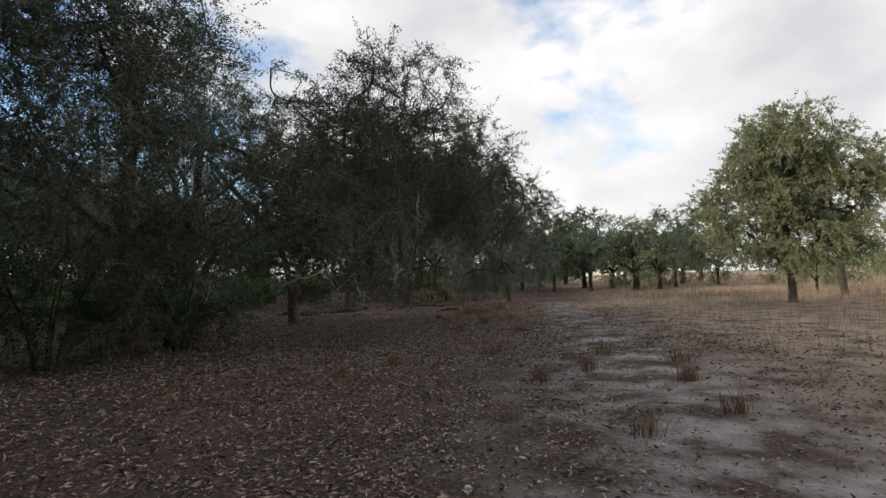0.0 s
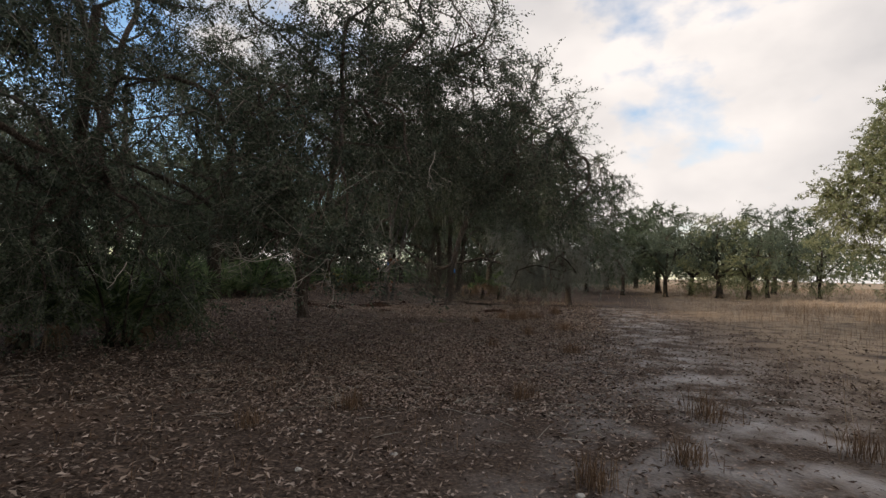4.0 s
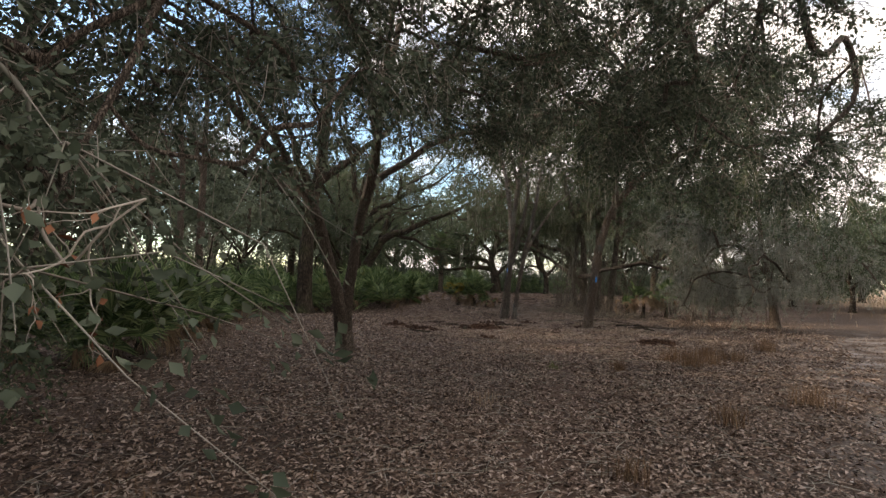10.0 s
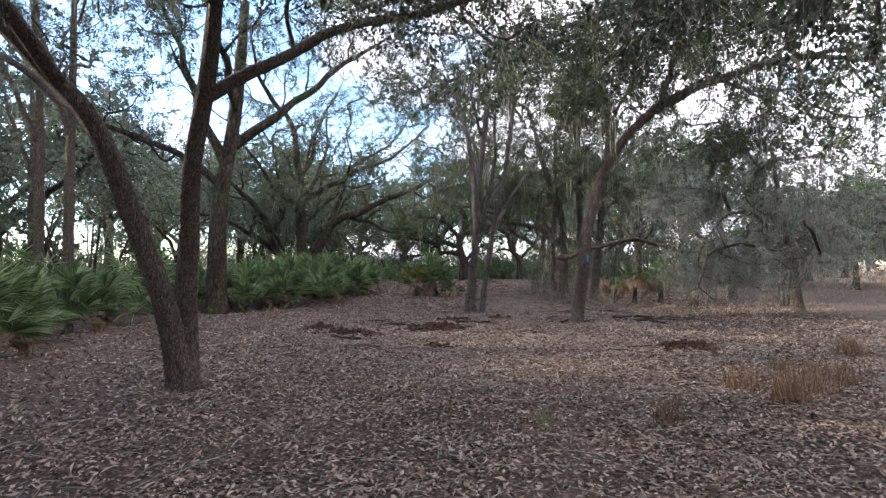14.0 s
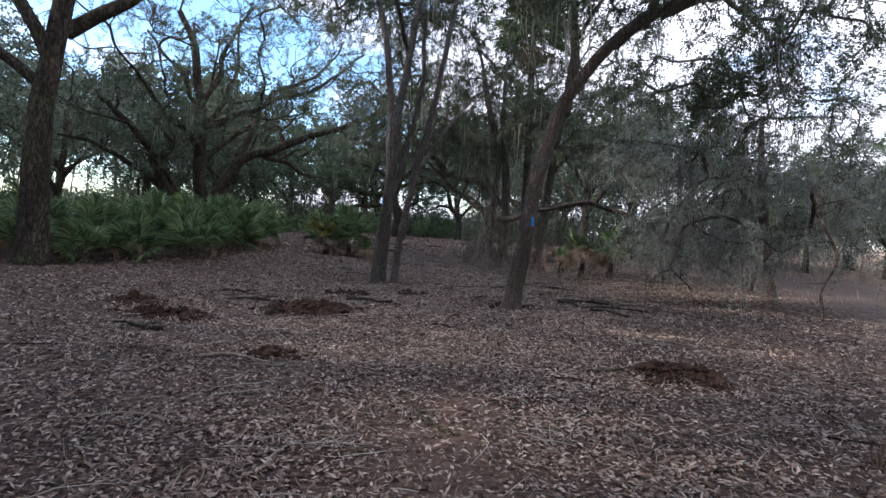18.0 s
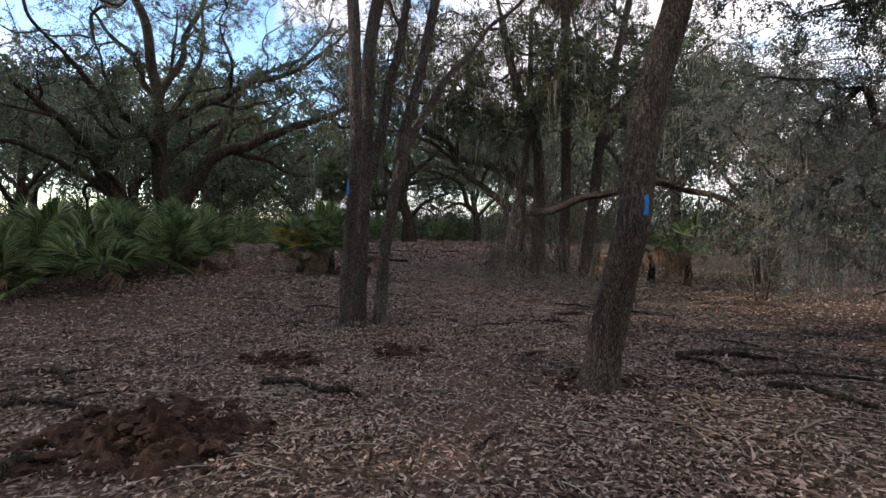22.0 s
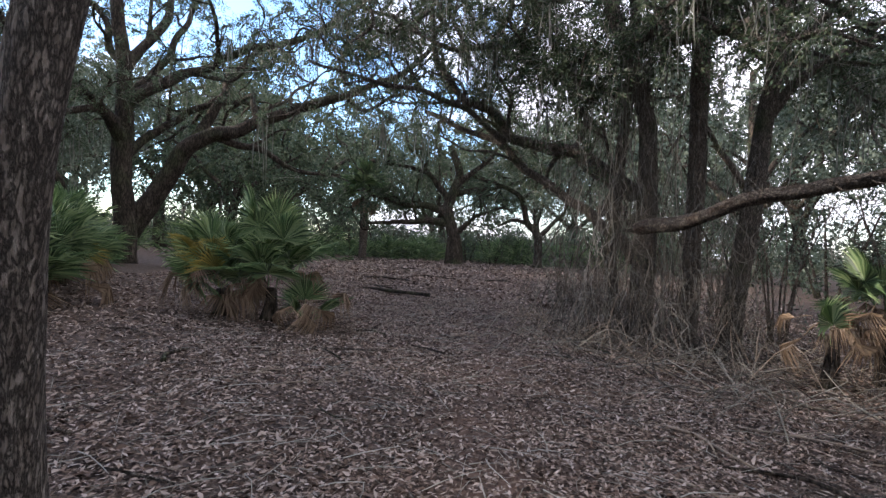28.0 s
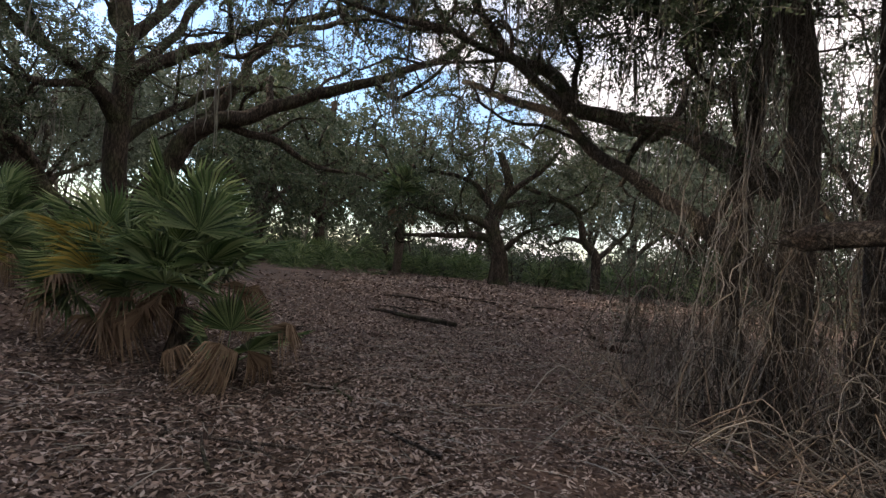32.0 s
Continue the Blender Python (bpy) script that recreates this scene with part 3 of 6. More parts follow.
def litter_density(x, y):
    """Deep under the oaks, thin on the open sand and the trodden line, in drifts, none on the rooted soil."""
    d = np.abs(x - centre_line(y))
    open_sand = np.exp(-((x - 1.9 - 0.13 * y) / 1.5) ** 2) * (y < 28)
    drift = 0.62 + 0.38 * np.sin(x * 1.7 + 1.3 * np.sin(y * 0.9)) * np.sin(y * 1.3 + 1.1 * np.sin(x * 1.1)) + 0.25 * np.sin(x * 4.1 + y * 2.3) * np.sin(y * 4.7 - x)
    den = np.exp(-(d / 3.9) ** 2) * (1 - 0.8 * open_sand) * np.where(y < 9, 0.3, 1.0) * (1 - 0.5 * np.exp(-(d / 0.42) ** 2)) * np.clip(drift + 0.2, 0.5, 1)
    for bx, by, bw, bh in BARE:
        den = den * (1 - 0.74 * np.exp(-(((x - bx) / bw) ** 2 + ((y - by) / bh) ** 2) ** 2))
    return np.clip(den, 0, 1)


def litter(P, l0, l1, w0, w1):
    """Fallen leaves lying every way, curled along the rib."""
    n = len(P)
    ang = rng.uniform(0, 2 * np.pi, n)
    way = unit(np.column_stack([np.cos(ang), np.sin(ang), rng.normal(0.08, 0.22, n)]))
    side = unit(np.cross(way, np.column_stack([rng.normal(0, 0.35, n), rng.normal(0, 0.35, n), np.ones(n)])))
    up = np.cross(side, way)
    L, W = rng.uniform(l0, l1, (n, 1)), rng.uniform(w0, w1, (n, 1))
    base = P + np.array([0, 0, 0.012]) + up * 0.004
    curl = rng.normal(0.2, 0.5, (n, 1)) * W
    V = np.stack([base, base + way * L * 0.45 + side * W + up * curl, base + way * L, base + way * L * 0.5 - side * W + up * curl], 1).reshape(-1, 3)
    k = np.arange(n)[:, None] * 4
    return V, np.vstack([k + np.array([0, 1, 2]), k + np.array([0, 2, 3])])


V, F = litter(scatter(1900000, -12, 6, 0, 42, litter_density), 0.026, 0.07, 0.005, 0.0135)
P = scatter(330000, -15, 9, 0, 46, lambda x, y: np.exp(-((np.abs(x - centre_line(y)) - 6) / 4.0) ** 2) * np.where(x > 1.0 + 0.13 * y, 0.15, 0.75))
W, G = leaves(P + np.array([0, 0, 0.02]), np.column_stack([rng.standard_normal((len(P), 2)), np.zeros(len(P))]) * 2.0, 0.085, 0.017, 0.0, True)
tagged(link("leaf_litter", W, G, LITTER), "dry fallen leaves thinning out under the trees", "leaf litter", kind="stuff")
tagged(link("leaf_litter", V, F, LITTER), "dry brown and grey fallen oak leaves covering the ground", "leaf litter", kind="stuff")
V, F = litter(scatter(70000, -24, 2, 42, 66, lambda x, y: np.clip(1.2 - np.abs(x - centre_line(np.minimum(y, 46)) + (np.maximum(y, 46) - 46) * 0.42) / 8, 0, 1)), 0.07, 0.17, 0.015, 0.04)
tagged(link("far_leaf_litter", V, F, LITTER), "fallen leaves strewn over the far clearing", "leaf litter", kind="stuff")


def grass_blades(P, height, spread, width=0.004):
    """Dry blades from the given feet, bent over at the top."""
    n = len(P)
    a = rng.uniform(0, 2 * np.pi, n)
    lean = np.column_stack([np.cos(a), np.sin(a), np.zeros(n)]) * (spread * rng.uniform(0.2, 1.0, n))[:, None]
    h = height * rng.uniform(0.45, 1.15, n)
    up = np.array([0, 0, 1.0])
    side = np.column_stack([-np.sin(a), np.cos(a), np.zeros(n)]) * width
    m = P + lean * 0.35 * h[:, None] + up * (0.6 * h)[:, None]
    t = P + lean * h[:, None] + up * (0.95 * h)[:, None]
    V = np.stack([P - side, P + side, m + side * 0.8, m - side * 0.8, t], 1).reshape(-1, 3)
    k = np.arange(n)[:, None] * 5
    return V, [k + np.array([0, 1, 2, 3]), k + np.array([3, 2, 4])]


def field_density(x, y):
    f = 1 / (1 + np.exp(-(x - 4.8 - 0.17 * y) * 1.3))
    return np.clip(f * (0.12 + 0.88 * (np.sin(x * 1.9 + np.sin(y * 1.3) * 2) * np.sin(y * 1.1 + x) + 0.4 * np.sin(x * 5.3 + y * 3.1) > 0.1)), 0, 1)


P = scatter(52000, 2, 26, 1, 40, field_density)
V, F = grass_blades(P, 0.42, 0.5, 0.0035)
tagged(link("dry_grass", V, F, GRASS), "tall tan dry grass beside the sandy track", "grass", kind="stuff")
P = scatter(42000, 5, 70, 22, 110, lambda x, y: 1 / (1 + np.exp(-(x - 8 - 0.1 * y) * 0.8)))
V, F = grass_blades(P, 0.5, 0.7, 0.007)
tagged(link("far_dry_grass", V, F, GRASS), "sunlit pale dry grass of the open field", "grass", kind="stuff")


def tuft(at, blades, height, spread, mat, label):
    P = np.column_stack([rng.normal(0, 0.07 * spread, blades), rng.normal(0, 0.07 * spread, blades), np.zeros(blades)])
    V, F = grass_blades(P, height, 0.8, 0.003)
    ob = link("grass_tuft", V, F, mat)
    ob.location = (at[0], at[1], ground_height(*at) - 0.01)
    return tagged(ob, label, "grass tuft", "grass tufts by the track")


# ---- trees of the grove ----
# the forked oak whose low crown hangs over the track
oak("forked_oak", (-5.4, 19.0, 0), "forked live oak with a low drooping grey-green crown", 
    [([(-5.42, 19.0, -0.05), (-5.44, 18.92, 0.4), (-5.40, 18.72, 1.0), (-5.42, 18.49, 1.6), (-5.47, 18.2, 2.4), (-5.66, 17.99, 3.0), (-6.0, 17.71, 3.5), (-6.6, 17.2, 4.4), (-7.4, 16.6, 5.6)], 0.15, 0.07),
     ([(-5.40, 19.04, -0.05), (-5.46, 19.1, 0.6), (-5.35, 19.0, 1.2), (-5.2, 18.89, 1.6), (-4.93, 18.68, 2.5), (-4.57, 18.54, 3.5), (-4.42, 18.5, 4.3), (-4.3, 18.6, 5.4), (-4.2, 18.8, 6.5)], 0.145, 0.06)],
    [([(-5.6, 18.03, 2.9), (-6.6, 18.2, 3.5), (-7.6, 18.0, 4.0), (-9.0, 17.4, 4.4)], 0.06, 0.025),
     ([(-4.45, 18.5, 4.1), (-4.1, 17.4, 5.0), (-3.4, 15.4, 5.3), (-2.4, 13.0, 4.6), (-1.9, 11.5, 3.4)], 0.09, 0.025),
     ([(-4.7, 18.6, 3.2), (-3.9, 19.8, 4.3), (-2.4, 21.0, 5.0), (-0.6, 21.3, 5.2)], 0.08, 0.03),
     ([(-5.8, 17.9, 3.2), (-5.6, 16.4, 4.4), (-5.0, 14.2, 4.7), (-4.4, 12.2, 3.9)], 0.08, 0.025),
     ([(-4.4, 18.5, 4.6), (-3.8, 17.8, 5.8), (-2.4, 16.4, 6.2), (-0.6, 14.8, 6.0)], 0.07, 0.02),
     ([(-2.4, 13.0, 4.6), (-2.1, 12.2, 3.2), (-1.8, 11.6, 2.2), (-1.45, 11.2, 1.72)], 0.035, 0.009),
     ([(-2.1, 12.2, 3.2), (-2.3, 11.4, 2.3), (-2.1, 11.0, 1.8), (-1.82, 10.8, 1.62)], 0.025, 0.008),
     ([(-2.3, 11.4, 2.3), (-2.6, 11.0, 1.9), (-2.5, 10.75, 1.66)], 0.016, 0.008),
     ([(-2.4, 21.0, 5.0), (-0.6, 19.6, 5.6), (0.6, 18.2, 5.7), (1.4, 16.8, 5.2)], 0.05, 0.02)],
    [((-3.4, 15.2, 5.3), (3.2, 4.4, 1.4), 175), ((-2.3, 12.8, 4.0), (2.0, 2.7, 1.3), 120), ((-0.9, 14.6, 5.0), (1.8, 2.6, 1.3), 70),
     ((-5.0, 11.9, 3.7), (2.2, 2.4, 1.6), 60), ((-2.0, 20.5, 5.3), (3.0, 3.0, 1.0), 60), ((-7.6, 17.5, 5.6), (2.6, 3.0, 1.3), 8),
     ((-0.5, 18.0, 5.7), (2.3, 3.4, 0.9), 60), ((1.2, 17.4, 5.2), (1.4, 2.8, 1.4), 90), ((-2.2, 11.2, 2.7), (1.0, 0.7, 0.5), 30), ((-1.7, 11.2, 2.1), (0.6, 0.45, 0.3), 16), ((-4.6, 15.8, 5.6), (1.8, 1.6, 1.0), 60), ((-3.2, 11.6, 2.2), (0.8, 0.6, 0.4), 18),
     ((2.2, 19.6, 4.0), (1.0, 2.0, 1.3), 60), ((-0.7, 18.3, 4.2), (1.9, 1.6, 0.9), 60), ((1.1, 18.2, 3.8), (1.8, 1.7, 1.0), 56), ((-2.6, 18.6, 4.7), (1.5, 1.3, 0.8), 46), ((-1.6, 13.6, 6.2), (2.6, 2.6, 0.9), 100), ((-0.8, 16.4, 5.7), (2.4, 2.4, 0.9), 80)],
    per=165, reach=0.5, size=0.058, width=0.017, boughs=80, leaf=LEAF_GREY, moss=16, moss_len=0.5, droop=0.22, r_bough=0.06, r_twig=0.0065, side=((3, 0.4),), forks=6)

# the oak on the left of the first clearing, its branches down to the ground
oak("low_oak", (-8.4, 13.6, 0), "dense dark live oak with branches drooping to the ground",
    [([(-8.4, 13.6, -0.05), (-8.3, 13.5, 1.4), (-8.0, 13.2, 3.0), (-7.5, 12.8, 4.8), (-7.2, 12.6, 6.4)], 0.22, 0.08)],
    [([(-8.2, 13.4, 1.8), (-7.0, 12.2, 2.9), (-5.6, 11.0, 3.0), (-4.4, 10.2, 2.2)], 0.10, 0.02),
     ([(-8.1, 13.3, 2.6), (-8.6, 11.4, 3.8), (-8.8, 9.4, 3.8), (-8.6, 7.8, 2.8)], 0.10, 0.02),
     ([(-8.0, 13.2, 3.2), (-9.8, 14.0, 4.8), (-11.5, 14.2, 5.6)], 0.10, 0.03),
     ([(-8.1, 13.3, 2.4), (-8.6, 14.6, 5.0), (-8.8, 15.6, 7.6), (-8.6, 16.2, 10.2)], 0.13, 0.04),
     ([(-7.3, 12.7, 5.6), (-8.2, 12.4, 8.0), (-9.6, 11.6, 10.0)], 0.08, 0.03),
     ([(-7.5, 12.8, 4.8), (-6.9, 11.0, 6.0), (-6.3, 9.2, 6.8)], 0.08, 0.03)],
    [((-6.6, 11.6, 3.4), (2.6, 2.4, 2.4), 58), ((-8.6, 9.8, 3.6), (2.4, 2.6, 2.6), 90), ((-7.2, 12.2, 6.6), (2.7, 1.8, 1.5), 130), ((-8.6, 14.0, 7.6), (2.6, 1.6, 1.2), 40), ((-6.3, 9.2, 6.6), (2.4, 2.0, 2.0), 120),
     ((-5.6, 10.9, 1.7), (1.6, 1.4, 1.1), 60), ((-10.5, 12.0, 4.5), (2.6, 3.0, 3.0), 20), ((-9.6, 7.4, 2.6), (1.8, 1.8, 1.9), 50),
     ((-8.8, 15.4, 9.6), (2.6, 2.6, 1.7), 14), ((-9.6, 10.4, 9.0), (2.6, 2.2, 1.6), 60), ((-5.7, 8.3, 4.8), (1.6, 1.3, 1.7), 120), ((-7.6, 8.6, 5.6), (1.6, 1.2, 1.4), 60)],
    per=200, reach=0.5, size=0.06, width=0.022, simple=True, boughs=60, leaf=LEAF_GREY, moss=20, moss_len=0.7, droop=0.25, forks=6)

# the leaning oak with the blue blaze
leaning = oak("leaning_oak", (-1.93, 27.7, 0), "leaning live oak with furrowed bark and a blue paint blaze",
    [([(-2.03, 27.78, -0.05), (-1.97, 27.8, 0.4), (-1.88, 27.7, 0.85), (-1.80, 27.52, 1.3), (-1.76, 27.47, 1.7), (-1.68, 27.54, 2.2), (-1.52, 27.63, 3.0), (-1.25, 27.8, 3.8), (-0.5, 28.1, 4.85), (0.5, 28.4, 5.55), (1.7, 28.6, 5.95)], 0.162, 0.095)],
    [([(1.5, 28.58, 5.85), (2.6, 28.7, 6.2), (3.8, 28.9, 6.2), (5.0, 29.0, 5.6), (5.9, 29.2, 4.4)], 0.09, 0.02),
     ([(-1.3, 28.28, 3.6), (-1.2, 28.6, 5.0), (-1.4, 28.8, 6.4), (-1.6, 29.0, 7.4)], 0.11, 0.04),
     ([(-0.5, 28.36, 4.8), (0.2, 28.0, 5.3), (1.0, 27.4, 5.6)], 0.05, 0.02),
     ([(0.3, 28.4, 5.4), (1.5, 30.0, 6.3), (2.8, 31.8, 6.2), (3.8, 33.2, 5.0)], 0.09, 0.02),
     ([(0.0, 28.4, 5.2), (0.4, 26.6, 6.2), (0.6, 24.6, 6.4), (1.6, 22.4, 5.9)], 0.08, 0.02)],
    [((-1.0, 27.6, 6.6), (2.6, 2.8, 1.1), 80), ((-1.6, 25.9, 5.6), (1.6, 1.2, 1.0), 90), ((-3.4, 26.2, 6.4), (1.3, 1.2, 0.8), 50), ((2.4, 27.6, 6.4), (2.8, 2.6, 1.1), 110), ((5.0, 29.0, 4.7), (1.5, 2.0, 1.7), 50),
     ((0.9, 23.8, 6.0), (2.2, 2.6, 1.0), 70), ((3.8, 32.6, 4.2), (2.0, 1.8, 2.2), 40), ((4.6, 25.8, 5.4), (1.1, 1.8, 0.8), 18),
     ((5.5, 29.4, 3.2), (0.8, 1.0, 0.9), 10), ((2.9, 21.8, 4.4), (1.5, 2.2, 1.7), 46), ((-2.2, 29.5, 7.6), (2.6, 2.6, 0.9), 80), ((1.6, 30.6, 6.4), (2.4, 2.0, 1.2), 80), ((3.4, 30.2, 5.6), (1.8, 1.8, 1.2), 56), ((0.9, 32.2, 5.2), (1.7, 1.4, 0.8), 70), ((2.4, 31.4, 4.6), (1.3, 1.3, 0.8), 50), ((1.4, 26.0, 7.2), (2.6, 2.6, 0.8), 70), ((-1.4, 23.6, 6.7), (2.8, 2.2, 0.9), 120), ((-4.4, 23.8, 7.0), (2.2, 2.2, 0.8), 50), ((-0.2, 25.4, 6.4), (2.4, 2.0, 0.9), 60)],
    per=150, reach=0.5, size=0.066, width=0.023, simple=True, boughs=50, leaf=LEAF, moss=60, moss_len=1.0, sides=36, rings=110, droop=0.3, r_bough=0.07, side=((3, 0.45),))

# the three stems from one foot, a blaze on the first
trio = oak("three_stemmed_oak", (-5.6, 30.4, 0), "three oak stems from one foot with grey furrowed bark",
    [([(-5.48, 29.61, -0.05), (-5.43, 29.54, 0.4), (-5.34, 29.43, 0.8), (-5.22, 29.28, 1.3), (-5.08, 29.1, 1.8), (-5.01, 29.0, 2.4), (-5.0, 28.98, 3.0), (-5.1, 29.1, 4.2), (-5.4, 29.4, 5.6), (-5.9, 29.8, 7.0)], 0.09, 0.07),
     ([(-5.46, 29.98, -0.05), (-5.41, 29.92, 0.4), (-5.36, 29.87, 1.0), (-5.32, 29.85, 1.6), (-5.25, 29.77, 2.3), (-5.16, 29.66, 3.0), (-5.1, 29.66, 3.8), (-5.0, 30.0, 5.4), (-4.9, 30.4, 7.2)], 0.122, 0.08),
     ([(-5.10, 29.92, -0.05), (-5.07, 29.9, 0.4), (-4.98, 29.83, 0.95), (-4.85, 29.79, 1.6), (-4.7, 29.87, 2.5), (-4.49, 29.95, 3.5), (-4.3, 30.3, 5.0), (-4.2, 31.0, 7.0)], 0.095, 0.06)],
    [([(-5.27, 29.8, 1.95), (-5.05, 29.8, 2.7), (-4.85, 29.8, 3.4), (-4.6, 29.9, 4.6), (-4.5, 29.6, 6.0)], 0.085, 0.045),
     ([(-4.72, 29.86, 2.4), (-4.4, 30.4, 3.2), (-4.0, 31.5, 4.4), (-3.2, 32.2, 5.4)], 0.07, 0.025),
     ([(-5.2, 30.55, 5.0), (-5.0, 29.0, 6.4), (-4.6, 27.2, 7.0)], 0.06, 0.02)],
    [((-5.4, 29.6, 7.4), (2.8, 2.8, 1.1), 90), ((-3.4, 31.6, 6.6), (2.0, 2.0, 1.0), 50), ((-7.4, 30.2, 7.6), (2.0, 2.0, 1.0), 50), ((-6.0, 33.0, 8.0), (2.6, 2.6, 0.9), 90), ((-8.8, 33.6, 8.2), (2.4, 2.6, 0.9), 60)],
    per=180, reach=0.5, size=0.064, width=0.022, simple=True, boughs=40, leaf=LEAF, moss=14, droop=0.12, sides=36, rings=110, flare=0.35, bark=BARK_GREY)


def blaze(tree, centre, normal, w, h, label):
    """A brushed stroke of blue paint that follows the bark, ragged at its edges."""
    n = Vector(normal).normalized()
    right = n.cross(Vector((0, 0, 1))).normalized()
    barks = [BVHTree.FromPolygons([v.co for v in c.data.vertices], [p.vertices[:] for p in c.data.polygons]) for c in tree.children if c.name.startswith("trunk")]
    mid = Vector(centre) - Vector((tree.location.x, tree.location.y, tree.location.z))
    bm = bmesh.new()
    nx, nz = 9, 26
    grid = {}
    for j in range(nz + 1):
        for i in range(nx + 1):
            u, v = i / nx * 2 - 1, j / nz * 2 - 1
            ragged = 1 + 0.5 * noise.noise(Vector((u * 1.5, v * 7, 1.0)))
            p = mid + right * (u * w / 2 * ragged) + Vector((0, 0, v * h / 2 * (1 + 0.4 * noise.noise(Vector((u * 4, 2.0, 3.0))))))
            hits = [hit for hit in (bark.ray_cast(p + n * 0.4, -n, 0.8) for bark in barks) if hit[0] is not None]
            if hits:
                grid[i, j] = bm.verts.new(min(hits, key=lambda hit: hit[3])[0] + n * (0.004 + 0.002 * noise.noise(Vector((u * 5, v * 20, 4.0)))))
    for j in range(nz):
        for i in range(nx):
            corners = [grid.get(q) for q in ((i, j), (i + 1, j), (i + 1, j + 1), (i, j + 1))]
            if all(corners) and max((c.co - corners[0].co).length for c in corners) < 0.05:
                bm.faces.new(corners)
    ex = bmesh.ops.extrude_face_region(bm, geom=bm.faces[:])
    for v in ex["geom"]:
        if isinstance(v, bmesh.types.BMVert):
            v.co -= n * 0.012
    bmesh.ops.delete(bm, geom=[v for v in bm.verts if not v.link_faces], context="VERTS")
    bmesh.ops.recalc_face_normals(bm, faces=bm.faces[:])
    me = bpy.data.meshes.new("paint_blaze")
    bm.to_mesh(me)
    bm.free()
    me.materials.append(PAINT)
    ob = new("paint_blaze", me)
    ob.parent = tree
    return tagged(ob, label)


for k in range(3):
    a = 2.9 + 1.3 * k
    up = np.linspace(0.0, 1.0, 30)
    top = 2.2 + 0.45 * (k % 4)
    core = curve([(-2.03, 27.78, 0), (-1.97, 27.8, 0.4), (-1.88, 27.7, 0.85), (-1.80, 27.52, 1.3), (-1.76, 27.47, 1.7), (-1.68, 27.54, 2.2), (-1.52, 27.63, 3.0), (-1.25, 27.8, 3.8)], 60)
    line = np.column_stack([np.interp(up * top, core[:, 2], core[:, i]) for i in range(2)] + [up * top])
    wind = a + 0.7 * np.sin(up * 5 + k) + 0.35 * np.sin(up * 17 + k) + 0.15 * np.sin(up * 31 + 2 * k)
    gap = 0.165 + 0.02 * np.sin(up * 9 + k) + 0.10 * np.exp(-up * top / 0.2)
    line = line + np.column_stack([np.cos(wind) * gap, np.sin(wind) * gap, np.zeros(30)]) - np.array([-1.93, 27.7, 0])
    V, F = tubes(line[None], np.linspace(0.0038, 0.0018, 30)[None], 5)
    link("vine", V, F, VINE, leaning, True, "thin dry vine climbing the bark")
blaze(leaning, (-1.672, 27.352, 1.575), (0.62, -0.78, 0), 0.042, 0.15, "bright blue paint blaze on the bark")
blaze(trio, (-5.12, 29.03, 1.90), (-0.45, -0.89, 0), 0.05, 0.16, "bright blue paint blaze on the bark")

# the tall oak at the palmetto edge
oak("tall_oak", (-13.5, 27.8, 0), "tall live oak with ascending limbs among palmettos",
    [([(-13.5, 27.8, -0.05), (-13.5, 27.8, 1.9), (-13.45, 27.85, 3.6), (-13.2, 28.1, 5.9), (-13.0, 28.3, 8.4), (-12.9, 28.4, 10.5)], 0.36, 0.15)],
    [([(-13.3, 28.0, 4.8), (-13.9, 27.4, 6.8), (-14.3, 27.0, 8.6), (-14.8, 26.6, 10.4)], 0.18, 0.06),
     ([(-13.2, 28.2, 5.6), (-12.0, 29.4, 7.0), (-10.7, 30.8, 8.8), (-9.4, 32.2, 10.2)], 0.20, 0.05),
     ([(-13.4, 27.9, 4.2), (-14.8, 27.0, 5.4), (-16.6, 26.0, 6.2), (-18.6, 25.4, 7.4)], 0.14, 0.05),
     ([(-13.1, 28.2, 6.6), (-12.4, 26.8, 8.2), (-11.4, 25.0, 9.4), (-10.4, 23.2, 9.8)], 0.14, 0.04)],
    [((-13.2, 28.2, 11.0), (4.2, 4.2, 1.8), 110), ((-10.4, 30.8, 9.8), (3.0, 3.0, 1.3), 60), ((-11.6, 24.4, 9.8), (3.0, 3.2, 1.3), 60),
     ((-17.2, 26.0, 8.4), (3.2, 3.0, 1.6), 60), ((-14.0, 23.5, 8.0), (2.4, 2.4, 1.4), 40)],
    per=240, reach=0.66, size=0.068, width=0.025, simple=True, boughs=60, bark=BARK_DARK, leaf=LEAF_GREY, moss=40, r_bough=0.09, r_twig=0.0075, droop=0.1, side=((4, 0.5), (2, 0.5)), sides=20, rings=50, moss_len=1.2)

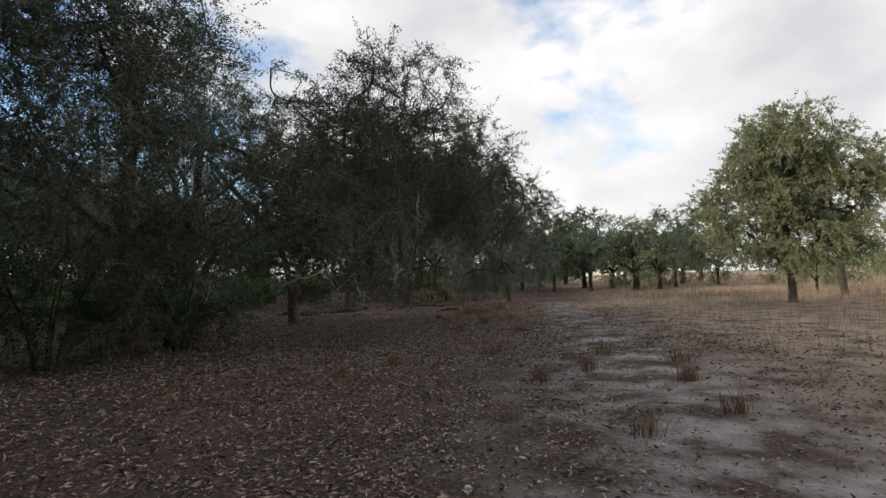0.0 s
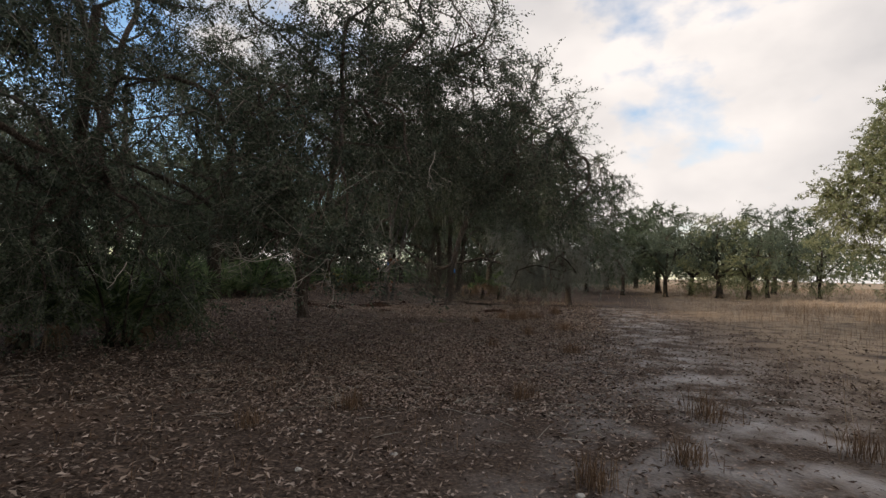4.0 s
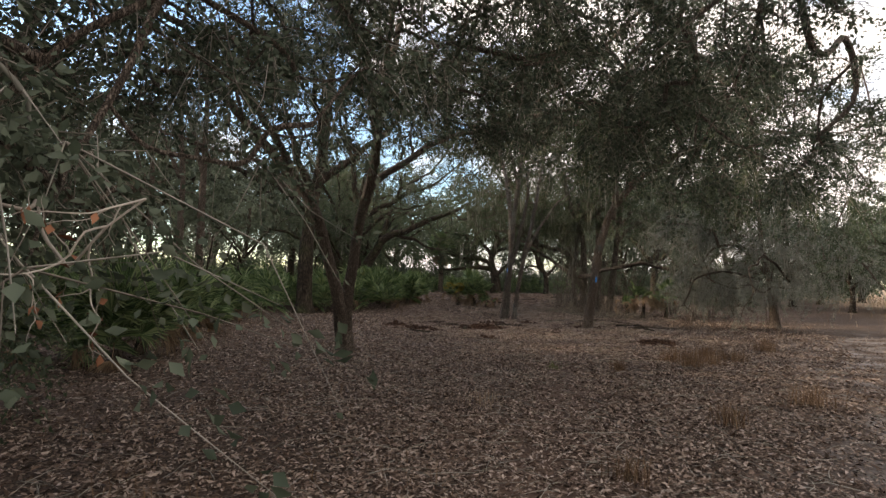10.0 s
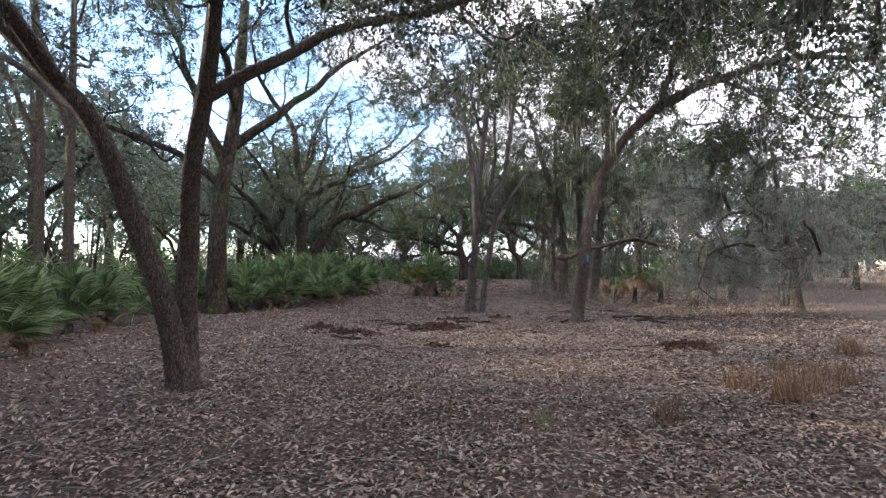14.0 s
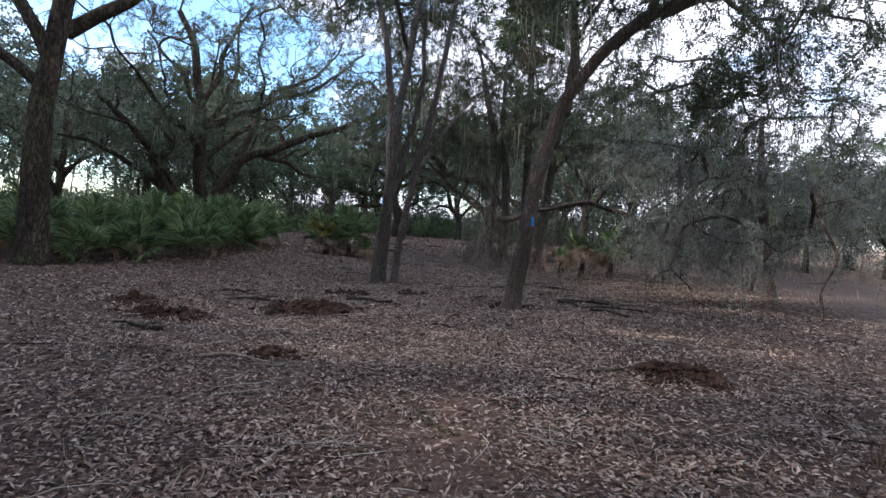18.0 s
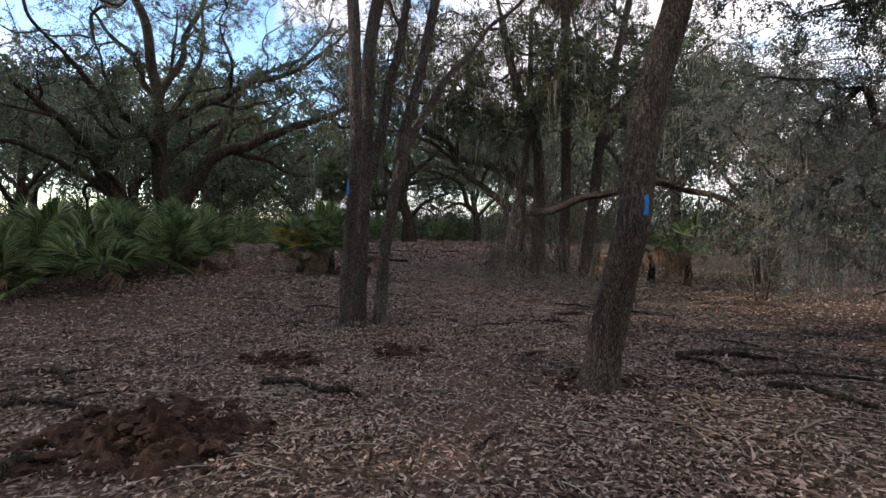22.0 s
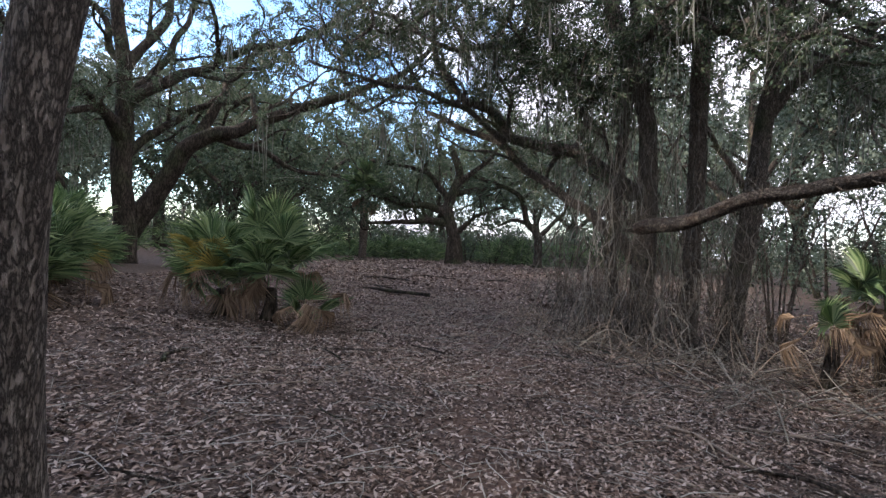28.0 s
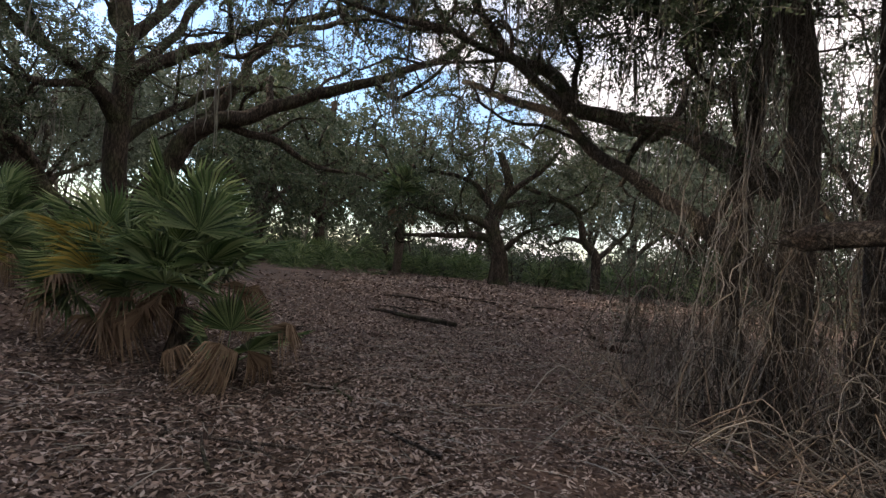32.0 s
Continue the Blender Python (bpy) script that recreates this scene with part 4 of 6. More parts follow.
# the great spreading oak
oak("spreading_oak", (-18.9, 39.9, 0), "great spreading live oak with heavy mossy limbs",
    [([(-18.9, 39.9, -0.25), (-18.9, 39.9, 1.48), (-19.0, 39.8, 2.69), (-19.0, 39.8, 4.08), (-19.0, 39.8, 5.29), (-19.0, 39.7, 6.31), (-19.1, 39.6, 7.32), (-19.2, 39.4, 8.97), (-19.6, 38.9, 10.31)], 0.37, 0.14)],
    [([(-19.0, 40.1, 0.97), (-18.2, 40.7, 2.65), (-17.5, 41.0, 3.85), (-16.7, 41.5, 4.21), (-15.9, 42.0, 4.56), (-14.6, 43.2, 5.46), (-13.6, 44.0, 5.97), (-12.4, 45.2, 6.88), (-11.5, 45.8, 7.96)], 0.34, 0.07),
    ([(-18.1, 41.5, 3.94), (-18.1, 42.2, 4.96), (-18.1, 42.7, 5.9), (-18.0, 43.4, 7.1), (-17.7, 44.6, 8.21), (-17.2, 45.9, 8.93), (-16.5, 47.5, 10.34), (-16.1, 48.8, 12.23)], 0.20, 0.05),
    ([(-18.9, 39.9, 4.95), (-18.5, 40.0, 5.22), (-17.7, 40.7, 5.92), (-17.1, 41.1, 6.26), (-16.2, 41.9, 6.95), (-15.1, 43.1, 7.64), (-13.9, 44.5, 9.12), (-13.1, 45.1, 10.09)], 0.22, 0.05),
    ([(-19.0, 39.8, 5.97), (-19.3, 40.3, 6.66), (-19.2, 41.2, 7.94), (-19.4, 41.8, 9.38), (-19.4, 42.8, 11.03), (-19.2, 44.1, 12.68)], 0.20, 0.06),
    ([(-18.9, 39.8, 5.12), (-18.7, 40.5, 5.99), (-18.6, 41.1, 7.07), (-18.5, 41.6, 8.34), (-18.6, 41.8, 9.6), (-18.7, 42.0, 11.05)], 0.15, 0.05),
    ([(-19.0, 39.8, 3.72), (-18.8, 39.3, 4.22), (-18.8, 38.5, 4.85), (-18.9, 37.6, 5.26), (-18.9, 36.9, 5.78), (-18.9, 36.1, 6.5), (-18.9, 35.4, 7.0)], 0.22, 0.05),
    ([(-18.9, 39.2, -0.06), (-18.9, 38.7, 1.09), (-19.1, 37.9, 2.03), (-19.3, 37.1, 3.48), (-19.4, 36.5, 4.24), (-19.6, 35.7, 4.92), (-19.8, 34.8, 5.63)], 0.30, 0.08),
    ([(-19.4, 38.4, 1.84), (-20.2, 38.0, 2.59), (-21.0, 37.7, 3.04), (-22.1, 36.9, 3.88), (-23.2, 36.1, 4.19)], 0.20, 0.06),
    ([(-19.0, 39.7, 6.14), (-19.5, 39.7, 6.5), (-19.9, 39.7, 7.5), (-20.7, 39.2, 8.51), (-21.4, 38.9, 9.56)], 0.15, 0.05),
    ([(-19.0, 39.8, 3.21), (-19.0, 40.7, 4.04), (-18.7, 42.0, 5.18), (-18.3, 43.6, 5.92), (-18.0, 45.0, 6.02), (-17.3, 46.9, 7.69)], 0.16, 0.05),
    ([(-19.0, 39.8, 4.24), (-18.8, 38.8, 4.5), (-18.5, 37.8, 4.17), (-18.2, 36.9, 4.14), (-18.0, 35.8, 4.9)], 0.14, 0.05)],
    [((-19.4, 39.6, 11.4), (5.6, 5.6, 1.8), 67), ((-18.0, 42.0, 6.6), (3.4, 2.6, 1.2), 25), ((-22.6, 39.0, 6.6), (3.0, 3.0, 1.2), 21), ((-14.2, 45.8, 9.6), (4.0, 4.0, 1.8), 37), ((-23.4, 36.0, 7.6), (3.6, 3.6, 1.8), 28),
     ((-14.0, 38.0, 9.0), (4.0, 3.4, 1.5), 33), ((-12.6, 44.6, 5.8), (2.6, 2.6, 1.0), 16), ((-24.6, 37.0, 5.0), (2.6, 2.6, 1.2), 16),
     ((-18.0, 35.0, 8.6), (3.4, 3.0, 1.3), 12), ((-15.6, 41.8, 8.2), (3.6, 3.0, 1.6), 37),
     ((-22.0, 37.8, 9.4), (3.4, 3.4, 1.6), 29), ((-16.6, 38.2, 5.6), (2.6, 2.2, 1.0), 16), ((-13.4, 42.0, 7.2), (2.4, 2.4, 1.0), 21), ((-21.0, 41.6, 5.2), (3.0, 3.0, 1.6), 21), ((-15.6, 33.4, 7.6), (3.0, 2.6, 1.5), 10), ((-12.4, 49.4, 7.6), (3.2, 2.6, 1.8), 42), ((-10.2, 46.8, 8.6), (2.6, 2.4, 1.2), 29), ((-18.6, 32.0, 9.6), (3.0, 2.6, 1.5), 10)],
    per=190, reach=0.6, size=0.066, width=0.024, simple=True, boughs=150, bark=BARK_DARK, leaf=LEAF, moss=30, r_bough=0.10, r_twig=0.0075, droop=0.08, side=((4, 0.42), (3, 0.5)), tip_clumps=3, sides=22, rings=60, moss_len=0.9)

# the vine-hung trees beside the trail
oak("vine_hung_oak", (-3.9, 38.4, 0), "mossy oak hung with dry vines and an arching limb",
    [([(-3.9, 38.4, -0.05), (-3.85, 38.4, 1.4), (-3.85, 38.4, 3.0), (-4.05, 38.4, 4.4), (-4.6, 38.4, 5.8), (-5.0, 38.4, 7.6)], 0.21, 0.10),
     ([(-4.3, 38.6, -0.05), (-4.4, 38.6, 1.5), (-4.3, 38.7, 3.4), (-4.2, 38.8, 5.2), (-4.2, 39.0, 8.0)], 0.13, 0.07)],
    [([(-4.05, 38.5, 2.5), (-4.65, 38.8, 2.95), (-5.35, 39.1, 3.4), (-6.4, 39.1, 3.62), (-6.8, 39.1, 4.2), (-7.5, 39.1, 4.5), (-8.1, 39.0, 5.45), (-8.3, 39.0, 6.5)], 0.16, 0.05),
     ([(-4.0, 38.5, 1.4), (-4.4, 38.8, 1.85), (-5.0, 39.0, 2.3), (-5.9, 39.1, 2.95), (-6.5, 39.1, 3.4), (-7.4, 39.3, 3.9), (-8.6, 39.6, 4.4)], 0.13, 0.045),
     ([(-4.4, 38.4, 4.2), (-5.5, 38.4, 4.6), (-6.5, 38.5, 5.2), (-7.6, 38.6, 5.4), (-8.6, 38.4, 5.9)], 0.10, 0.04),
     ([(-6.4, 38.6, 3.5), (-7.2, 38.0, 4.1), (-8.2, 37.0, 4.3), (-9.2, 36.2, 4.5)], 0.07, 0.02)],
    [((-7.6, 38.4, 6.0), (2.4, 2.4, 1.1), 90), ((-5.0, 38.0, 8.0), (2.6, 2.8, 1.4), 90), ((-3.4, 38.6, 6.2), (1.6, 1.6, 1.2), 40), ((-9.0, 37.0, 5.4), (1.6, 1.8, 0.8), 50),
     ((-7.0, 40.0, 7.6), (2.8, 2.4, 1.2), 120), ((-6.0, 42.4, 7.0), (3.0, 2.4, 1.6), 110), ((-9.6, 40.0, 7.6), (2.2, 2.4, 1.2), 80), ((-4.6, 40.6, 5.6), (1.8, 1.6, 1.4), 60), ((-6.6, 36.4, 8.4), (2.4, 2.0, 1.0), 80), ((-4.8, 38.0, 5.3), (1.6, 1.3, 0.9), 70), ((-6.4, 38.4, 5.7), (1.4, 1.2, 0.7), 50), ((-2.7, 37.7, 5.5), (1.6, 1.1, 1.0), 56), ((-3.7, 37.6, 6.1), (1.5, 1.2, 0.9), 50), ((-1.4, 38.6, 5.4), (1.3, 1.2, 1.0), 40), ((-1.6, 37.0, 4.6), (1.3, 0.9, 0.8), 46), ((-0.2, 38.8, 4.4), (1.3, 1.0, 0.9), 46), ((-3.6, 39.4, 7.2), (1.9, 1.4, 1.3), 70), ((-5.5, 38.1, 4.5), (1.0, 0.7, 0.45), 40), ((-4.7, 37.7, 4.4), (0.7, 0.6, 0.5), 34)],
    per=130, reach=0.5, size=0.062, width=0.022, simple=True, boughs=60, bark=BARK_MOSSY, leaf=LEAF, moss=150, moss_len=1.0, sides=24, rings=60, droop=0.1, r_bough=0.08, r_twig=0.0075, side=((4, 0.45), (2, 0.5)))
oak("slanting_oak", (-2.5, 38.4, 0), "dark slanting oak beside the vine-hung trees",
    [([(-2.6, 38.4, -0.05), (-2.5, 38.4, 0.9), (-2.3, 38.4, 2.7), (-2.15, 38.4, 4.2), (-1.95, 38.4, 5.6), (-1.4, 38.5, 8.0)], 0.19, 0.09)],
    [([(-2.2, 38.4, 3.7), (-1.5, 38.4, 4.6), (-0.4, 38.6, 5.0), (0.8, 38.6, 5.1)], 0.09, 0.03),
     ([(-2.1, 38.4, 4.6), (-2.6, 38.2, 6.0), (-3.0, 38.0, 7.6)], 0.08, 0.03)],
    [((-1.2, 38.4, 8.0), (2.4, 2.6, 1.4), 70), ((1.4, 38.6, 5.8), (2.0, 2.2, 1.3), 60), ((2.2, 37.0, 3.6), (1.4, 1.6, 1.6), 60), ((-1.0, 41.0, 6.4), (2.4, 2.0, 2.0), 90), ((-2.0, 39.4, 7.0), (1.6, 1.4, 1.3), 80)],
    per=140, reach=0.5, size=0.062, width=0.022, simple=True, boughs=28, bark=BARK_MOSSY, leaf=LEAF, moss=40, sides=20, rings=50)
# ---- slim trees, palms and far trees ----
def slim_tree(at, lean, h, r, label):
    x, y = at
    return oak("slim_tree", (x, y, 0), label,
               [([(x, y, -0.05), (x + 0.1 * lean, y, h * 0.3), (x + 0.35 * lean, y + 0.1, h * 0.65), (x + lean, y + 0.2, h)], r, r * 0.4)],
               [([(x + 0.3 * lean, y, h * 0.55), (x + 0.9 * lean - 0.5, y - 0.3, h * 0.8), (x + 1.2 * lean - 0.9, y - 0.5, h)], r * 0.5, r * 0.25)],
               [((x + lean, y, h), (1.8, 1.8, 1.2), 26)], per=130, reach=0.7, size=0.09, width=0.027, simple=True, boughs=8, leaf=LEAF_GREY, sides=10, rings=24,
               group="slim trees behind the palmettos")


slim_tree((-16.6, 24.3), -0.9, 9.5, 0.17, "slim grey tree behind the palmettos")
slim_tree((-16.2, 24.8), -0.2, 10.0, 0.19, "slim grey tree behind the palmettos")
slim_tree((-21.0, 22.5), 0.8, 9.0, 0.15, "slim grey tree behind the palmettos")
slim_tree((-24.0, 28.5), -0.6, 10.0, 0.2, "slim grey tree behind the palmettos")

# the tree that hangs grey and dense at the edge of the grove, glare in its leaf colour
oak("drooping_oak", (4.2, 34.6, 0), "grey-green oak drooping to the ground at the grove's edge",
    [([(4.2, 34.6, -0.05), (4.1, 34.6, 1.4), (3.8, 34.5, 3.0), (3.6, 34.4, 5.0)], 0.18, 0.06)],
    [([(4.1, 34.6, 1.6), (5.2, 33.8, 2.6), (6.4, 32.8, 2.6), (7.0, 32.0, 1.6)], 0.07, 0.02),
     ([(4.0, 34.6, 2.0), (2.8, 33.6, 3.2), (1.8, 32.8, 3.0), (1.2, 32.2, 2.0)], 0.07, 0.02)],
    [((4.0, 34.2, 4.2), (3.0, 2.6, 1.6), 100), ((5.6, 33.2, 2.4), (1.7, 1.7, 1.7), 80), ((2.0, 33.4, 2.9), (1.3, 1.3, 1.3), 50), ((3.6, 33.0, 1.6), (1.5, 1.2, 1.1), 40), ((1.4, 32.8, 2.0), (1.4, 1.1, 1.0), 50), ((3.4, 31.6, 2.4), (1.5, 1.3, 1.3), 50), ((0.8, 33.8, 3.6), (1.3, 1.2, 1.1), 46)],
    per=220, reach=0.55, size=0.058, width=0.018, simple=True, boughs=30, leaf=LEAF_PALE, moss=90, moss_len=0.8, droop=0.5)

oak("edge_oak", (3.4, 43.0, 0), "grey-green oak at the dim edge of the grove",
    [([(3.4, 43.0, -0.05), (3.3, 43.0, 1.8), (3.0, 43.1, 3.6), (3.2, 43.2, 6.0)], 0.2, 0.07)],
    [([(3.3, 43.0, 1.8), (1.8, 42.4, 3.2), (0.6, 42.0, 4.2)], 0.09, 0.03), ([(3.2, 43.0, 2.4), (4.8, 42.6, 3.8), (6.2, 42.2, 4.4)], 0.09, 0.03)],
    [((3.0, 43.0, 6.2), (3.2, 2.8, 1.6), 110), ((0.8, 42.2, 4.4), (1.8, 1.8, 1.5), 60), ((5.8, 42.4, 4.2), (1.8, 1.8, 1.6), 60), ((3.0, 42.0, 2.6), (2.0, 1.4, 1.2), 46)],
    per=170, reach=0.6, size=0.075, width=0.025, simple=True, boughs=30, leaf=LEAF_GREY, moss=50, moss_len=0.8, droop=0.5)

# leafy undergrowth below the first oaks
for x, y, h in [(-8.8, 8.0, 2.0), (-7.4, 9.8, 1.8), (-10.2, 10.4, 2.4), (-6.2, 12.4, 1.7), (-10.0, 6.4, 2.2)]:
    oak("understorey_shrub", (x, y, 0), "dark green leafy shrub under the oaks",
        [([(x + 0.15 * math.cos(a), y + 0.15 * math.sin(a), -0.05), (x + 0.4 * math.cos(a), y + 0.4 * math.sin(a), h * 0.5), (x + 0.8 * math.cos(a), y + 0.8 * math.sin(a), h)], 0.03, 0.012) for a in (0.4, 1.8, 3.1, 4.5, 5.6)],
        [], [((x, y, h * 0.6), (1.5, 1.3, h * 0.55), 60)], per=150, reach=0.5, size=0.07, width=0.024, simple=True, boughs=12, sides=6, rings=8, flare=0.1, split=False,
        bark=BARK_DARK, leaf=LEAF, category="shrub", group="shrubs under the first oaks")

# sunlit oaks of the field, part of the sunlight put into their leaf colour
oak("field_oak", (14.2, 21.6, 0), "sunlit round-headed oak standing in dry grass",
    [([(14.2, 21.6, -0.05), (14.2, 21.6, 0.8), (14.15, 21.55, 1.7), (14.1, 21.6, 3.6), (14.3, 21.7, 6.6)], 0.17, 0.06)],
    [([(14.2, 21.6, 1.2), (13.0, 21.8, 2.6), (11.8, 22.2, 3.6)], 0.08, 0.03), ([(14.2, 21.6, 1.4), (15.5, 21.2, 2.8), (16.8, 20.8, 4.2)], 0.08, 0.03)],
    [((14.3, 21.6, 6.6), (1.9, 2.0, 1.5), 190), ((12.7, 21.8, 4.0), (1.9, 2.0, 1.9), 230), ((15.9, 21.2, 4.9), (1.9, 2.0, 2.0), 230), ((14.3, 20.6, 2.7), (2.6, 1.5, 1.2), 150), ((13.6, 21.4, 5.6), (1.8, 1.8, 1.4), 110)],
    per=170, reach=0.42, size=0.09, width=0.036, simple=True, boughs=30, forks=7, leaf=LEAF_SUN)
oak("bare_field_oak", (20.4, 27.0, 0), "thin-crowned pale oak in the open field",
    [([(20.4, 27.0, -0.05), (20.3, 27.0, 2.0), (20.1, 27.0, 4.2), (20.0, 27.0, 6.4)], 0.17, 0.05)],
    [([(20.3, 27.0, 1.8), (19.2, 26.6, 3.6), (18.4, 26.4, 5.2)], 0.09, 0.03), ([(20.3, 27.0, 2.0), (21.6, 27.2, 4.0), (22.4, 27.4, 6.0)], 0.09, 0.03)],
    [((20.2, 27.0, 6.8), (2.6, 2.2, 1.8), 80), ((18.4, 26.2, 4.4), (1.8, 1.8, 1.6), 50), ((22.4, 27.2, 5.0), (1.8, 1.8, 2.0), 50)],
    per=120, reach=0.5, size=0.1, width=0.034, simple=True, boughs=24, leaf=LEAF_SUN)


def far_oak(seed_label, leaf, low=1.2, spread=1.0):
    """An oak for the distance, built once and copied: larger leaf sprays, a dome crown with hollows."""
    return oak("oak_tree", (0, 0, 0), seed_label,
               [([(0, 0, -0.05), (0.1, 0, 1.5), (0.0, 0.2, 3.4), (-0.2, 0.2, 6.0)], 0.26, 0.10)],
               [([(0.05, 0, 1.6), (1.5, 0.6, 3.0), (3.0 * spread, 0.8, 4.2)], 0.14, 0.05), ([(0.05, 0, 1.9), (-1.4, -0.8, 3.2), (-3.0 * spread, -1.0, 4.4)], 0.14, 0.05),
                ([(0, 0.1, 2.6), (0.5, -1.6, 4.4), (0.8, -2.8, 5.2)], 0.11, 0.04), ([(0, 0.1, 2.4), (-0.4, 1.7, 4.2), (-0.8, 3.0, 5.0)], 0.11, 0.04)],
               [((0, 0, 6.2), (3.0 * spread, 3.0 * spread, 1.5), 60), ((2.8 * spread, 0.6, low + 2.6), (1.8, 2.0, 1.6), 36), ((-2.8 * spread, -0.8, low + 2.8), (1.8, 2.0, 1.6), 36),
                ((0.6, -2.8 * spread, low + 2.6), (2.0, 1.7, 1.5), 34), ((-0.6, 2.8 * spread, low + 3.0), (2.0, 1.7, 1.5), 30)],
               per=110, reach=0.62, size=0.14, width=0.062, simple=True, split=False, forks=7, boughs=24, bark=BARK_DARK, leaf=leaf, sides=10, rings=20, r_bough=0.08, r_twig=0.012,
               group="oaks of the surrounding wood")


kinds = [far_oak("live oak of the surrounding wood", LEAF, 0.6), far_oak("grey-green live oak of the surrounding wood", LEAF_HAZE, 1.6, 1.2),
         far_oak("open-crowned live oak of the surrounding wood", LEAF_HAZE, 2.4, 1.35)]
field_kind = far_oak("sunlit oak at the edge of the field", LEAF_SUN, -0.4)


def place(kind, x, y, s, turn):
    return copy_thing(kind, pose(x, y, ground_height(x, y) - 0.03, 0, 0, turn) @ Matrix.Diagonal((s, s, s * random.uniform(0.92, 1.12), 1)))


# the first one of each kind takes a place of its own
for kind, (x, y, s) in zip(kinds + [field_kind], ((-27.0, 52.0, 1.35), (-33.0, 44.0, 1.3), (-4.5, 66.0, 1.2), (17.4, 48.0, 0.85))):
    kind.matrix_basis = pose(x, y, -0.02, 0, 0, random.uniform(0, 360)) @ Matrix.Diagonal((s, s, s, 1))

# the wood behind the palmettos and beyond the great oak
SPOTS = [(-30, 60, 1.4, 0), (-38, 56, 1.5, 2), (-7, 72, 1.3, 1), (-13, 82, 1.5, 2), (-28, 84, 1.5, 0), (-36, 76, 1.6, 1), (-44, 66, 1.5, 0), (-1.0, 53, 1.0, 1),
         (-46, 48, 1.5, 1), (-42, 34, 1.5, 2), (-31, 31, 1.4, 2), (-35, 24, 1.4, 2), (-28, 17, 1.3, 2), (-15, 8, 1.15, 1),
         (-17, 1, 1.2, 0), (-13, -4, 1.2, 2), (-24, 5, 1.35, 1), (-20, -8, 1.3, 0), (-32, 9, 1.4, 2), (-52, 58, 1.6, 2), (-48, 80, 1.7, 0), (2.5, 62, 1.3, 2),
         (-20, 96, 1.7, 1), (-4, 92, 1.6, 0), (-36, 98, 1.8, 2), (-28, 25.5, 0.85, 1)]
for x, y, s, kk in SPOTS:
    place(kinds[kk], x, y, s, random.uniform(0, 360))
# the tree line across the field
for x, y, s, kk in [(10.4, 50, 0.8, 0), (13.6, 49, 0.95, 1), (16.6, 52, 1.05, 1), (19.6, 48, 0.95, 1), (22.4, 51, 1.15, 3), (15.2, 57, 1.3, 0), (21, 57, 1.3, 3), (8.4, 57, 1.0, 0), (27, 52, 1.15, 3), (33, 50, 1.2, 3), (12, 66, 1.3, 1), (40, 46, 1.2, 3), (48, 44, 1.3, 3), (30, 40, 1.0, 3), (38, 34, 1.1, 3),
                 (46, 28, 1.2, 3), (28, 62, 1.3, 0), (54, 36, 1.3, 1), (24, 34, 0.75, 3), (52, 18, 1.2, 3), (56, 6, 1.2, 0), (50, -8, 1.2, 1), (36, -16, 1.2, 0), (18, -22, 1.2, 1),
                 (2, -22, 1.2, 2), (18, 78, 1.5, 0), (36, 74, 1.5, 1)]:
    place([*kinds, field_kind][kk], x, y, s * 0.66, random.uniform(0, 360))

# unseen shade trees added behind the start to keep the sun off the near ground
for x, y, s, kk in [(-9, -5, 1.5, 0), (-7, -12, 1.5, 1), (-16, -14, 1.6, 0), (-24, -4, 1.6, 2), (-28, 0, 1.6, 0), (4, -14, 1.4, 0), (-10.5, 0.5, 1.0, 0)]:
    place(kinds[kk], x, y, s, random.uniform(0, 360))


def thicket(label, leaf):
    """A bush of many stems, leafy to the ground."""
    stems = [([(0.3 * math.cos(a), 0.3 * math.sin(a), -0.05), (0.7 * math.cos(a), 0.7 * math.sin(a), 1.0), (1.2 * math.cos(a), 1.2 * math.sin(a), 2.4)], 0.06, 0.025) for a in (0.3, 1.7, 3.0, 4.4, 5.5)]
    return oak("shrub", (0, 0, 0), label, stems, [], [((0, 0, 1.6), (2.2, 2.0, 1.3), 46), ((1.4, 0.4, 1.0), (1.3, 1.3, 0.8), 22), ((-1.4, -0.4, 1.0), (1.3, 1.3, 0.8), 22)],
               per=38, reach=0.65, size=0.16, width=0.07, simple=True, forks=2, boughs=14, bark=BARK_DARK, leaf=leaf, sides=6, rings=8, flare=0.1, split=False, category="shrub", group="shrubs of the far thicket")


shrubs = [thicket("dark green shrub of the far thicket", LEAF), thicket("grey-green shrub of the far thicket", LEAF_GREY)]
shrubs[0].matrix_basis = pose(-24, 60, -0.02, 0, 0, 40)
shrubs[1].matrix_basis = pose(-6, 68, -0.02, 0, 0, 200)
for k in range(46):
    u = k / 45
    if k % 2:
        x, y = -62 + 62 * u * 1.05, 56 + 20 * math.sin(u * 3.1) + random.uniform(-5, 5)
    else:
        x, y = -46 - 6 * math.sin(u * 5), 4 + 66 * u
    place(shrubs[k % 4 // 2], x + random.uniform(-2, 2), y, random.uniform(0.7, 1.2), random.uniform(0, 360))
for x, y in [(1.5, 51), (-3, 58), (1, 66), (-8, 74), (-14, 78), (-20, 80), (-26, 79), (-32, 76), (5, 55), (-30, 66), (-18.4, 23.6), (-20.5, 21.0), (-22.0, 26.6), (-24, 24), (-19.5, 27.6)]:
    place(random.choice(shrubs), x, y, random.uniform(1.0, 1.5), random.uniform(0, 360))


for k in range(11):
    place(shrubs[k % 2], -27 + 2.3 * k + random.uniform(-0.6, 0.6), 61 + random.uniform(-1.2, 1.6), random.uniform(0.7, 1.0), random.uniform(0, 360))


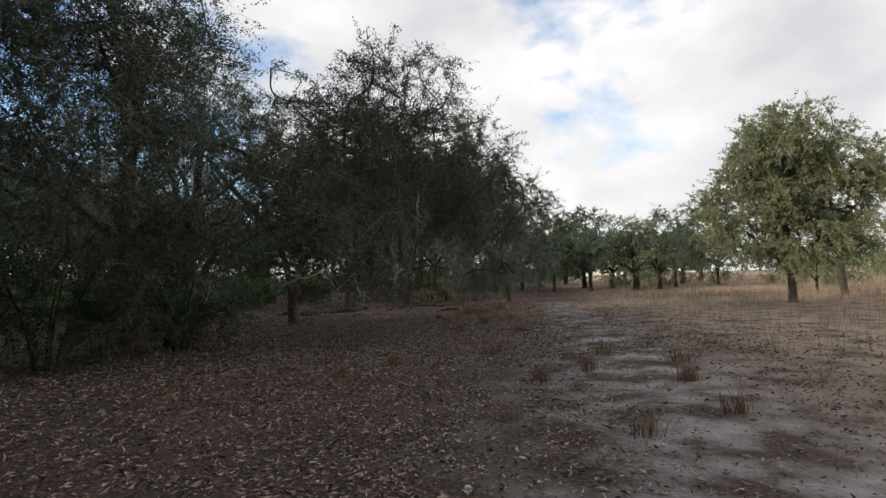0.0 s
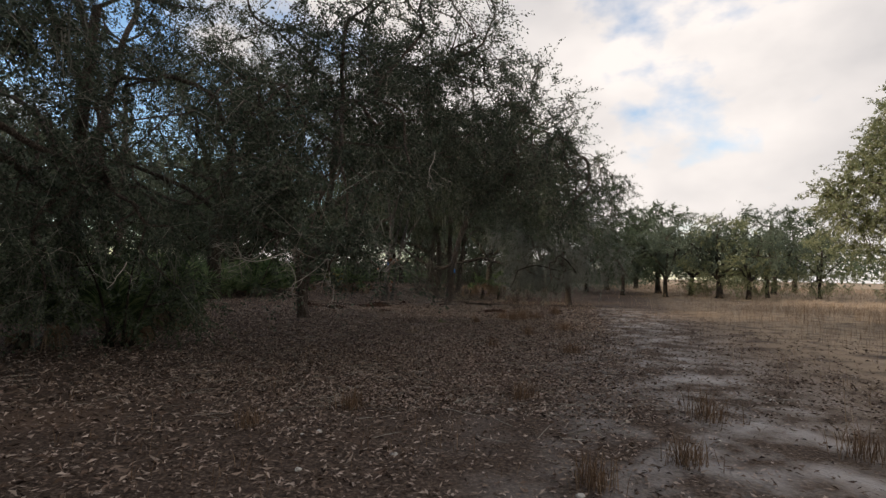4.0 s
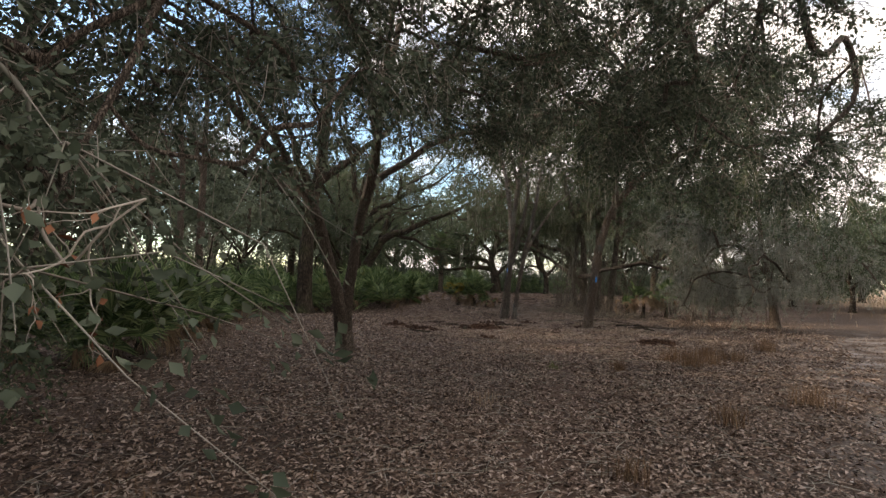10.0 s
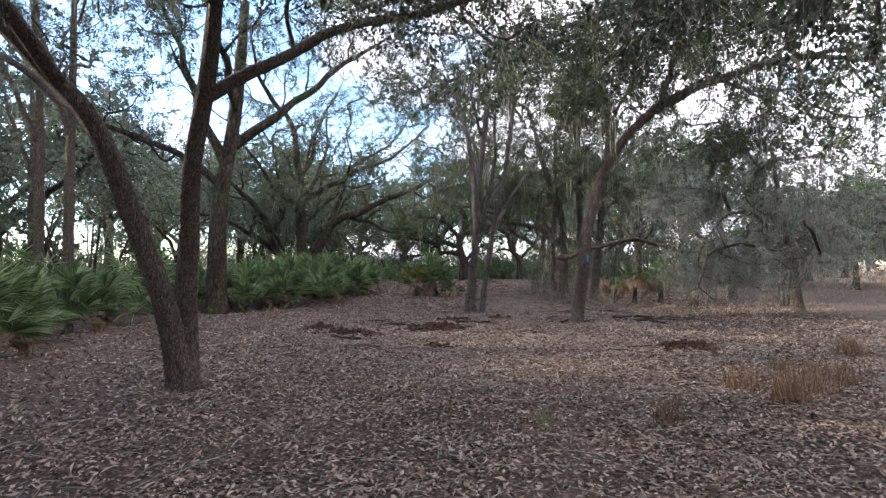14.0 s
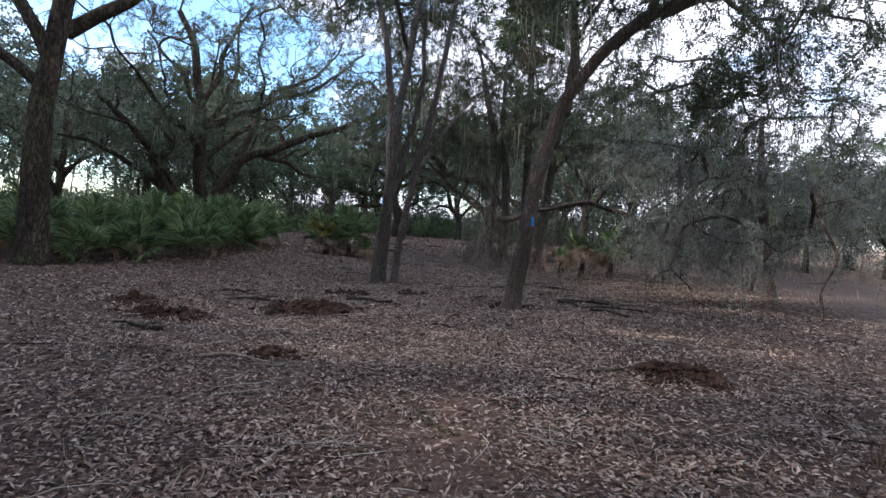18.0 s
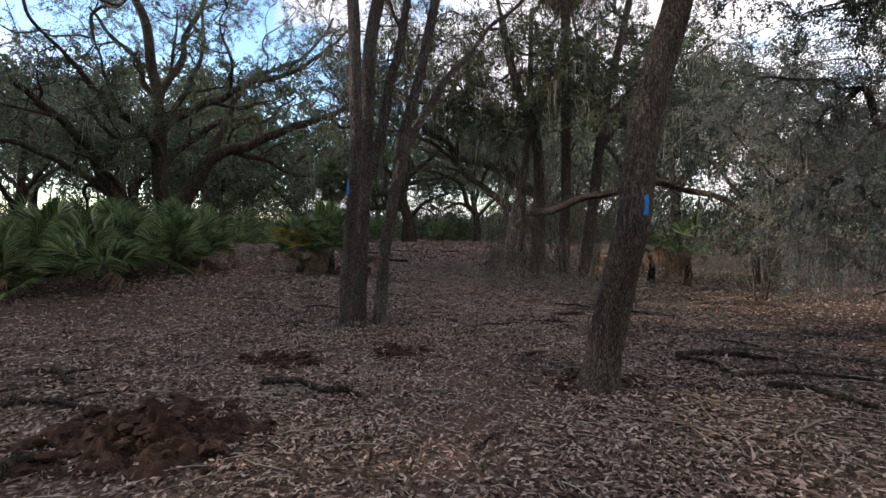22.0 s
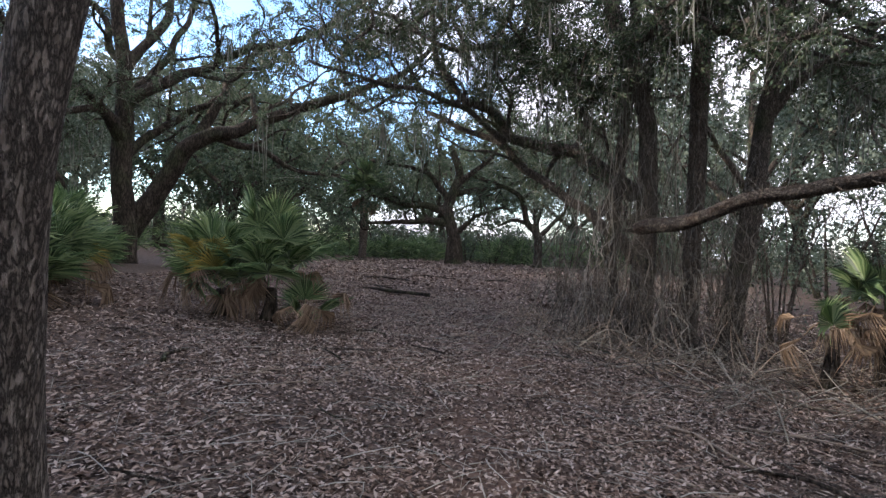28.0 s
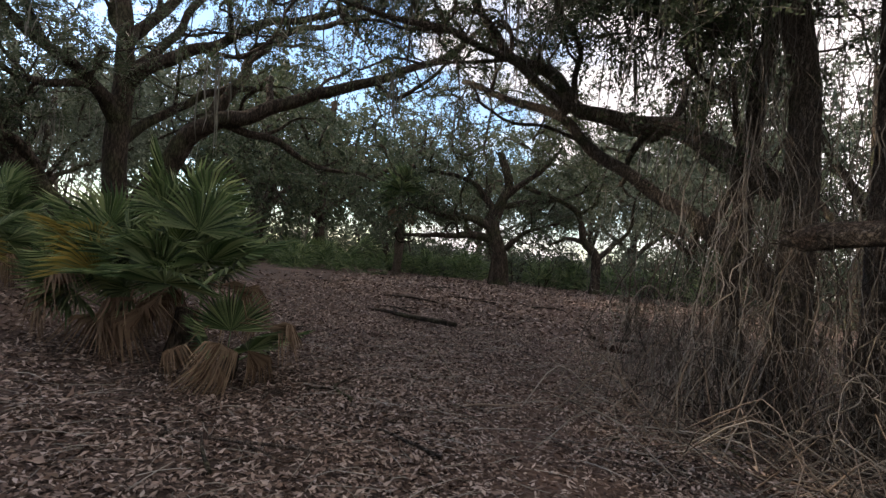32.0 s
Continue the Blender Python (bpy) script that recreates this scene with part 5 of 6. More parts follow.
def wood_edge(n, label):
    """The closed edge of the wood all round, far off: leafy masses from the ground to the tree tops."""
    a = rng.uniform(0, 2 * np.pi, n)
    r = rng.normal(105, 7, n)
    crest = 5.5 + 2.2 * np.sin(a * 9) + 1.8 * np.sin(a * 23 + 1) + 1.2 * np.sin(a * 51 + 2)
    C = np.column_stack([-8 + r * np.cos(a), 38 + r * np.sin(a), rng.uniform(0.2, 1, n) ** 0.7 * crest])
    base = np.repeat(C, 24, 0) + rng.standard_normal((n * 24, 3)) * 0.75
    V, F = leaves(base, rng.standard_normal((n * 24, 3)), 0.75, 0.3, simple=True)
    return tagged(link("far_wood", V, F, LEAF), label, "woodland", kind="stuff")


wood_edge(3400, "dark green edge of the wood in the distance")


def wood_belt(n, first, last, low, leaf, label):
    """The wood that closes the grove on its far sides: leafy masses and bare gaps, from the brush up into the crowns."""
    a = rng.uniform(radians(first), radians(last), n)
    r = rng.normal(58, 6, n)
    crest = 8.5 + 2.4 * np.sin(a * 11) + 1.6 * np.sin(a * 27 + 1) + 1.2 * np.sin(a * 61 + 2)
    z = np.where(rng.random(n) < low, rng.uniform(0.2, 2.6, n), rng.uniform(0.3, 1, n) * crest)
    C = np.column_stack([-8 + r * np.cos(a), 30 + r * np.sin(a), z])
    base = np.repeat(C, 42, 0) + rng.standard_normal((n * 42, 3)) * np.array([0.8, 0.8, 0.5])
    V, F = leaves(base, rng.standard_normal((n * 42, 3)), 0.24, 0.095, simple=True)
    return tagged(link("wood_belt", V, F, leaf), label, "woodland", kind="stuff")


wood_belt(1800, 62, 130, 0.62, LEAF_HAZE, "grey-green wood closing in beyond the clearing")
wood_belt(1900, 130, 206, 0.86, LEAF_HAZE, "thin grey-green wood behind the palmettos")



def thin_stems(n, first, last, label):
    """The thin grey stems of the wood behind the palmettos, forked near their tops."""
    lines, radii = [], []
    for _ in range(n):
        a, r = rng.uniform(radians(first), radians(last)), rng.uniform(34, 60)
        foot = np.array([-8 + r * math.cos(a), 30 + r * math.sin(a), -0.1])
        tall, lean = rng.uniform(4.5, 8.5), rng.standard_normal(2) * 0.6
        stem = curve([foot, foot + (lean[0] * 0.3, lean[1] * 0.3, tall * 0.4), foot + (lean[0] * 0.5 + 0.2 * rng.standard_normal(), lean[1] * 0.5, tall * 0.7), foot + (lean[0], lean[1], tall)], 14)
        thick = rng.uniform(0.05, 0.12)
        lines.append(stem)
        radii.append(np.linspace(thick, thick * 0.35, 14))
        for _ in range(3):
            q = stem[rng.integers(5, 11)]
            out = np.array([*rng.standard_normal(2) * 0.9, rng.uniform(0.8, 2.2)])
            lines.append(curve([q, q + out * 0.5 + rng.standard_normal(3) * 0.12, q + out], 14))
            radii.append(np.linspace(thick * 0.5, thick * 0.15, 14))
    V, F = tubes(np.array(lines), np.array(radii), 6)
    return tagged(link("thin_stems", V, F, TWIG, None, True), label, "tree trunks", kind="stuff")


thin_stems(130, 128, 204, "thin grey tree stems standing behind the palmettos")

# the far oak at the end of the trail, with its level limbs, and its crooked neighbour
oak("far_spreading_oak", (-14.3, 55.3, 0), "distant spreading live oak with level limbs at the trail's end",
    [([(-14.2, 55.34, -0.4), (-14.28, 55.31, 1.2), (-14.6, 55.17, 2.3), (-14.71, 55.13, 3.0), (-14.49, 55.22, 3.9), (-14.2, 55.34, 4.9), (-14.7, 55.1, 6.4)], 0.42, 0.18),
     ([(-14.62, 55.19, -0.4), (-14.52, 55.22, 1.2), (-14.5, 55.23, 2.1)], 0.24, 0.18)],
    [([(-14.6, 55.17, 2.2), (-15.75, 54.69, 2.33), (-16.9, 54.21, 2.15), (-19.25, 53.22, 2.05)], 0.26, 0.08),
     ([(-14.78, 55.1, 2.75), (-15.77, 54.68, 3.05), (-16.93, 54.19, 3.1), (-17.78, 53.84, 3.36), (-19.48, 53.12, 3.8)], 0.24, 0.06),
     ([(-14.1, 55.38, 1.75), (-13.63, 55.58, 2.35), (-13.0, 55.85, 2.75), (-11.8, 56.2, 3.2)], 0.16, 0.06),
     ([(-14.63, 55.16, 3.2), (-15.15, 54.94, 4.1), (-16.17, 54.52, 5.0), (-18.01, 53.74, 5.3)], 0.22, 0.07),
     ([(-14.5, 55.22, 4.1), (-13.56, 55.61, 5.0), (-12.62, 56.0, 5.9), (-12.01, 56.26, 6.8)], 0.2, 0.06),
     ([(-14.52, 55.21, 3.75), (-13.21, 55.76, 4.1), (-11.93, 56.29, 4.3), (-10.4, 56.8, 5.0)], 0.18, 0.05)],
    [((-14.6, 55.2, 8.2), (5.6, 4.4, 1.8), 120), ((-18.4, 53.6, 6.4), (3.2, 3.0, 1.4), 60), ((-11.2, 56.6, 6.8), (3.0, 3.0, 1.5), 60), ((-19.0, 53.2, 3.4), (2.0, 2.0, 0.9), 26), ((-11.6, 56.6, 4.4), (1.6, 1.6, 0.7), 16)],
    per=120, reach=0.8, size=0.12, width=0.04, simple=True, boughs=60, bark=BARK_DARK, leaf=LEAF, r_bough=0.10, r_twig=0.012, droop=0.05, sides=14, rings=30, side=((4, 0.5), (2, 0.5)))
oak("crooked_oak", (-10.17, 57.04, 0), "crooked dark oak with bent limbs across the clearing",
    [([(-10.17, 57.04, -0.2), (-10.2, 57.02, 1.7), (-10.74, 56.79, 2.4), (-10.95, 56.7, 3.3), (-11.29, 56.56, 3.9), (-12.26, 56.16, 4.4), (-13.55, 55.61, 4.8)], 0.25, 0.08)],
    [([(-10.69, 56.82, 2.35), (-11.56, 56.45, 2.5), (-12.19, 56.19, 2.2)], 0.13, 0.05), ([(-10.2, 57.02, 1.65), (-9.52, 57.31, 2.4), (-8.93, 57.56, 3.2), (-8.8, 57.61, 4.6)], 0.15, 0.05),
     ([(-11.12, 56.63, 3.6), (-10.37, 56.95, 4.5), (-10.08, 57.07, 6.0)], 0.12, 0.04)],
    [((-9.4, 57.3, 6.4), (2.6, 2.6, 1.2), 46), ((-8.0, 57.6, 4.8), (1.7, 1.7, 1.0), 24)],
    per=110, reach=0.7, size=0.12, width=0.04, simple=True, boughs=18, bark=BARK_DARK, leaf=LEAF_GREY, sides=12, rings=30)


# ---- palmettos ----
def frond_mesh(name, mat, radius, segments, open_deg, droop):
    """A fan leaf: a stem along +x and folded segments that spread from its end."""
    stem = np.array([(0, 0, 0), (0.33, 0, 0.05), (0.62, 0, 0.02)]) * radius * 1.1
    V, F = tubes(stem[None], np.array([[0.011, 0.008, 0.006]]) * (radius / 0.6), 4)
    hub = stem[-1]
    vs, fs, k = [V], [F], len(V)
    for s in range(segments):
        a = radians((s / (segments - 1) - 0.5) * open_deg)
        r = radius * (0.82 + 0.18 * math.cos(a * 0.5)) * rng.uniform(0.9, 1.08)
        d = np.array([math.cos(a), math.sin(a), 0.0])
        q = np.array([-math.sin(a), math.cos(a), 0.0])
        w = radius * 0.031
        lift = radius * 0.16 * math.cos(a)
        for sign in (1, -1):
            p0 = hub
            p1 = hub + d * r * 0.58 + q * w * sign + np.array([0, 0, lift + 0.014])
            p2 = hub + d * r * 0.58 + np.array([0, 0, lift - 0.014])
            p3 = hub + d * r + np.array([0, 0, lift * 0.9 - droop * radius * rng.uniform(0.5, 1.3)])
            vs.append(np.array([p0, p1, p3, p2]))
            fs.append(np.array([[k, k + 1, k + 2, k + 3]]))
            k += 4
    me = link(name, np.vstack(vs), np.vstack(fs), mat)
    data = me.data
    bpy.data.objects.remove(me)
    return data


FRONDS = [frond_mesh("frond", PALM, 0.60, 30, 195, 0.10), frond_mesh("frond", PALM, 0.50, 32, 230, 0.22), frond_mesh("frond", PALM, 0.64, 28, 170, 0.05)]
FAR_FRONDS = [frond_mesh("frond", PALM, 0.60, 11, 190, 0.14), frond_mesh("frond", PALM, 0.54, 10, 210, 0.25)]
FROND_YELLOW = frond_mesh("yellowed_frond", PALM_YELLOW, 0.58, 24, 180, 0.15)
FROND_DEAD = [frond_mesh("dead_frond", PALM_DEAD, 0.5, 18, 110, 0.75), frond_mesh("dead_frond", PALM_DEAD, 0.55, 16, 70, 0.95)]


def palmetto(at, n, height, spread, label, yellow=0, dead=3, stem=0.0, name="palmetto", group="palmettos of the grove", turn=None):
    """A palmetto: a short woody stem and fan leaves on stalks, the outer ones leaning out, dead ones hanging below."""
    x, y = at
    root = empty(name, (x, y, ground_height(x, y)), label, "palmetto", group)
    V, F, _ = trunk_mesh([(0, 0, -0.03), (0.04, 0.02, 0.12 + stem * 0.5), (0.02, 0.05, 0.25 + stem)], 0.11, 0.07, 10, 10, 0.1, 0.25)
    link("stem", V, F, BARK_DARK, root, True)
    for i in range(n + yellow + dead):
        az = random.uniform(0, 360) if turn is None else random.gauss(turn, 70)
        if i < n:
            up = 78 - 70 * (i / max(1, n - 1)) ** 1.2 + random.uniform(-8, 8)
            data, kind = random.choice(FRONDS), "frond"
        elif i < n + yellow:
            up, data, kind = random.uniform(25, 60), FROND_YELLOW, "yellowed_frond"
        else:
            up, data, kind = random.uniform(-55, -5), random.choice(FROND_DEAD), "dead_frond"
        ob = new(kind, data)
        ob.parent = root
        s = spread * random.uniform(0.8, 1.15)
        h = 0.15 + stem + (height - 0.7) * random.uniform(0.1, 1.0) * (0.35 + 0.65 * max(0, math.sin(radians(up))))
        if kind == "dead_frond":
            h = 0.35 + stem * 0.9 + random.uniform(0, 0.25)
        out = random.uniform(0.02, 0.22)
        ob.matrix_basis = pose(out * math.cos(radians(az)), out * math.sin(radians(az)), max(0.08, h), random.uniform(-35, 35), -up, az) @ Matrix.Diagonal((s, s, s, 1))
        if kind == "yellowed_frond":
            tagged(ob, "yellowed fan leaf")
        elif kind == "dead_frond":
            tagged(ob, "dead brown hanging fan leaf")
    return root


palmetto((-8.75, 35.0), 30, 1.55, 0.88, "tall palmetto clump with a brown skirt", yellow=0, dead=8, stem=0.25)
palmetto((-8.05, 34.95), 4, 0.6, 0.65, "small palmetto with drooping brown fans beside the clump", dead=7)
palmetto((-9.5, 34.8), 18, 1.5, 0.85, "palmetto with yellowing fans beside the tall clump", yellow=4, dead=8, stem=0.15)
for x, y, n, h in [(-11.2, 33.3, 24, 1.35), (-12.2, 33.9, 24, 1.6), (-13.2, 34.8, 24, 1.8), (-12.4, 32.3, 22, 1.4), (-13.6, 33.2, 22, 1.7), (-10.9, 32.0, 20, 1.1), (-14.6, 35.6, 20, 1.7)]:
    palmetto((x, y), n + 6, h, 0.84, "bushy green palmetto at the edge of the leaf-strewn clearing", yellow=1, dead=4)
for x, y, n, h in [(-11.0, 30.4, 18, 1.2), (-11.9, 31.0, 20, 1.35), (-12.4, 29.6, 20, 1.2), (-13.2, 31.0, 20, 1.5), (-14.2, 30.0, 18, 1.4), (-13.0, 28.7, 16, 1.2),
                   (-14.6, 28.6, 18, 1.3), (-15.4, 29.8, 18, 1.5), (-14.2, 32.0, 18, 1.6), (-15.6, 27.2, 18, 1.4), (-16.4, 28.6, 16, 1.5)]:
    palmetto((x, y), n + 4, h, 0.84, "bright green palmetto in a dense patch", dead=2)
for x, y, n, h in [(-7.4, 15.6, 26, 1.5), (-8.2, 16.6, 24, 1.6), (-9.4, 18.2, 26, 1.7), (-10.4, 19.6, 24, 1.7), (-9.0, 15.2, 22, 1.6), (-10.8, 17.6, 20, 1.7),
                   (-11.6, 20.8, 20, 1.6), (-12.6, 22.4, 20, 1.6), (-12.0, 18.8, 18, 1.7), (-13.8, 24.0, 18, 1.5), (-6.6, 12.6, 20, 1.3), (-7.4, 11.6, 18, 1.3), (-14.0, 21.0, 16, 1.6)]:
    palmetto((x, y), n + 6, h, 0.86, "dark green palmetto in the shade of the oak", dead=3)
palmetto((-0.9, 37.4), 7, 1.3, 0.75, "palmetto with brown dead fans beside the vines", dead=14, stem=0.6)
palmetto((0.1, 38.4), 7, 1.4, 0.75, "palmetto with brown dead fans beside the vines", dead=13, stem=0.5)
palmetto((-1.6, 36.9), 1, 0.7, 0.7, "withered palmetto stub with hanging brown fans", dead=8, stem=0.4)


def palmetto_patch(name, x0, x1, y0, y1, n, fans, label):
    """Far palmettos that merge into one another: one sheet of fan leaves."""
    parts = []
    for _ in range(n):
        x, y = rng.uniform(x0, x1), rng.uniform(y0, y1)
        h = rng.uniform(0.7, 1.5)
        for _ in range(fans):
            me = FAR_FRONDS[rng.integers(0, 2)]
            co = np.empty(len(me.vertices) * 3)
            me.vertices.foreach_get("co", co)
            m = np.array(pose(x, y, h * rng.uniform(0.2, 1.0), rng.uniform(-35, 35), -rng.uniform(0, 75), rng.uniform(0, 360)))
            quads = np.array([p.vertices[:] for p in me.polygons])
            parts.append(((co.reshape(-1, 3) * 1.15) @ m[:3, :3].T + m[:3, 3], quads))
    V, F = join(parts)
    return tagged(link(name, V, F, PALM), label, "palmettos", kind="stuff")


palmetto_patch("palmetto_patch", -30, -14.5, 29, 41, 90, 9, "dense sea of green palmettos under the oaks")
palmetto_patch("palmetto_patch", -30, -19, 47, 60, 50, 7, "distant palmettos beyond the clearing")
palmetto_patch("palmetto_patch", -24, -11, 12, 27, 60, 8, "dark palmettos under the trees")
palmetto_patch("palmetto_patch", -26, -5, 58.5, 63, 90, 7, "distant palmettos behind the far oak")


def cabbage_palm(at, h, r, label):
    x, y = at
    root = empty("cabbage_palm", (x, y, ground_height(x, y)), label, "palm tree", "cabbage palms")
    V, F, _ = trunk_mesh([(0, 0, -0.05), (0.03, 0, h * 0.4), (-0.06, 0.05, h)], r * 1.1, r, 16, 60, 0.25, 0.1, 0.02)
    link("trunk", V, F, BARK, root, True)
    for i in range(26):
        ob = new("frond" if i < 19 else "dead_frond", random.choice(FRONDS) if i < 19 else random.choice(FROND_DEAD))
        ob.parent = root
        up = 75 - 105 * i / 19 if i < 19 else random.uniform(-75, -50)
        ob.matrix_basis = pose(-0.06, 0.05, h - 0.05, random.uniform(-30, 30), -up, i * 137.5) @ Matrix.Diagonal((1.7, 1.7, 1.7, 1))
    return root


cabbage_palm((-3.15, 38.6), 9.0, 0.135, "straight palm trunk rising through the vines")
cabbage_palm((-18.9, 53.4), 3.9, 0.2, "small dark palm at the far side of the clearing")


def twiggy_shrub(x, y, h, label):
    """A tangle of thin grey stems and bare twigs with few leaves."""
    stems = []
    for k in range(7):
        a = k * 0.9 + x
        stems.append(([(x + 0.12 * math.cos(a), y + 0.12 * math.sin(a), -0.05), (x + 0.3 * math.cos(a), y + 0.3 * math.sin(a), h * 0.5), (x + 0.8 * math.cos(a + 0.3), y + 0.8 * math.sin(a + 0.3), h)], 0.025, 0.01))
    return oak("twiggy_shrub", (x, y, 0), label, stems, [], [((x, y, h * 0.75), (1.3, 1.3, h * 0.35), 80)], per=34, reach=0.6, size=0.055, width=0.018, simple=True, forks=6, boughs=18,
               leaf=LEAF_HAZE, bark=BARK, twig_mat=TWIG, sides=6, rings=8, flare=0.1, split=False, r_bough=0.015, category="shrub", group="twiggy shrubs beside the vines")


for x, y, h in [(-1.6, 40.4, 2.6), (0.4, 41.2, 2.8), (-3.4, 41.6, 2.4), (2.2, 39.6, 2.6), (1.2, 35.8, 1.6), (4.4, 37.4, 2.4), (-2.4, 44.0, 2.6), (-6.4, 45.0, 1.8)]:
    twiggy_shrub(x, y, h, "grey twiggy shrub with sparse leaves beside the vines")
# ---- fallen limb, vines, sticks ----
def dead_limb(name, points, r0, r1, label, twigs=4, mat=DEAD, category="branch", group=""):
    p = np.array(points, float)
    p[:, 2] += [ground_height(x, y) if y > 28 else 0 for x, y, _ in p]
    root = empty(name, tuple(p[0]), label, category, group)
    V, F, line = trunk_mesh(p - p[0], r0, r1, 14, 60, 0, 0.42, 0.14)
    link("stem", V, F, mat, root, True)
    if twigs:
        lines = []
        for _ in range(twigs):
            k = rng.integers(12, 56)
            d = unit(rng.standard_normal(3) + np.array([0, 0, 0.1]))
            ln = rng.uniform(0.2, 0.8)
            lines.append(curve([line[k], line[k] + d * ln * 0.5 + rng.standard_normal(3) * 0.05, line[k] + d * ln], 6))
        for ln in lines:
            V, F = tubes(ln[None], np.linspace(min(0.012, r1), 0.003, 6)[None], 5)
            link("twig", V, F, mat, root)
    return root


broken = dead_limb("broken_limb", [(-3.9, 37.4, 1.88), (-3.3, 36.8, 2.0), (-2.7, 36.4, 2.24), (-1.75, 36.3, 2.52), (-0.85, 36.4, 2.63), (0.0, 36.6, 2.45), (0.6, 36.6, 2.18), (1.5, 36.6, 1.78), (2.5, 36.6, 1.45), (3.1, 36.6, 0.95), (3.7, 36.6, 0.45)],
          0.105, 0.045, "broken dead limb arched over the trail's edge, its end splintered", 12, BROKEN)
for k in range(9):
    a = 2 * math.pi * k / 9
    root_p = np.array([0.05, 0.05 * math.cos(a), 0.06 * math.sin(a)])
    tip_p = np.array([-0.08 - 0.16 * rng.random(), 0.035 * math.cos(a) + 0.03 * rng.standard_normal(), 0.05 * math.sin(a) + 0.03 * rng.standard_normal()])
    V, F = tubes(np.array([[root_p, (root_p + tip_p) / 2, tip_p]]), np.array([[0.035, 0.02, 0.003]]), 5, 0.1)
    link("splinter", V, F, BROKEN, broken)
dead_limb("low_branch", [(3.6, 33.6, 1.9), (2.2, 31.6, 2.1), (1.2, 30.4, 1.7), (0.9, 29.6, 1.0), (1.2, 28.8, 0.5)], 0.05, 0.012, "bare dark branch arching low beside the grove", 8, BARK_DARK)
dead_limb("low_branch", [(4.4, 32.8, 1.8), (3.4, 29.8, 2.4), (2.7, 27.6, 2.0), (2.5, 26.6, 1.2), (2.2, 26.0, 0.7)], 0.045, 0.01, "bare dark branch arching low beside the grove", 8, BARK_DARK)


def vine_tangle(name, cx, cy, n, spread, top, label):
    """Dry vines: some hang winding from the branches, some swing in loops, some arch out of the heap at the foot."""
    lines, rad = [], []
    m = 22
    u = np.linspace(0, 1, m)
    for _ in range(n):
        x, y = cx + rng.normal(0, spread), cy + rng.normal(0, spread * 0.55)
        z0 = ground_height(x, y)
        kind = rng.random()
        if kind < 0.5:
            h = rng.uniform(0.2, 1.0) ** 1.2 * top
            foot = np.array([x + rng.normal(0, 0.3), y + rng.normal(0, 0.3) - 0.2, 0.02 if rng.random() < 0.7 else h * rng.uniform(0.2, 0.6)])
            head = np.array([cx + (x - cx) * 0.8 + rng.normal(0, 0.25), cy + (y - cy) * 0.7 + rng.normal(0, 0.2), h])
            line = curve([foot, foot + (head - foot) * 0.4 + rng.normal(0, 0.22, 3) * (1, 1, 0.5), foot + (head - foot) * 0.75 + rng.normal(0, 0.15, 3), head], m)
        elif kind < 0.72:
            a = np.array([x, y, rng.uniform(0.35, 1.0) * top])
            b = a + np.array([rng.normal(0, 0.9), rng.normal(0, 0.4), rng.normal(0, 0.5)])
            sag = rng.uniform(0.3, 1.6)
            line = a + u[:, None] * (b - a) - np.array([0, 0, 1.0]) * (4 * sag * u * (1 - u))[:, None]
        else:
            a = rng.uniform(0, 2 * np.pi)
            d = np.array([math.cos(a), math.sin(a) * 0.7 - 0.3, 0]) * rng.uniform(0.5, 1.4)
            line = curve([np.array([x, y, 0.02]), np.array([x, y, rng.uniform(0.3, 1.4)]) + d * 0.3, np.array([x, y, rng.uniform(0.2, 0.9)]) + d * 0.8, np.array([x, y, 0.02]) + d * 1.1], m)
        amp, turns, ph = rng.uniform(0.02, 0.09), rng.uniform(1.5, 5), rng.uniform(0, 6, 2)
        line = line + np.column_stack([np.sin(u * turns * 6.28 + ph[0]), np.sin(u * turns * 5.1 + ph[1]), 0.4 * np.sin(u * turns * 7 + ph[0])]) * amp
        line[:, 2] = np.maximum(line[:, 2], 0.012) + z0
        lines.append(line)
        r = 0.002 + 0.0055 * rng.random() ** 2.5
        rad.append(np.linspace(r, r * 0.6, m))
    V, F = tubes(np.array(lines), np.array(rad), 4)
    return tagged(link(name, V, F, VINE), label, "vines", kind="stuff")


vine_tangle("vine_tangle", -4.1, 38.2, 460, 0.55, 6.0, "dense tangle of dry hanging vines round the oak stems")
vine_tangle("vine_tangle", -2.7, 38.2, 170, 0.5, 3.8, "dry hanging vines between the palm and the slanting oak")
vine_tangle("vine_tangle", -4.9, 39.6, 90, 0.6, 2.0, "dry vines in a low heap beside the trail")
vine_tangle("vine_tangle", -5.0, 41.6, 60, 0.7, 1.5, "dry vines in a low heap beside the trail")


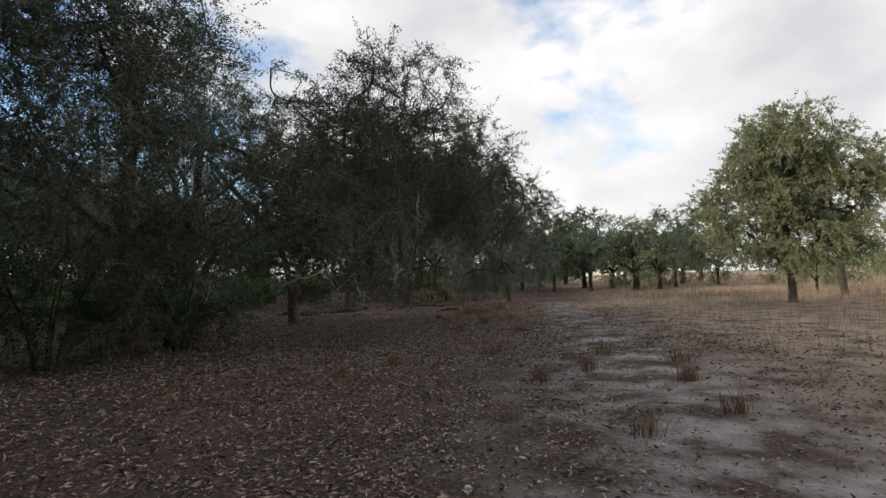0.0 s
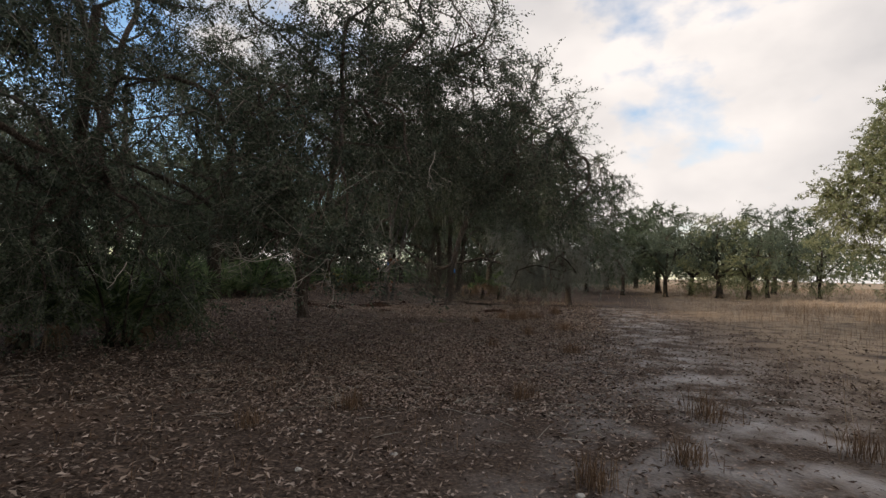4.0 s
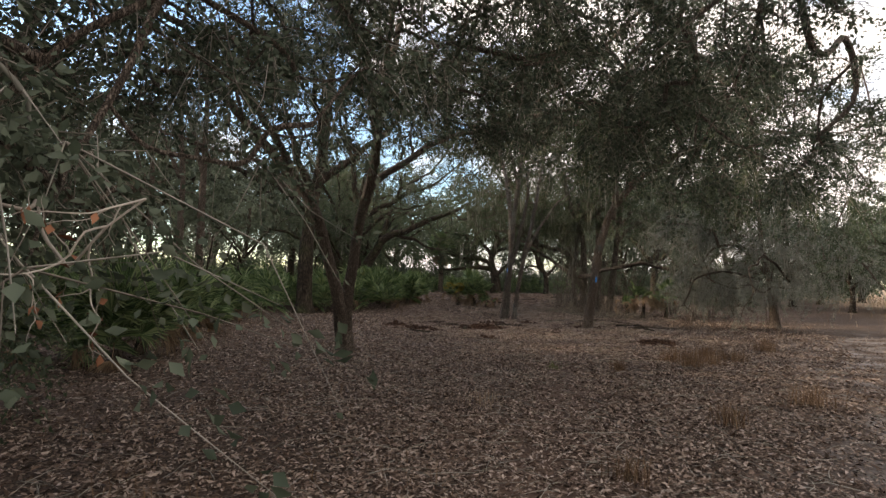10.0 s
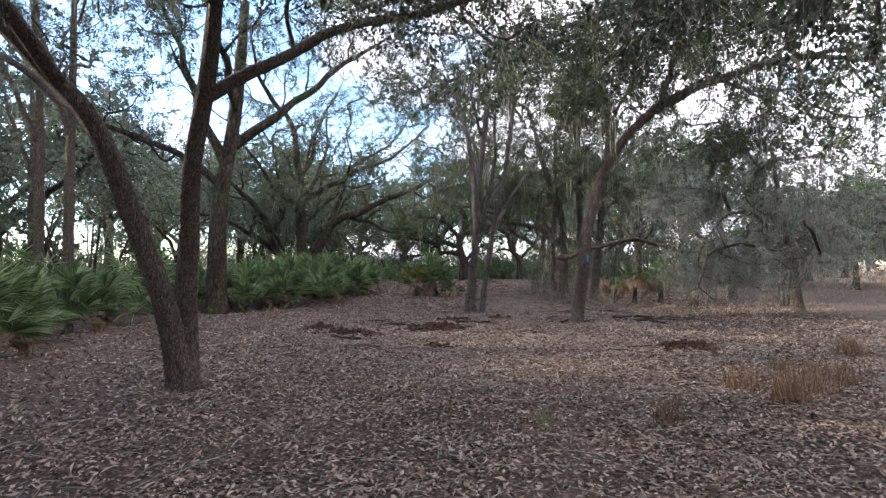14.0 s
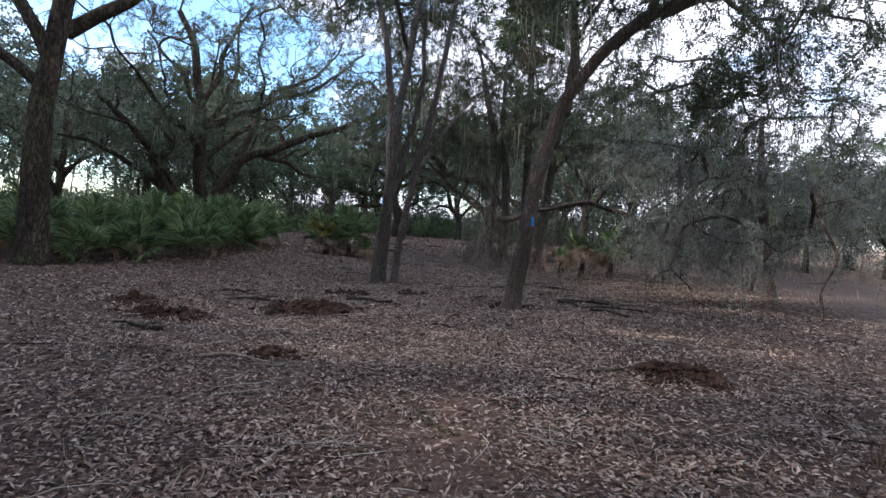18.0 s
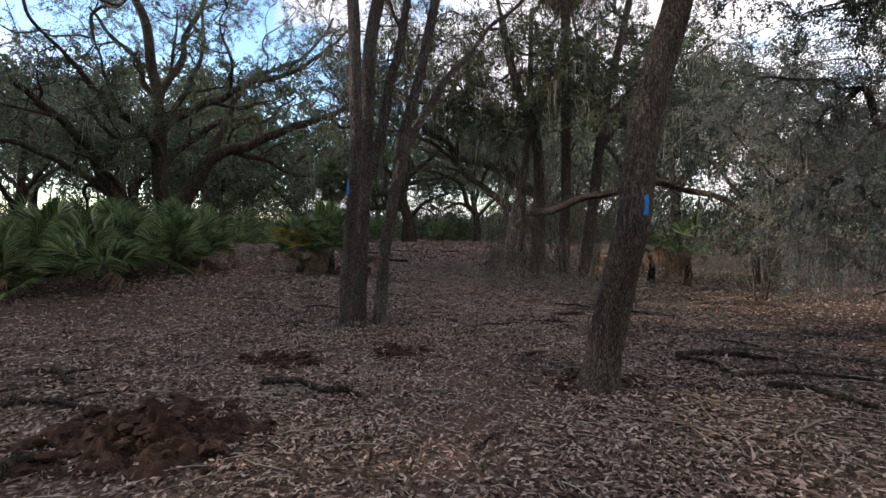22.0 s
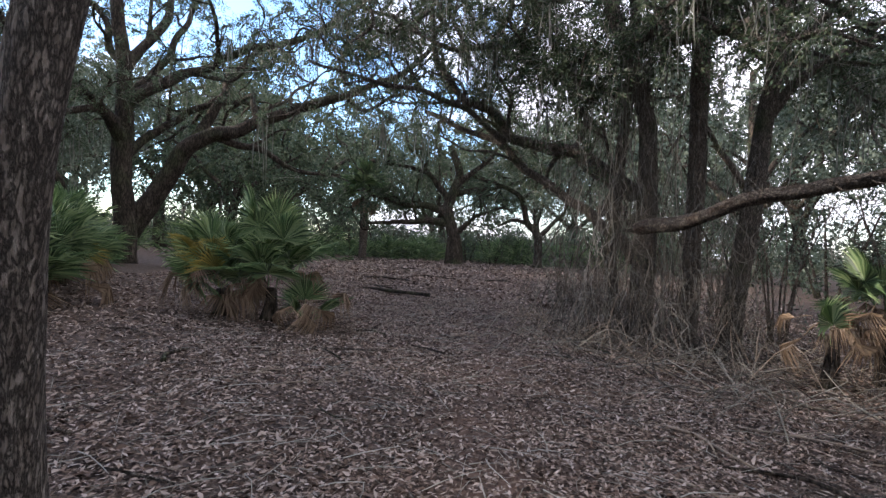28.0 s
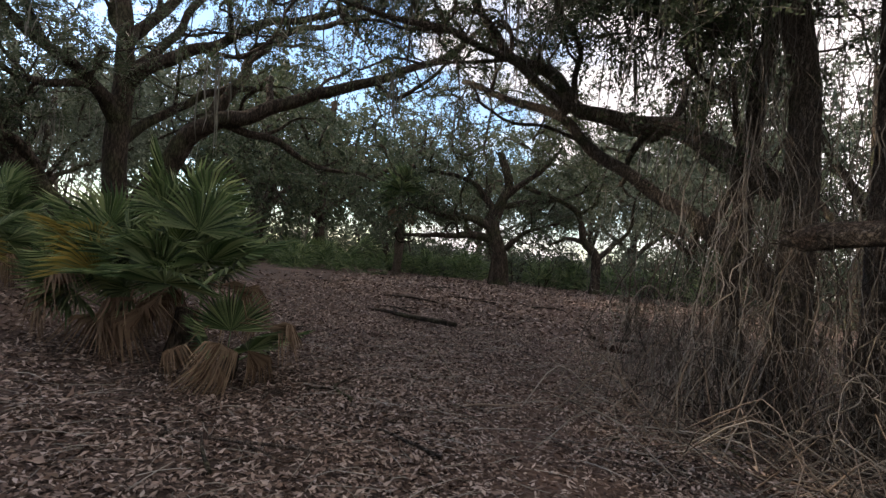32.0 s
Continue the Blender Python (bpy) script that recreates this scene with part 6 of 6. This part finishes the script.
def vine_heap(name, cx, cy, n, sx, sy, label, thick=0.006, rise=0.4, mat=VINE):
    """Fallen vines that loop over the litter."""
    lines = []
    for _ in range(n):
        x, y = cx + rng.normal(0, sx), cy + rng.normal(0, sy)
        a = rng.uniform(0, 2 * np.pi)
        L = rng.uniform(0.5, 1.6)
        d = np.array([math.cos(a), math.sin(a), 0])
        q = np.array([-math.sin(a), math.cos(a), 0]) * rng.normal(0, 0.25)
        p = np.array([x, y, ground_height(x, y)])
        lines.append(curve([p + np.array([0, 0, 0.02]), p + d * L * 0.4 + q + np.array([0, 0, rng.uniform(0.03, rise)]), p + d * L * 0.75 + q * 0.5 + np.array([0, 0, rng.uniform(0.02, 0.25)]), p + d * L + np.array([0, 0, 0.02])], 10))
    V, F = tubes(np.array(lines), np.tile(np.linspace(thick, thick * 0.42, 10), (n, 1)) * rng.uniform(0.5, 1.4, (n, 1)), 4)
    return tagged(link(name, V, F, mat), label, "vines", kind="stuff")


vine_heap("fallen_vines", -3.4, 37.0, 170, 1.1, 0.6, "fallen dry vines looping over the leaf litter")
vine_heap("fallen_vines", -1.7, 36.0, 90, 0.9, 0.9, "fallen dry vines looping over the leaf litter")

vine_heap("fallen_vines", -3.1, 36.9, 40, 0.9, 0.45, "pale dry vines bowed over the heap", 0.0065, 0.7, DEAD)
vine_heap("fallen_vines", -4.3, 37.9, 40, 0.7, 0.4, "pale dry vines bowed over the heap", 0.006, 1.0, DEAD)

# bleached dead branches that hang from the low crown over the track
def dead_spray(at, way, length, n, label, leafy=0):
    """A dead forked branch end: a stem with branching bare twigs, drooping."""
    root = empty("dead_branch", at, label, "branch", "bleached dead branches of the low crown")
    lines, rad = [], []

    def fork(p, d, L, r, depth):
        pts, q, w = [p], p, d
        for _ in range(5):
            w = unit(w + rng.standard_normal(3) * 0.3 + np.array([0, 0, 0.05]))
            q = q + w * L / 5
            q[2] = max(q[2], 0.04 - at[2])
            pts.append(q)
        line = curve(pts, 12)
        lines.append(line)
        rad.append(np.linspace(r, r * 0.45, 12))
        if depth:
            for u in rng.choice(np.arange(3, 12), n if depth > 1 else 2, replace=False):
                dd = unit(d + rng.standard_normal(3) * 0.8)
                fork(line[u], dd, L * rng.uniform(0.35, 0.6), r * 0.55, depth - 1)

    fork(np.zeros(3), unit(np.array(way, float)), length * 0.8, 0.0078, 3)
    for ln, rd in zip(lines, rad):
        V, F = tubes(ln[None], rd[None], 5)
        link("twig", V, F, BLEACHED, root)
    if leafy:
        at_end = np.array([ln[rng.integers(2, 8)] for ln in (lines * leafy)[:leafy]])
        V, F = leaves(at_end, rng.standard_normal((leafy, 3)), 0.05, 0.013, 0.6)
        link("withered_leaves", V, F, WITHERED, root, label="withered orange-brown leaves")
    return root


for at, way, L, leafy in [((-1.45, 11.2, 1.72), (0.75, -0.45, -0.75), 1.3, 0), ((-1.45, 11.2, 1.72), (0.4, -0.3, -1.0), 1.0, 26), ((-1.82, 10.8, 1.62), (-0.6, -0.35, -0.7), 1.1, 0),
                          ((-1.82, 10.8, 1.62), (0.25, -0.4, -0.8), 0.95, 0), ((-1.62, 11.0, 1.66), (-0.3, -0.6, -0.6), 1.1, 0), ((-2.5, 10.75, 1.66), (-0.7, -0.4, -0.5), 1.2, 0), ((-2.5, 10.75, 1.66), (0.1, -0.5, -0.7), 0.9, 0),
                          ((-2.9, 11.3, 1.9), (-0.2, -0.6, -0.7), 1.1, 0), ((-3.5, 11.9, 1.7), (-0.2, -0.3, -0.7), 0.9, 0), ((-0.5, 12.0, 3.4), (0.1, -0.5, -0.7), 1.0, 0),
                          ((-5.8, 10.6, 1.7), (0.3, -0.8, -0.5), 0.9, 0), ((-4.6, 10.4, 1.5), (0.2, -0.7, -0.5), 0.8, 0)]:
    dead_spray(at, way, L, 3, "bleached bare forked twigs hanging from the oak's low crown", leafy)


def stick(at, turn, length, r, label="dry fallen stick on the leaf litter", bend=0.15, fork=True, mat=DEAD):
    x, y = at
    a = radians(turn)
    d = np.array([math.cos(a), math.sin(a), 0])
    q = np.array([-math.sin(a), math.cos(a), 0])
    root = empty("stick", (x, y, ground_height(x, y) + r * 0.8), label, "stick", "fallen sticks")
    pts = [-d * length / 2, -d * length * 0.15 + q * bend * length + np.array([0, 0, 0.02]), d * length * 0.2 + q * bend * length * 0.4 + np.array([0, 0, 0.015]), d * length / 2]
    V, F, line = trunk_mesh(pts, r, r * 0.55, 8, 20, 0, 0.25, 0.03)
    link("stem", V, F, mat, root, True)
    if fork:
        e = line[11] + (d * 0.7 + q * random.choice((-1, 1)) * 0.8) * length * 0.28 + np.array([0, 0, 0.03])
        V, F, _ = trunk_mesh([line[10], (line[10] + e) / 2 + np.array([0, 0, 0.02]), e], r * 0.6, r * 0.3, 6, 10, 0, 0.2, 0.02)
        link("side_twig", V, F, mat, root, True)
    return root


for x, y, t, L, r in [(-0.55, 31.6, 62, 1.0, 0.02), (-1.5, 30.6, 120, 1.1, 0.018), (-2.3, 31.9, 40, 0.8, 0.015), (-0.1, 29.6, 5, 1.7, 0.022), (0.5, 29.2, -12, 1.5, 0.02),
                      (1.0, 28.4, -25, 1.8, 0.022), (-0.6, 27.0, 70, 0.9, 0.014), (-6.9, 33.9, 38, 1.5, 0.02), (-8.2, 34.6, 30, 0.9, 0.024), (-5.2, 36.0, 178, 1.3, 0.012),
                      (-3.2, 33.6, -40, 1.1, 0.02), (-2.0, 34.0, -35, 1.3, 0.016), (-2.2, 33.0, 150, 0.8, 0.022), (-6.9, 30.9, 25, 0.6, 0.025), (-7.6, 27.6, 10, 0.8, 0.02),
                      (-4.6, 29.2, 30, 0.5, 0.018), (-2.8, 18.9, -30, 0.5, 0.014), (-4.0, 22.6, 5, 0.9, 0.03), (-5.0, 22.4, -8, 0.7, 0.026), (-3.6, 21.0, 20, 0.8, 0.016),
                      (-2.8, 20.4, 100, 0.7, 0.012), (-1.3, 15.6, 30, 0.7, 0.01), (0.1, 15.8, -20, 0.9, 0.012), (2.2, 5.6, 10, 0.7, 0.012), (-4.0, 30.0, 15, 0.6, 0.012),
                      (-9.0, 33.0, 10, 0.9, 0.02), (-10.4, 31.2, 160, 0.8, 0.022), (-6.4, 35.2, 100, 0.6, 0.012), (-4.4, 33.8, 60, 0.5, 0.012), (-0.9, 33.0, -60, 1.4, 0.016)]:
    stick((x, y), t, L, r * 0.75, mat=random.choice((DEAD, BARK, BARK)))
for x, y, t, L, r in [(-0.75, 29.1, 12, 1.0, 0.04), (-1.0, 28.6, -55, 0.8, 0.025), (-0.2, 28.4, 8, 1.3, 0.022), (-0.3, 27.9, -33, 0.75, 0.035), (-4.5, 26.85, -8, 0.75, 0.035), (-4.05, 26.8, 0, 0.4, 0.03),
                      (-5.0, 27.7, 40, 0.3, 0.03), (-5.15, 25.0, 100, 0.35, 0.05), (-2.65, 26.1, 97, 0.55, 0.012), (-6.0, 25.8, 12, 0.9, 0.03), (-6.8, 26.4, -10, 0.7, 0.03), (-5.9, 23.4, 170, 0.7, 0.03)]:
    stick((x, y), t, L, r, "dark rotting branch on the leaf litter", mat=BARK_DARK)
for x, y in [(-1.4, 26.9), (-1.0, 27.4), (-2.4, 28.4), (-0.2, 30.2), (-6.6, 32.6)]:
    for k in range(6):
        stick((x + random.gauss(0, 0.22), y + random.gauss(0, 0.22)), random.uniform(0, 180), random.uniform(0.35, 0.8), random.uniform(0.005, 0.009), "thin grey twig fallen in a loose pile", bend=0.1)
# fallen branches strewn through the grove
for k in range(70):
    x, y = random.uniform(-9.5, 1.5), random.uniform(21.5, 37.5)
    stick((x, y), random.uniform(0, 180), random.uniform(0.25, 0.95), random.uniform(0.006, 0.018), "dark dry branch among the fallen leaves", bend=random.uniform(-0.18, 0.18),
          fork=random.random() < 0.6, mat=random.choice((BARK_DARK, BARK_DARK, BROKEN, BARK)))
# the strew of thin branches before the vines
for k in range(34):
    x, y = random.uniform(-3.4, 1.2), random.uniform(31.2, 35.6)
    stick((x, y), random.gauss(-20, 45), random.uniform(0.5, 1.6), random.uniform(0.006, 0.013), "thin dry branch fallen before the vines", bend=random.uniform(-0.15, 0.2), mat=random.choice((DEAD, DEAD, BARK)))
stick((-2.55, 31.75), 60, 0.9, 0.045, "weathered grey broken branch on the leaves", 0.2, True, BARK)
stick((-1.6, 33.0), -12, 0.9, 0.03, "dark rotting branch on the leaf litter", 0.1, False, BARK_DARK)
stick((-7.8, 32.7), 115, 0.5, 0.025, "dark rotting branch on the leaf litter", 0.1, True, BARK_DARK)
stick((-6.2, 36.3), 55, 0.8, 0.012, "thin dry branch across the trail", 0.05, False)
stick((-6.0, 43.6), 25, 1.1, 0.04, "weathered log beside the trail", 0.1, True, BARK_DARK)
for x, y, L in [(-10.6, 41.2, 1.2), (-11.0, 45.6, 1.6), (-13.2, 47.4, 1.4), (-9.0, 46.6, 1.0), (-14.6, 44.2, 1.3), (-8.0, 50.4, 1.5)]:
    stick((x, y), random.gauss(0, 25), L, random.uniform(0.02, 0.04), "dark fallen branch in the clearing", 0.12, True, BARK_DARK)
stick((-9.8, 40.4), 172, 2.4, 0.05, "weathered log lying across the clearing", 0.05, True, BARK_DARK)
stick((-11.6, 43.2), 5, 1.8, 0.04, "weathered log lying across the clearing", 0.08, False, BARK_DARK)

# small twigs scattered through the litter
P = scatter(20000, -9, 4, 8, 42, litter_density)
a = rng.uniform(0, 2 * np.pi, len(P))
L = rng.uniform(0.12, 0.5, len(P))
d = np.column_stack([np.cos(a), np.sin(a), rng.normal(0, 0.06, len(P))]) * L[:, None]
q = np.column_stack([-np.sin(a), np.cos(a), np.zeros(len(P))]) * (rng.normal(0, 0.08, len(P)) * L)[:, None]
P = P + np.array([0, 0, 0.015])
lines = np.stack([P, P + d * 0.35 + q + np.array([0, 0, 0.01]), P + d * 0.7 + q * 0.6 + np.array([0, 0, 0.008]), P + d], 1)
V, F = tubes(lines, np.tile([0.0032, 0.003, 0.0025, 0.0012], (len(P), 1)) * rng.uniform(0.6, 1.5, (len(P), 1)), 3)
tagged(link("twig_litter", V, F, TWIG), "small dry twigs scattered through the fallen leaves", "twigs", kind="stuff")


def rooted_patch(at, rx, ry, h, label, clods=26):
    """Ground rooted up by animals: a low rough mound of dark soil with clods and bark."""
    x, y = at
    root = empty("dug_soil", (x, y, ground_height(x, y) - 0.02), label, "soil mound", "rooted-up patches of soil")
    n, m = 40, 84
    V = [(0, 0, h)]
    for i in range(1, n):
        for j in range(m):
            r, t = i / (n - 1), 2 * math.pi * j / m
            k = 1 + 0.3 * noise.noise(Vector((math.cos(t) * 1.6, math.sin(t) * 1.6, x)))
            px, py = rx * r * k * math.cos(t), ry * r * k * math.sin(t)
            lump = abs(noise.noise(Vector((px * 5, py * 5, y)))) + 0.6 * abs(noise.noise(Vector((px * 11, py * 11, y)))) + 0.4 * noise.noise(Vector((px * 24, py * 24, y)))
            z = h * (1 - r ** 2) * 0.35 + 0.23 * (lump - 0.25) * (1 - r * 0.75)
            V.append((px, py, z if i < n - 1 else -0.04))
    fan = [[0, 1 + j, 1 + (j + 1) % m] for j in range(m)]
    F = [[1 + i * m + j, 1 + (i + 1) * m + j, 1 + (i + 1) * m + (j + 1) % m, 1 + i * m + (j + 1) % m] for i in range(n - 2) for j in range(m)]
    link("soil", np.array(V), [np.array(fan), np.array(F)], SOIL, root, True)
    for _ in range(clods):
        bm = bmesh.new()
        bmesh.ops.create_icosphere(bm, subdivisions=2, radius=rng.uniform(0.025, 0.075))
        off = Vector(rng.uniform(0, 30, 3))
        for v in bm.verts:
            v.co *= 1 + 0.75 * noise.noise(v.co * 22 + off) + 0.4 * noise.noise(v.co * 55 + off)
            v.co.z *= 0.55
        t, r = rng.uniform(0, 2 * np.pi), rng.uniform(0.1, 1.15)
        bmesh.ops.translate(bm, verts=bm.verts, vec=(rx * r * math.cos(t), ry * r * math.sin(t), h * 0.6 * max(0, 1 - r * r) + 0.03))
        me = bpy.data.meshes.new("clod")
        bm.to_mesh(me)
        bm.free()
        me.materials.append(SOIL)
        ob = new("clod", me)
        ob.parent = root
    return root


rooted_patch((-4.85, 25.65), 0.88, 0.68, 0.15, "dark soil rooted up through the leaf litter", 44)
rooted_patch((0.3, 24.0), 0.58, 0.5, 0.13, "dark soil and rusty bark rooted up in the leaves")
rooted_patch((-6.3, 24.2), 0.8, 0.4, 0.08, "rusty bark and soil rooted up in the leaves", 18)
rooted_patch((-7.4, 24.8), 0.6, 0.35, 0.07, "rusty bark and soil rooted up in the leaves", 14)
rooted_patch((-5.2, 27.6), 0.45, 0.25, 0.06, "dark soil and bark scraps in the leaves", 12)
rooted_patch((-3.9, 23.0), 0.4, 0.2, 0.06, "dark soil and bark scraps in the leaves", 10)
rooted_patch((-2.1, 27.9), 0.55, 0.4, 0.05, "dark leaf mould heaped at the oak's foot", 8)
rooted_patch((-4.2, 28.3), 0.35, 0.3, 0.05, "dark soil and bark scraps in the leaves", 8)
rooted_patch((-6.2, 41.8), 0.5, 0.3, 0.06, "rusty bark scraps beside the trail", 12)

for x, y, n, h in [(0.9, 20.4, 90, 0.4), (1.25, 20.9, 80, 0.42), (0.6, 20.9, 70, 0.34), (2.5, 24.0, 110, 0.36), (-0.2, 19.4, 60, 0.25), (1.7, 21.6, 70, 0.3), (1.2, 22.1, 50, 0.25),
                   (1.3, 7.4, 60, 0.25), (2.1, 7.9, 60, 0.25), (2.7, 9.3, 70, 0.32), (0.9, 9.8, 50, 0.22), (3.1, 6.9, 60, 0.25), (3.6, 8.3, 60, 0.3), (-0.9, 9.0, 50, 0.25), (0.6, 5.3, 40, 0.2),
                   (-1.6, 8.2, 40, 0.2), (1.9, 13.5, 60, 0.3), (1.2, 16.2, 60, 0.28), (0.4, 14.2, 40, 0.25), (2.2, 17.8, 70, 0.3), (2.8, 5.2, 50, 0.25), (1.7, 4.6, 40, 0.22)]:
    tuft((x, y), int(n * 2.2), h, 1.0 if h < 0.3 else 1.6, BROWN_GRASS, "dry rusty grass tuft in the sandy track")
tuft((-2.3, 30.3), 60, 0.16, 1.2, GREEN_GRASS, "short green grass tuft in the leaves")
tuft((-1.2, 19.0), 50, 0.16, 1.0, GREEN_GRASS, "short green grass tuft in the leaves")
tuft((-1.4, 16.0), 60, 0.2, 1.6, GRASS, "pale dry grass tuft in the leaves")
# rusty low grass along the edge of the oaks
P = scatter(16000, -7, 3.5, 4, 24, lambda x, y: np.exp(-((x - centre_line(y) + 2.2) / 2.2) ** 2) * np.where(y < 14, 0.5, 0.1) * (np.sin(x * 2.1 + y) * np.sin(y * 1.7) > 0.0))
V, F = grass_blades(P, 0.16, 0.7, 0.0025)
tagged(link("rusty_grass", V, F, BROWN_GRASS), "sparse rusty low grass among the fallen leaves", "grass", kind="stuff")

# pale bits of limestone in the sand
bm = bmesh.new()
bmesh.ops.create_icosphere(bm, subdivisions=2, radius=1)
for v in bm.verts:
    v.co *= 1 + 0.35 * noise.noise(v.co * 1.7)
pebble = bpy.data.meshes.new("pebble")
bm.to_mesh(pebble)
bm.free()
pebble.materials.append(SAND)
for i in range(60):
    x, y = rng.uniform(-1.6, 4.0), rng.uniform(3.0, 17.0)
    ob = new("pebble", pebble)
    s = rng.uniform(0.012, 0.035)
    ob.matrix_basis = pose(x, y, ground_height(x, y) + 0.2 * s, 0, 0, rng.uniform(0, 360)) @ Matrix.Diagonal((s, s * 0.8, s * 0.45, 1))
    tagged(ob, "pale limestone pebble on the sandy track", "pebble", "pebbles on the track")
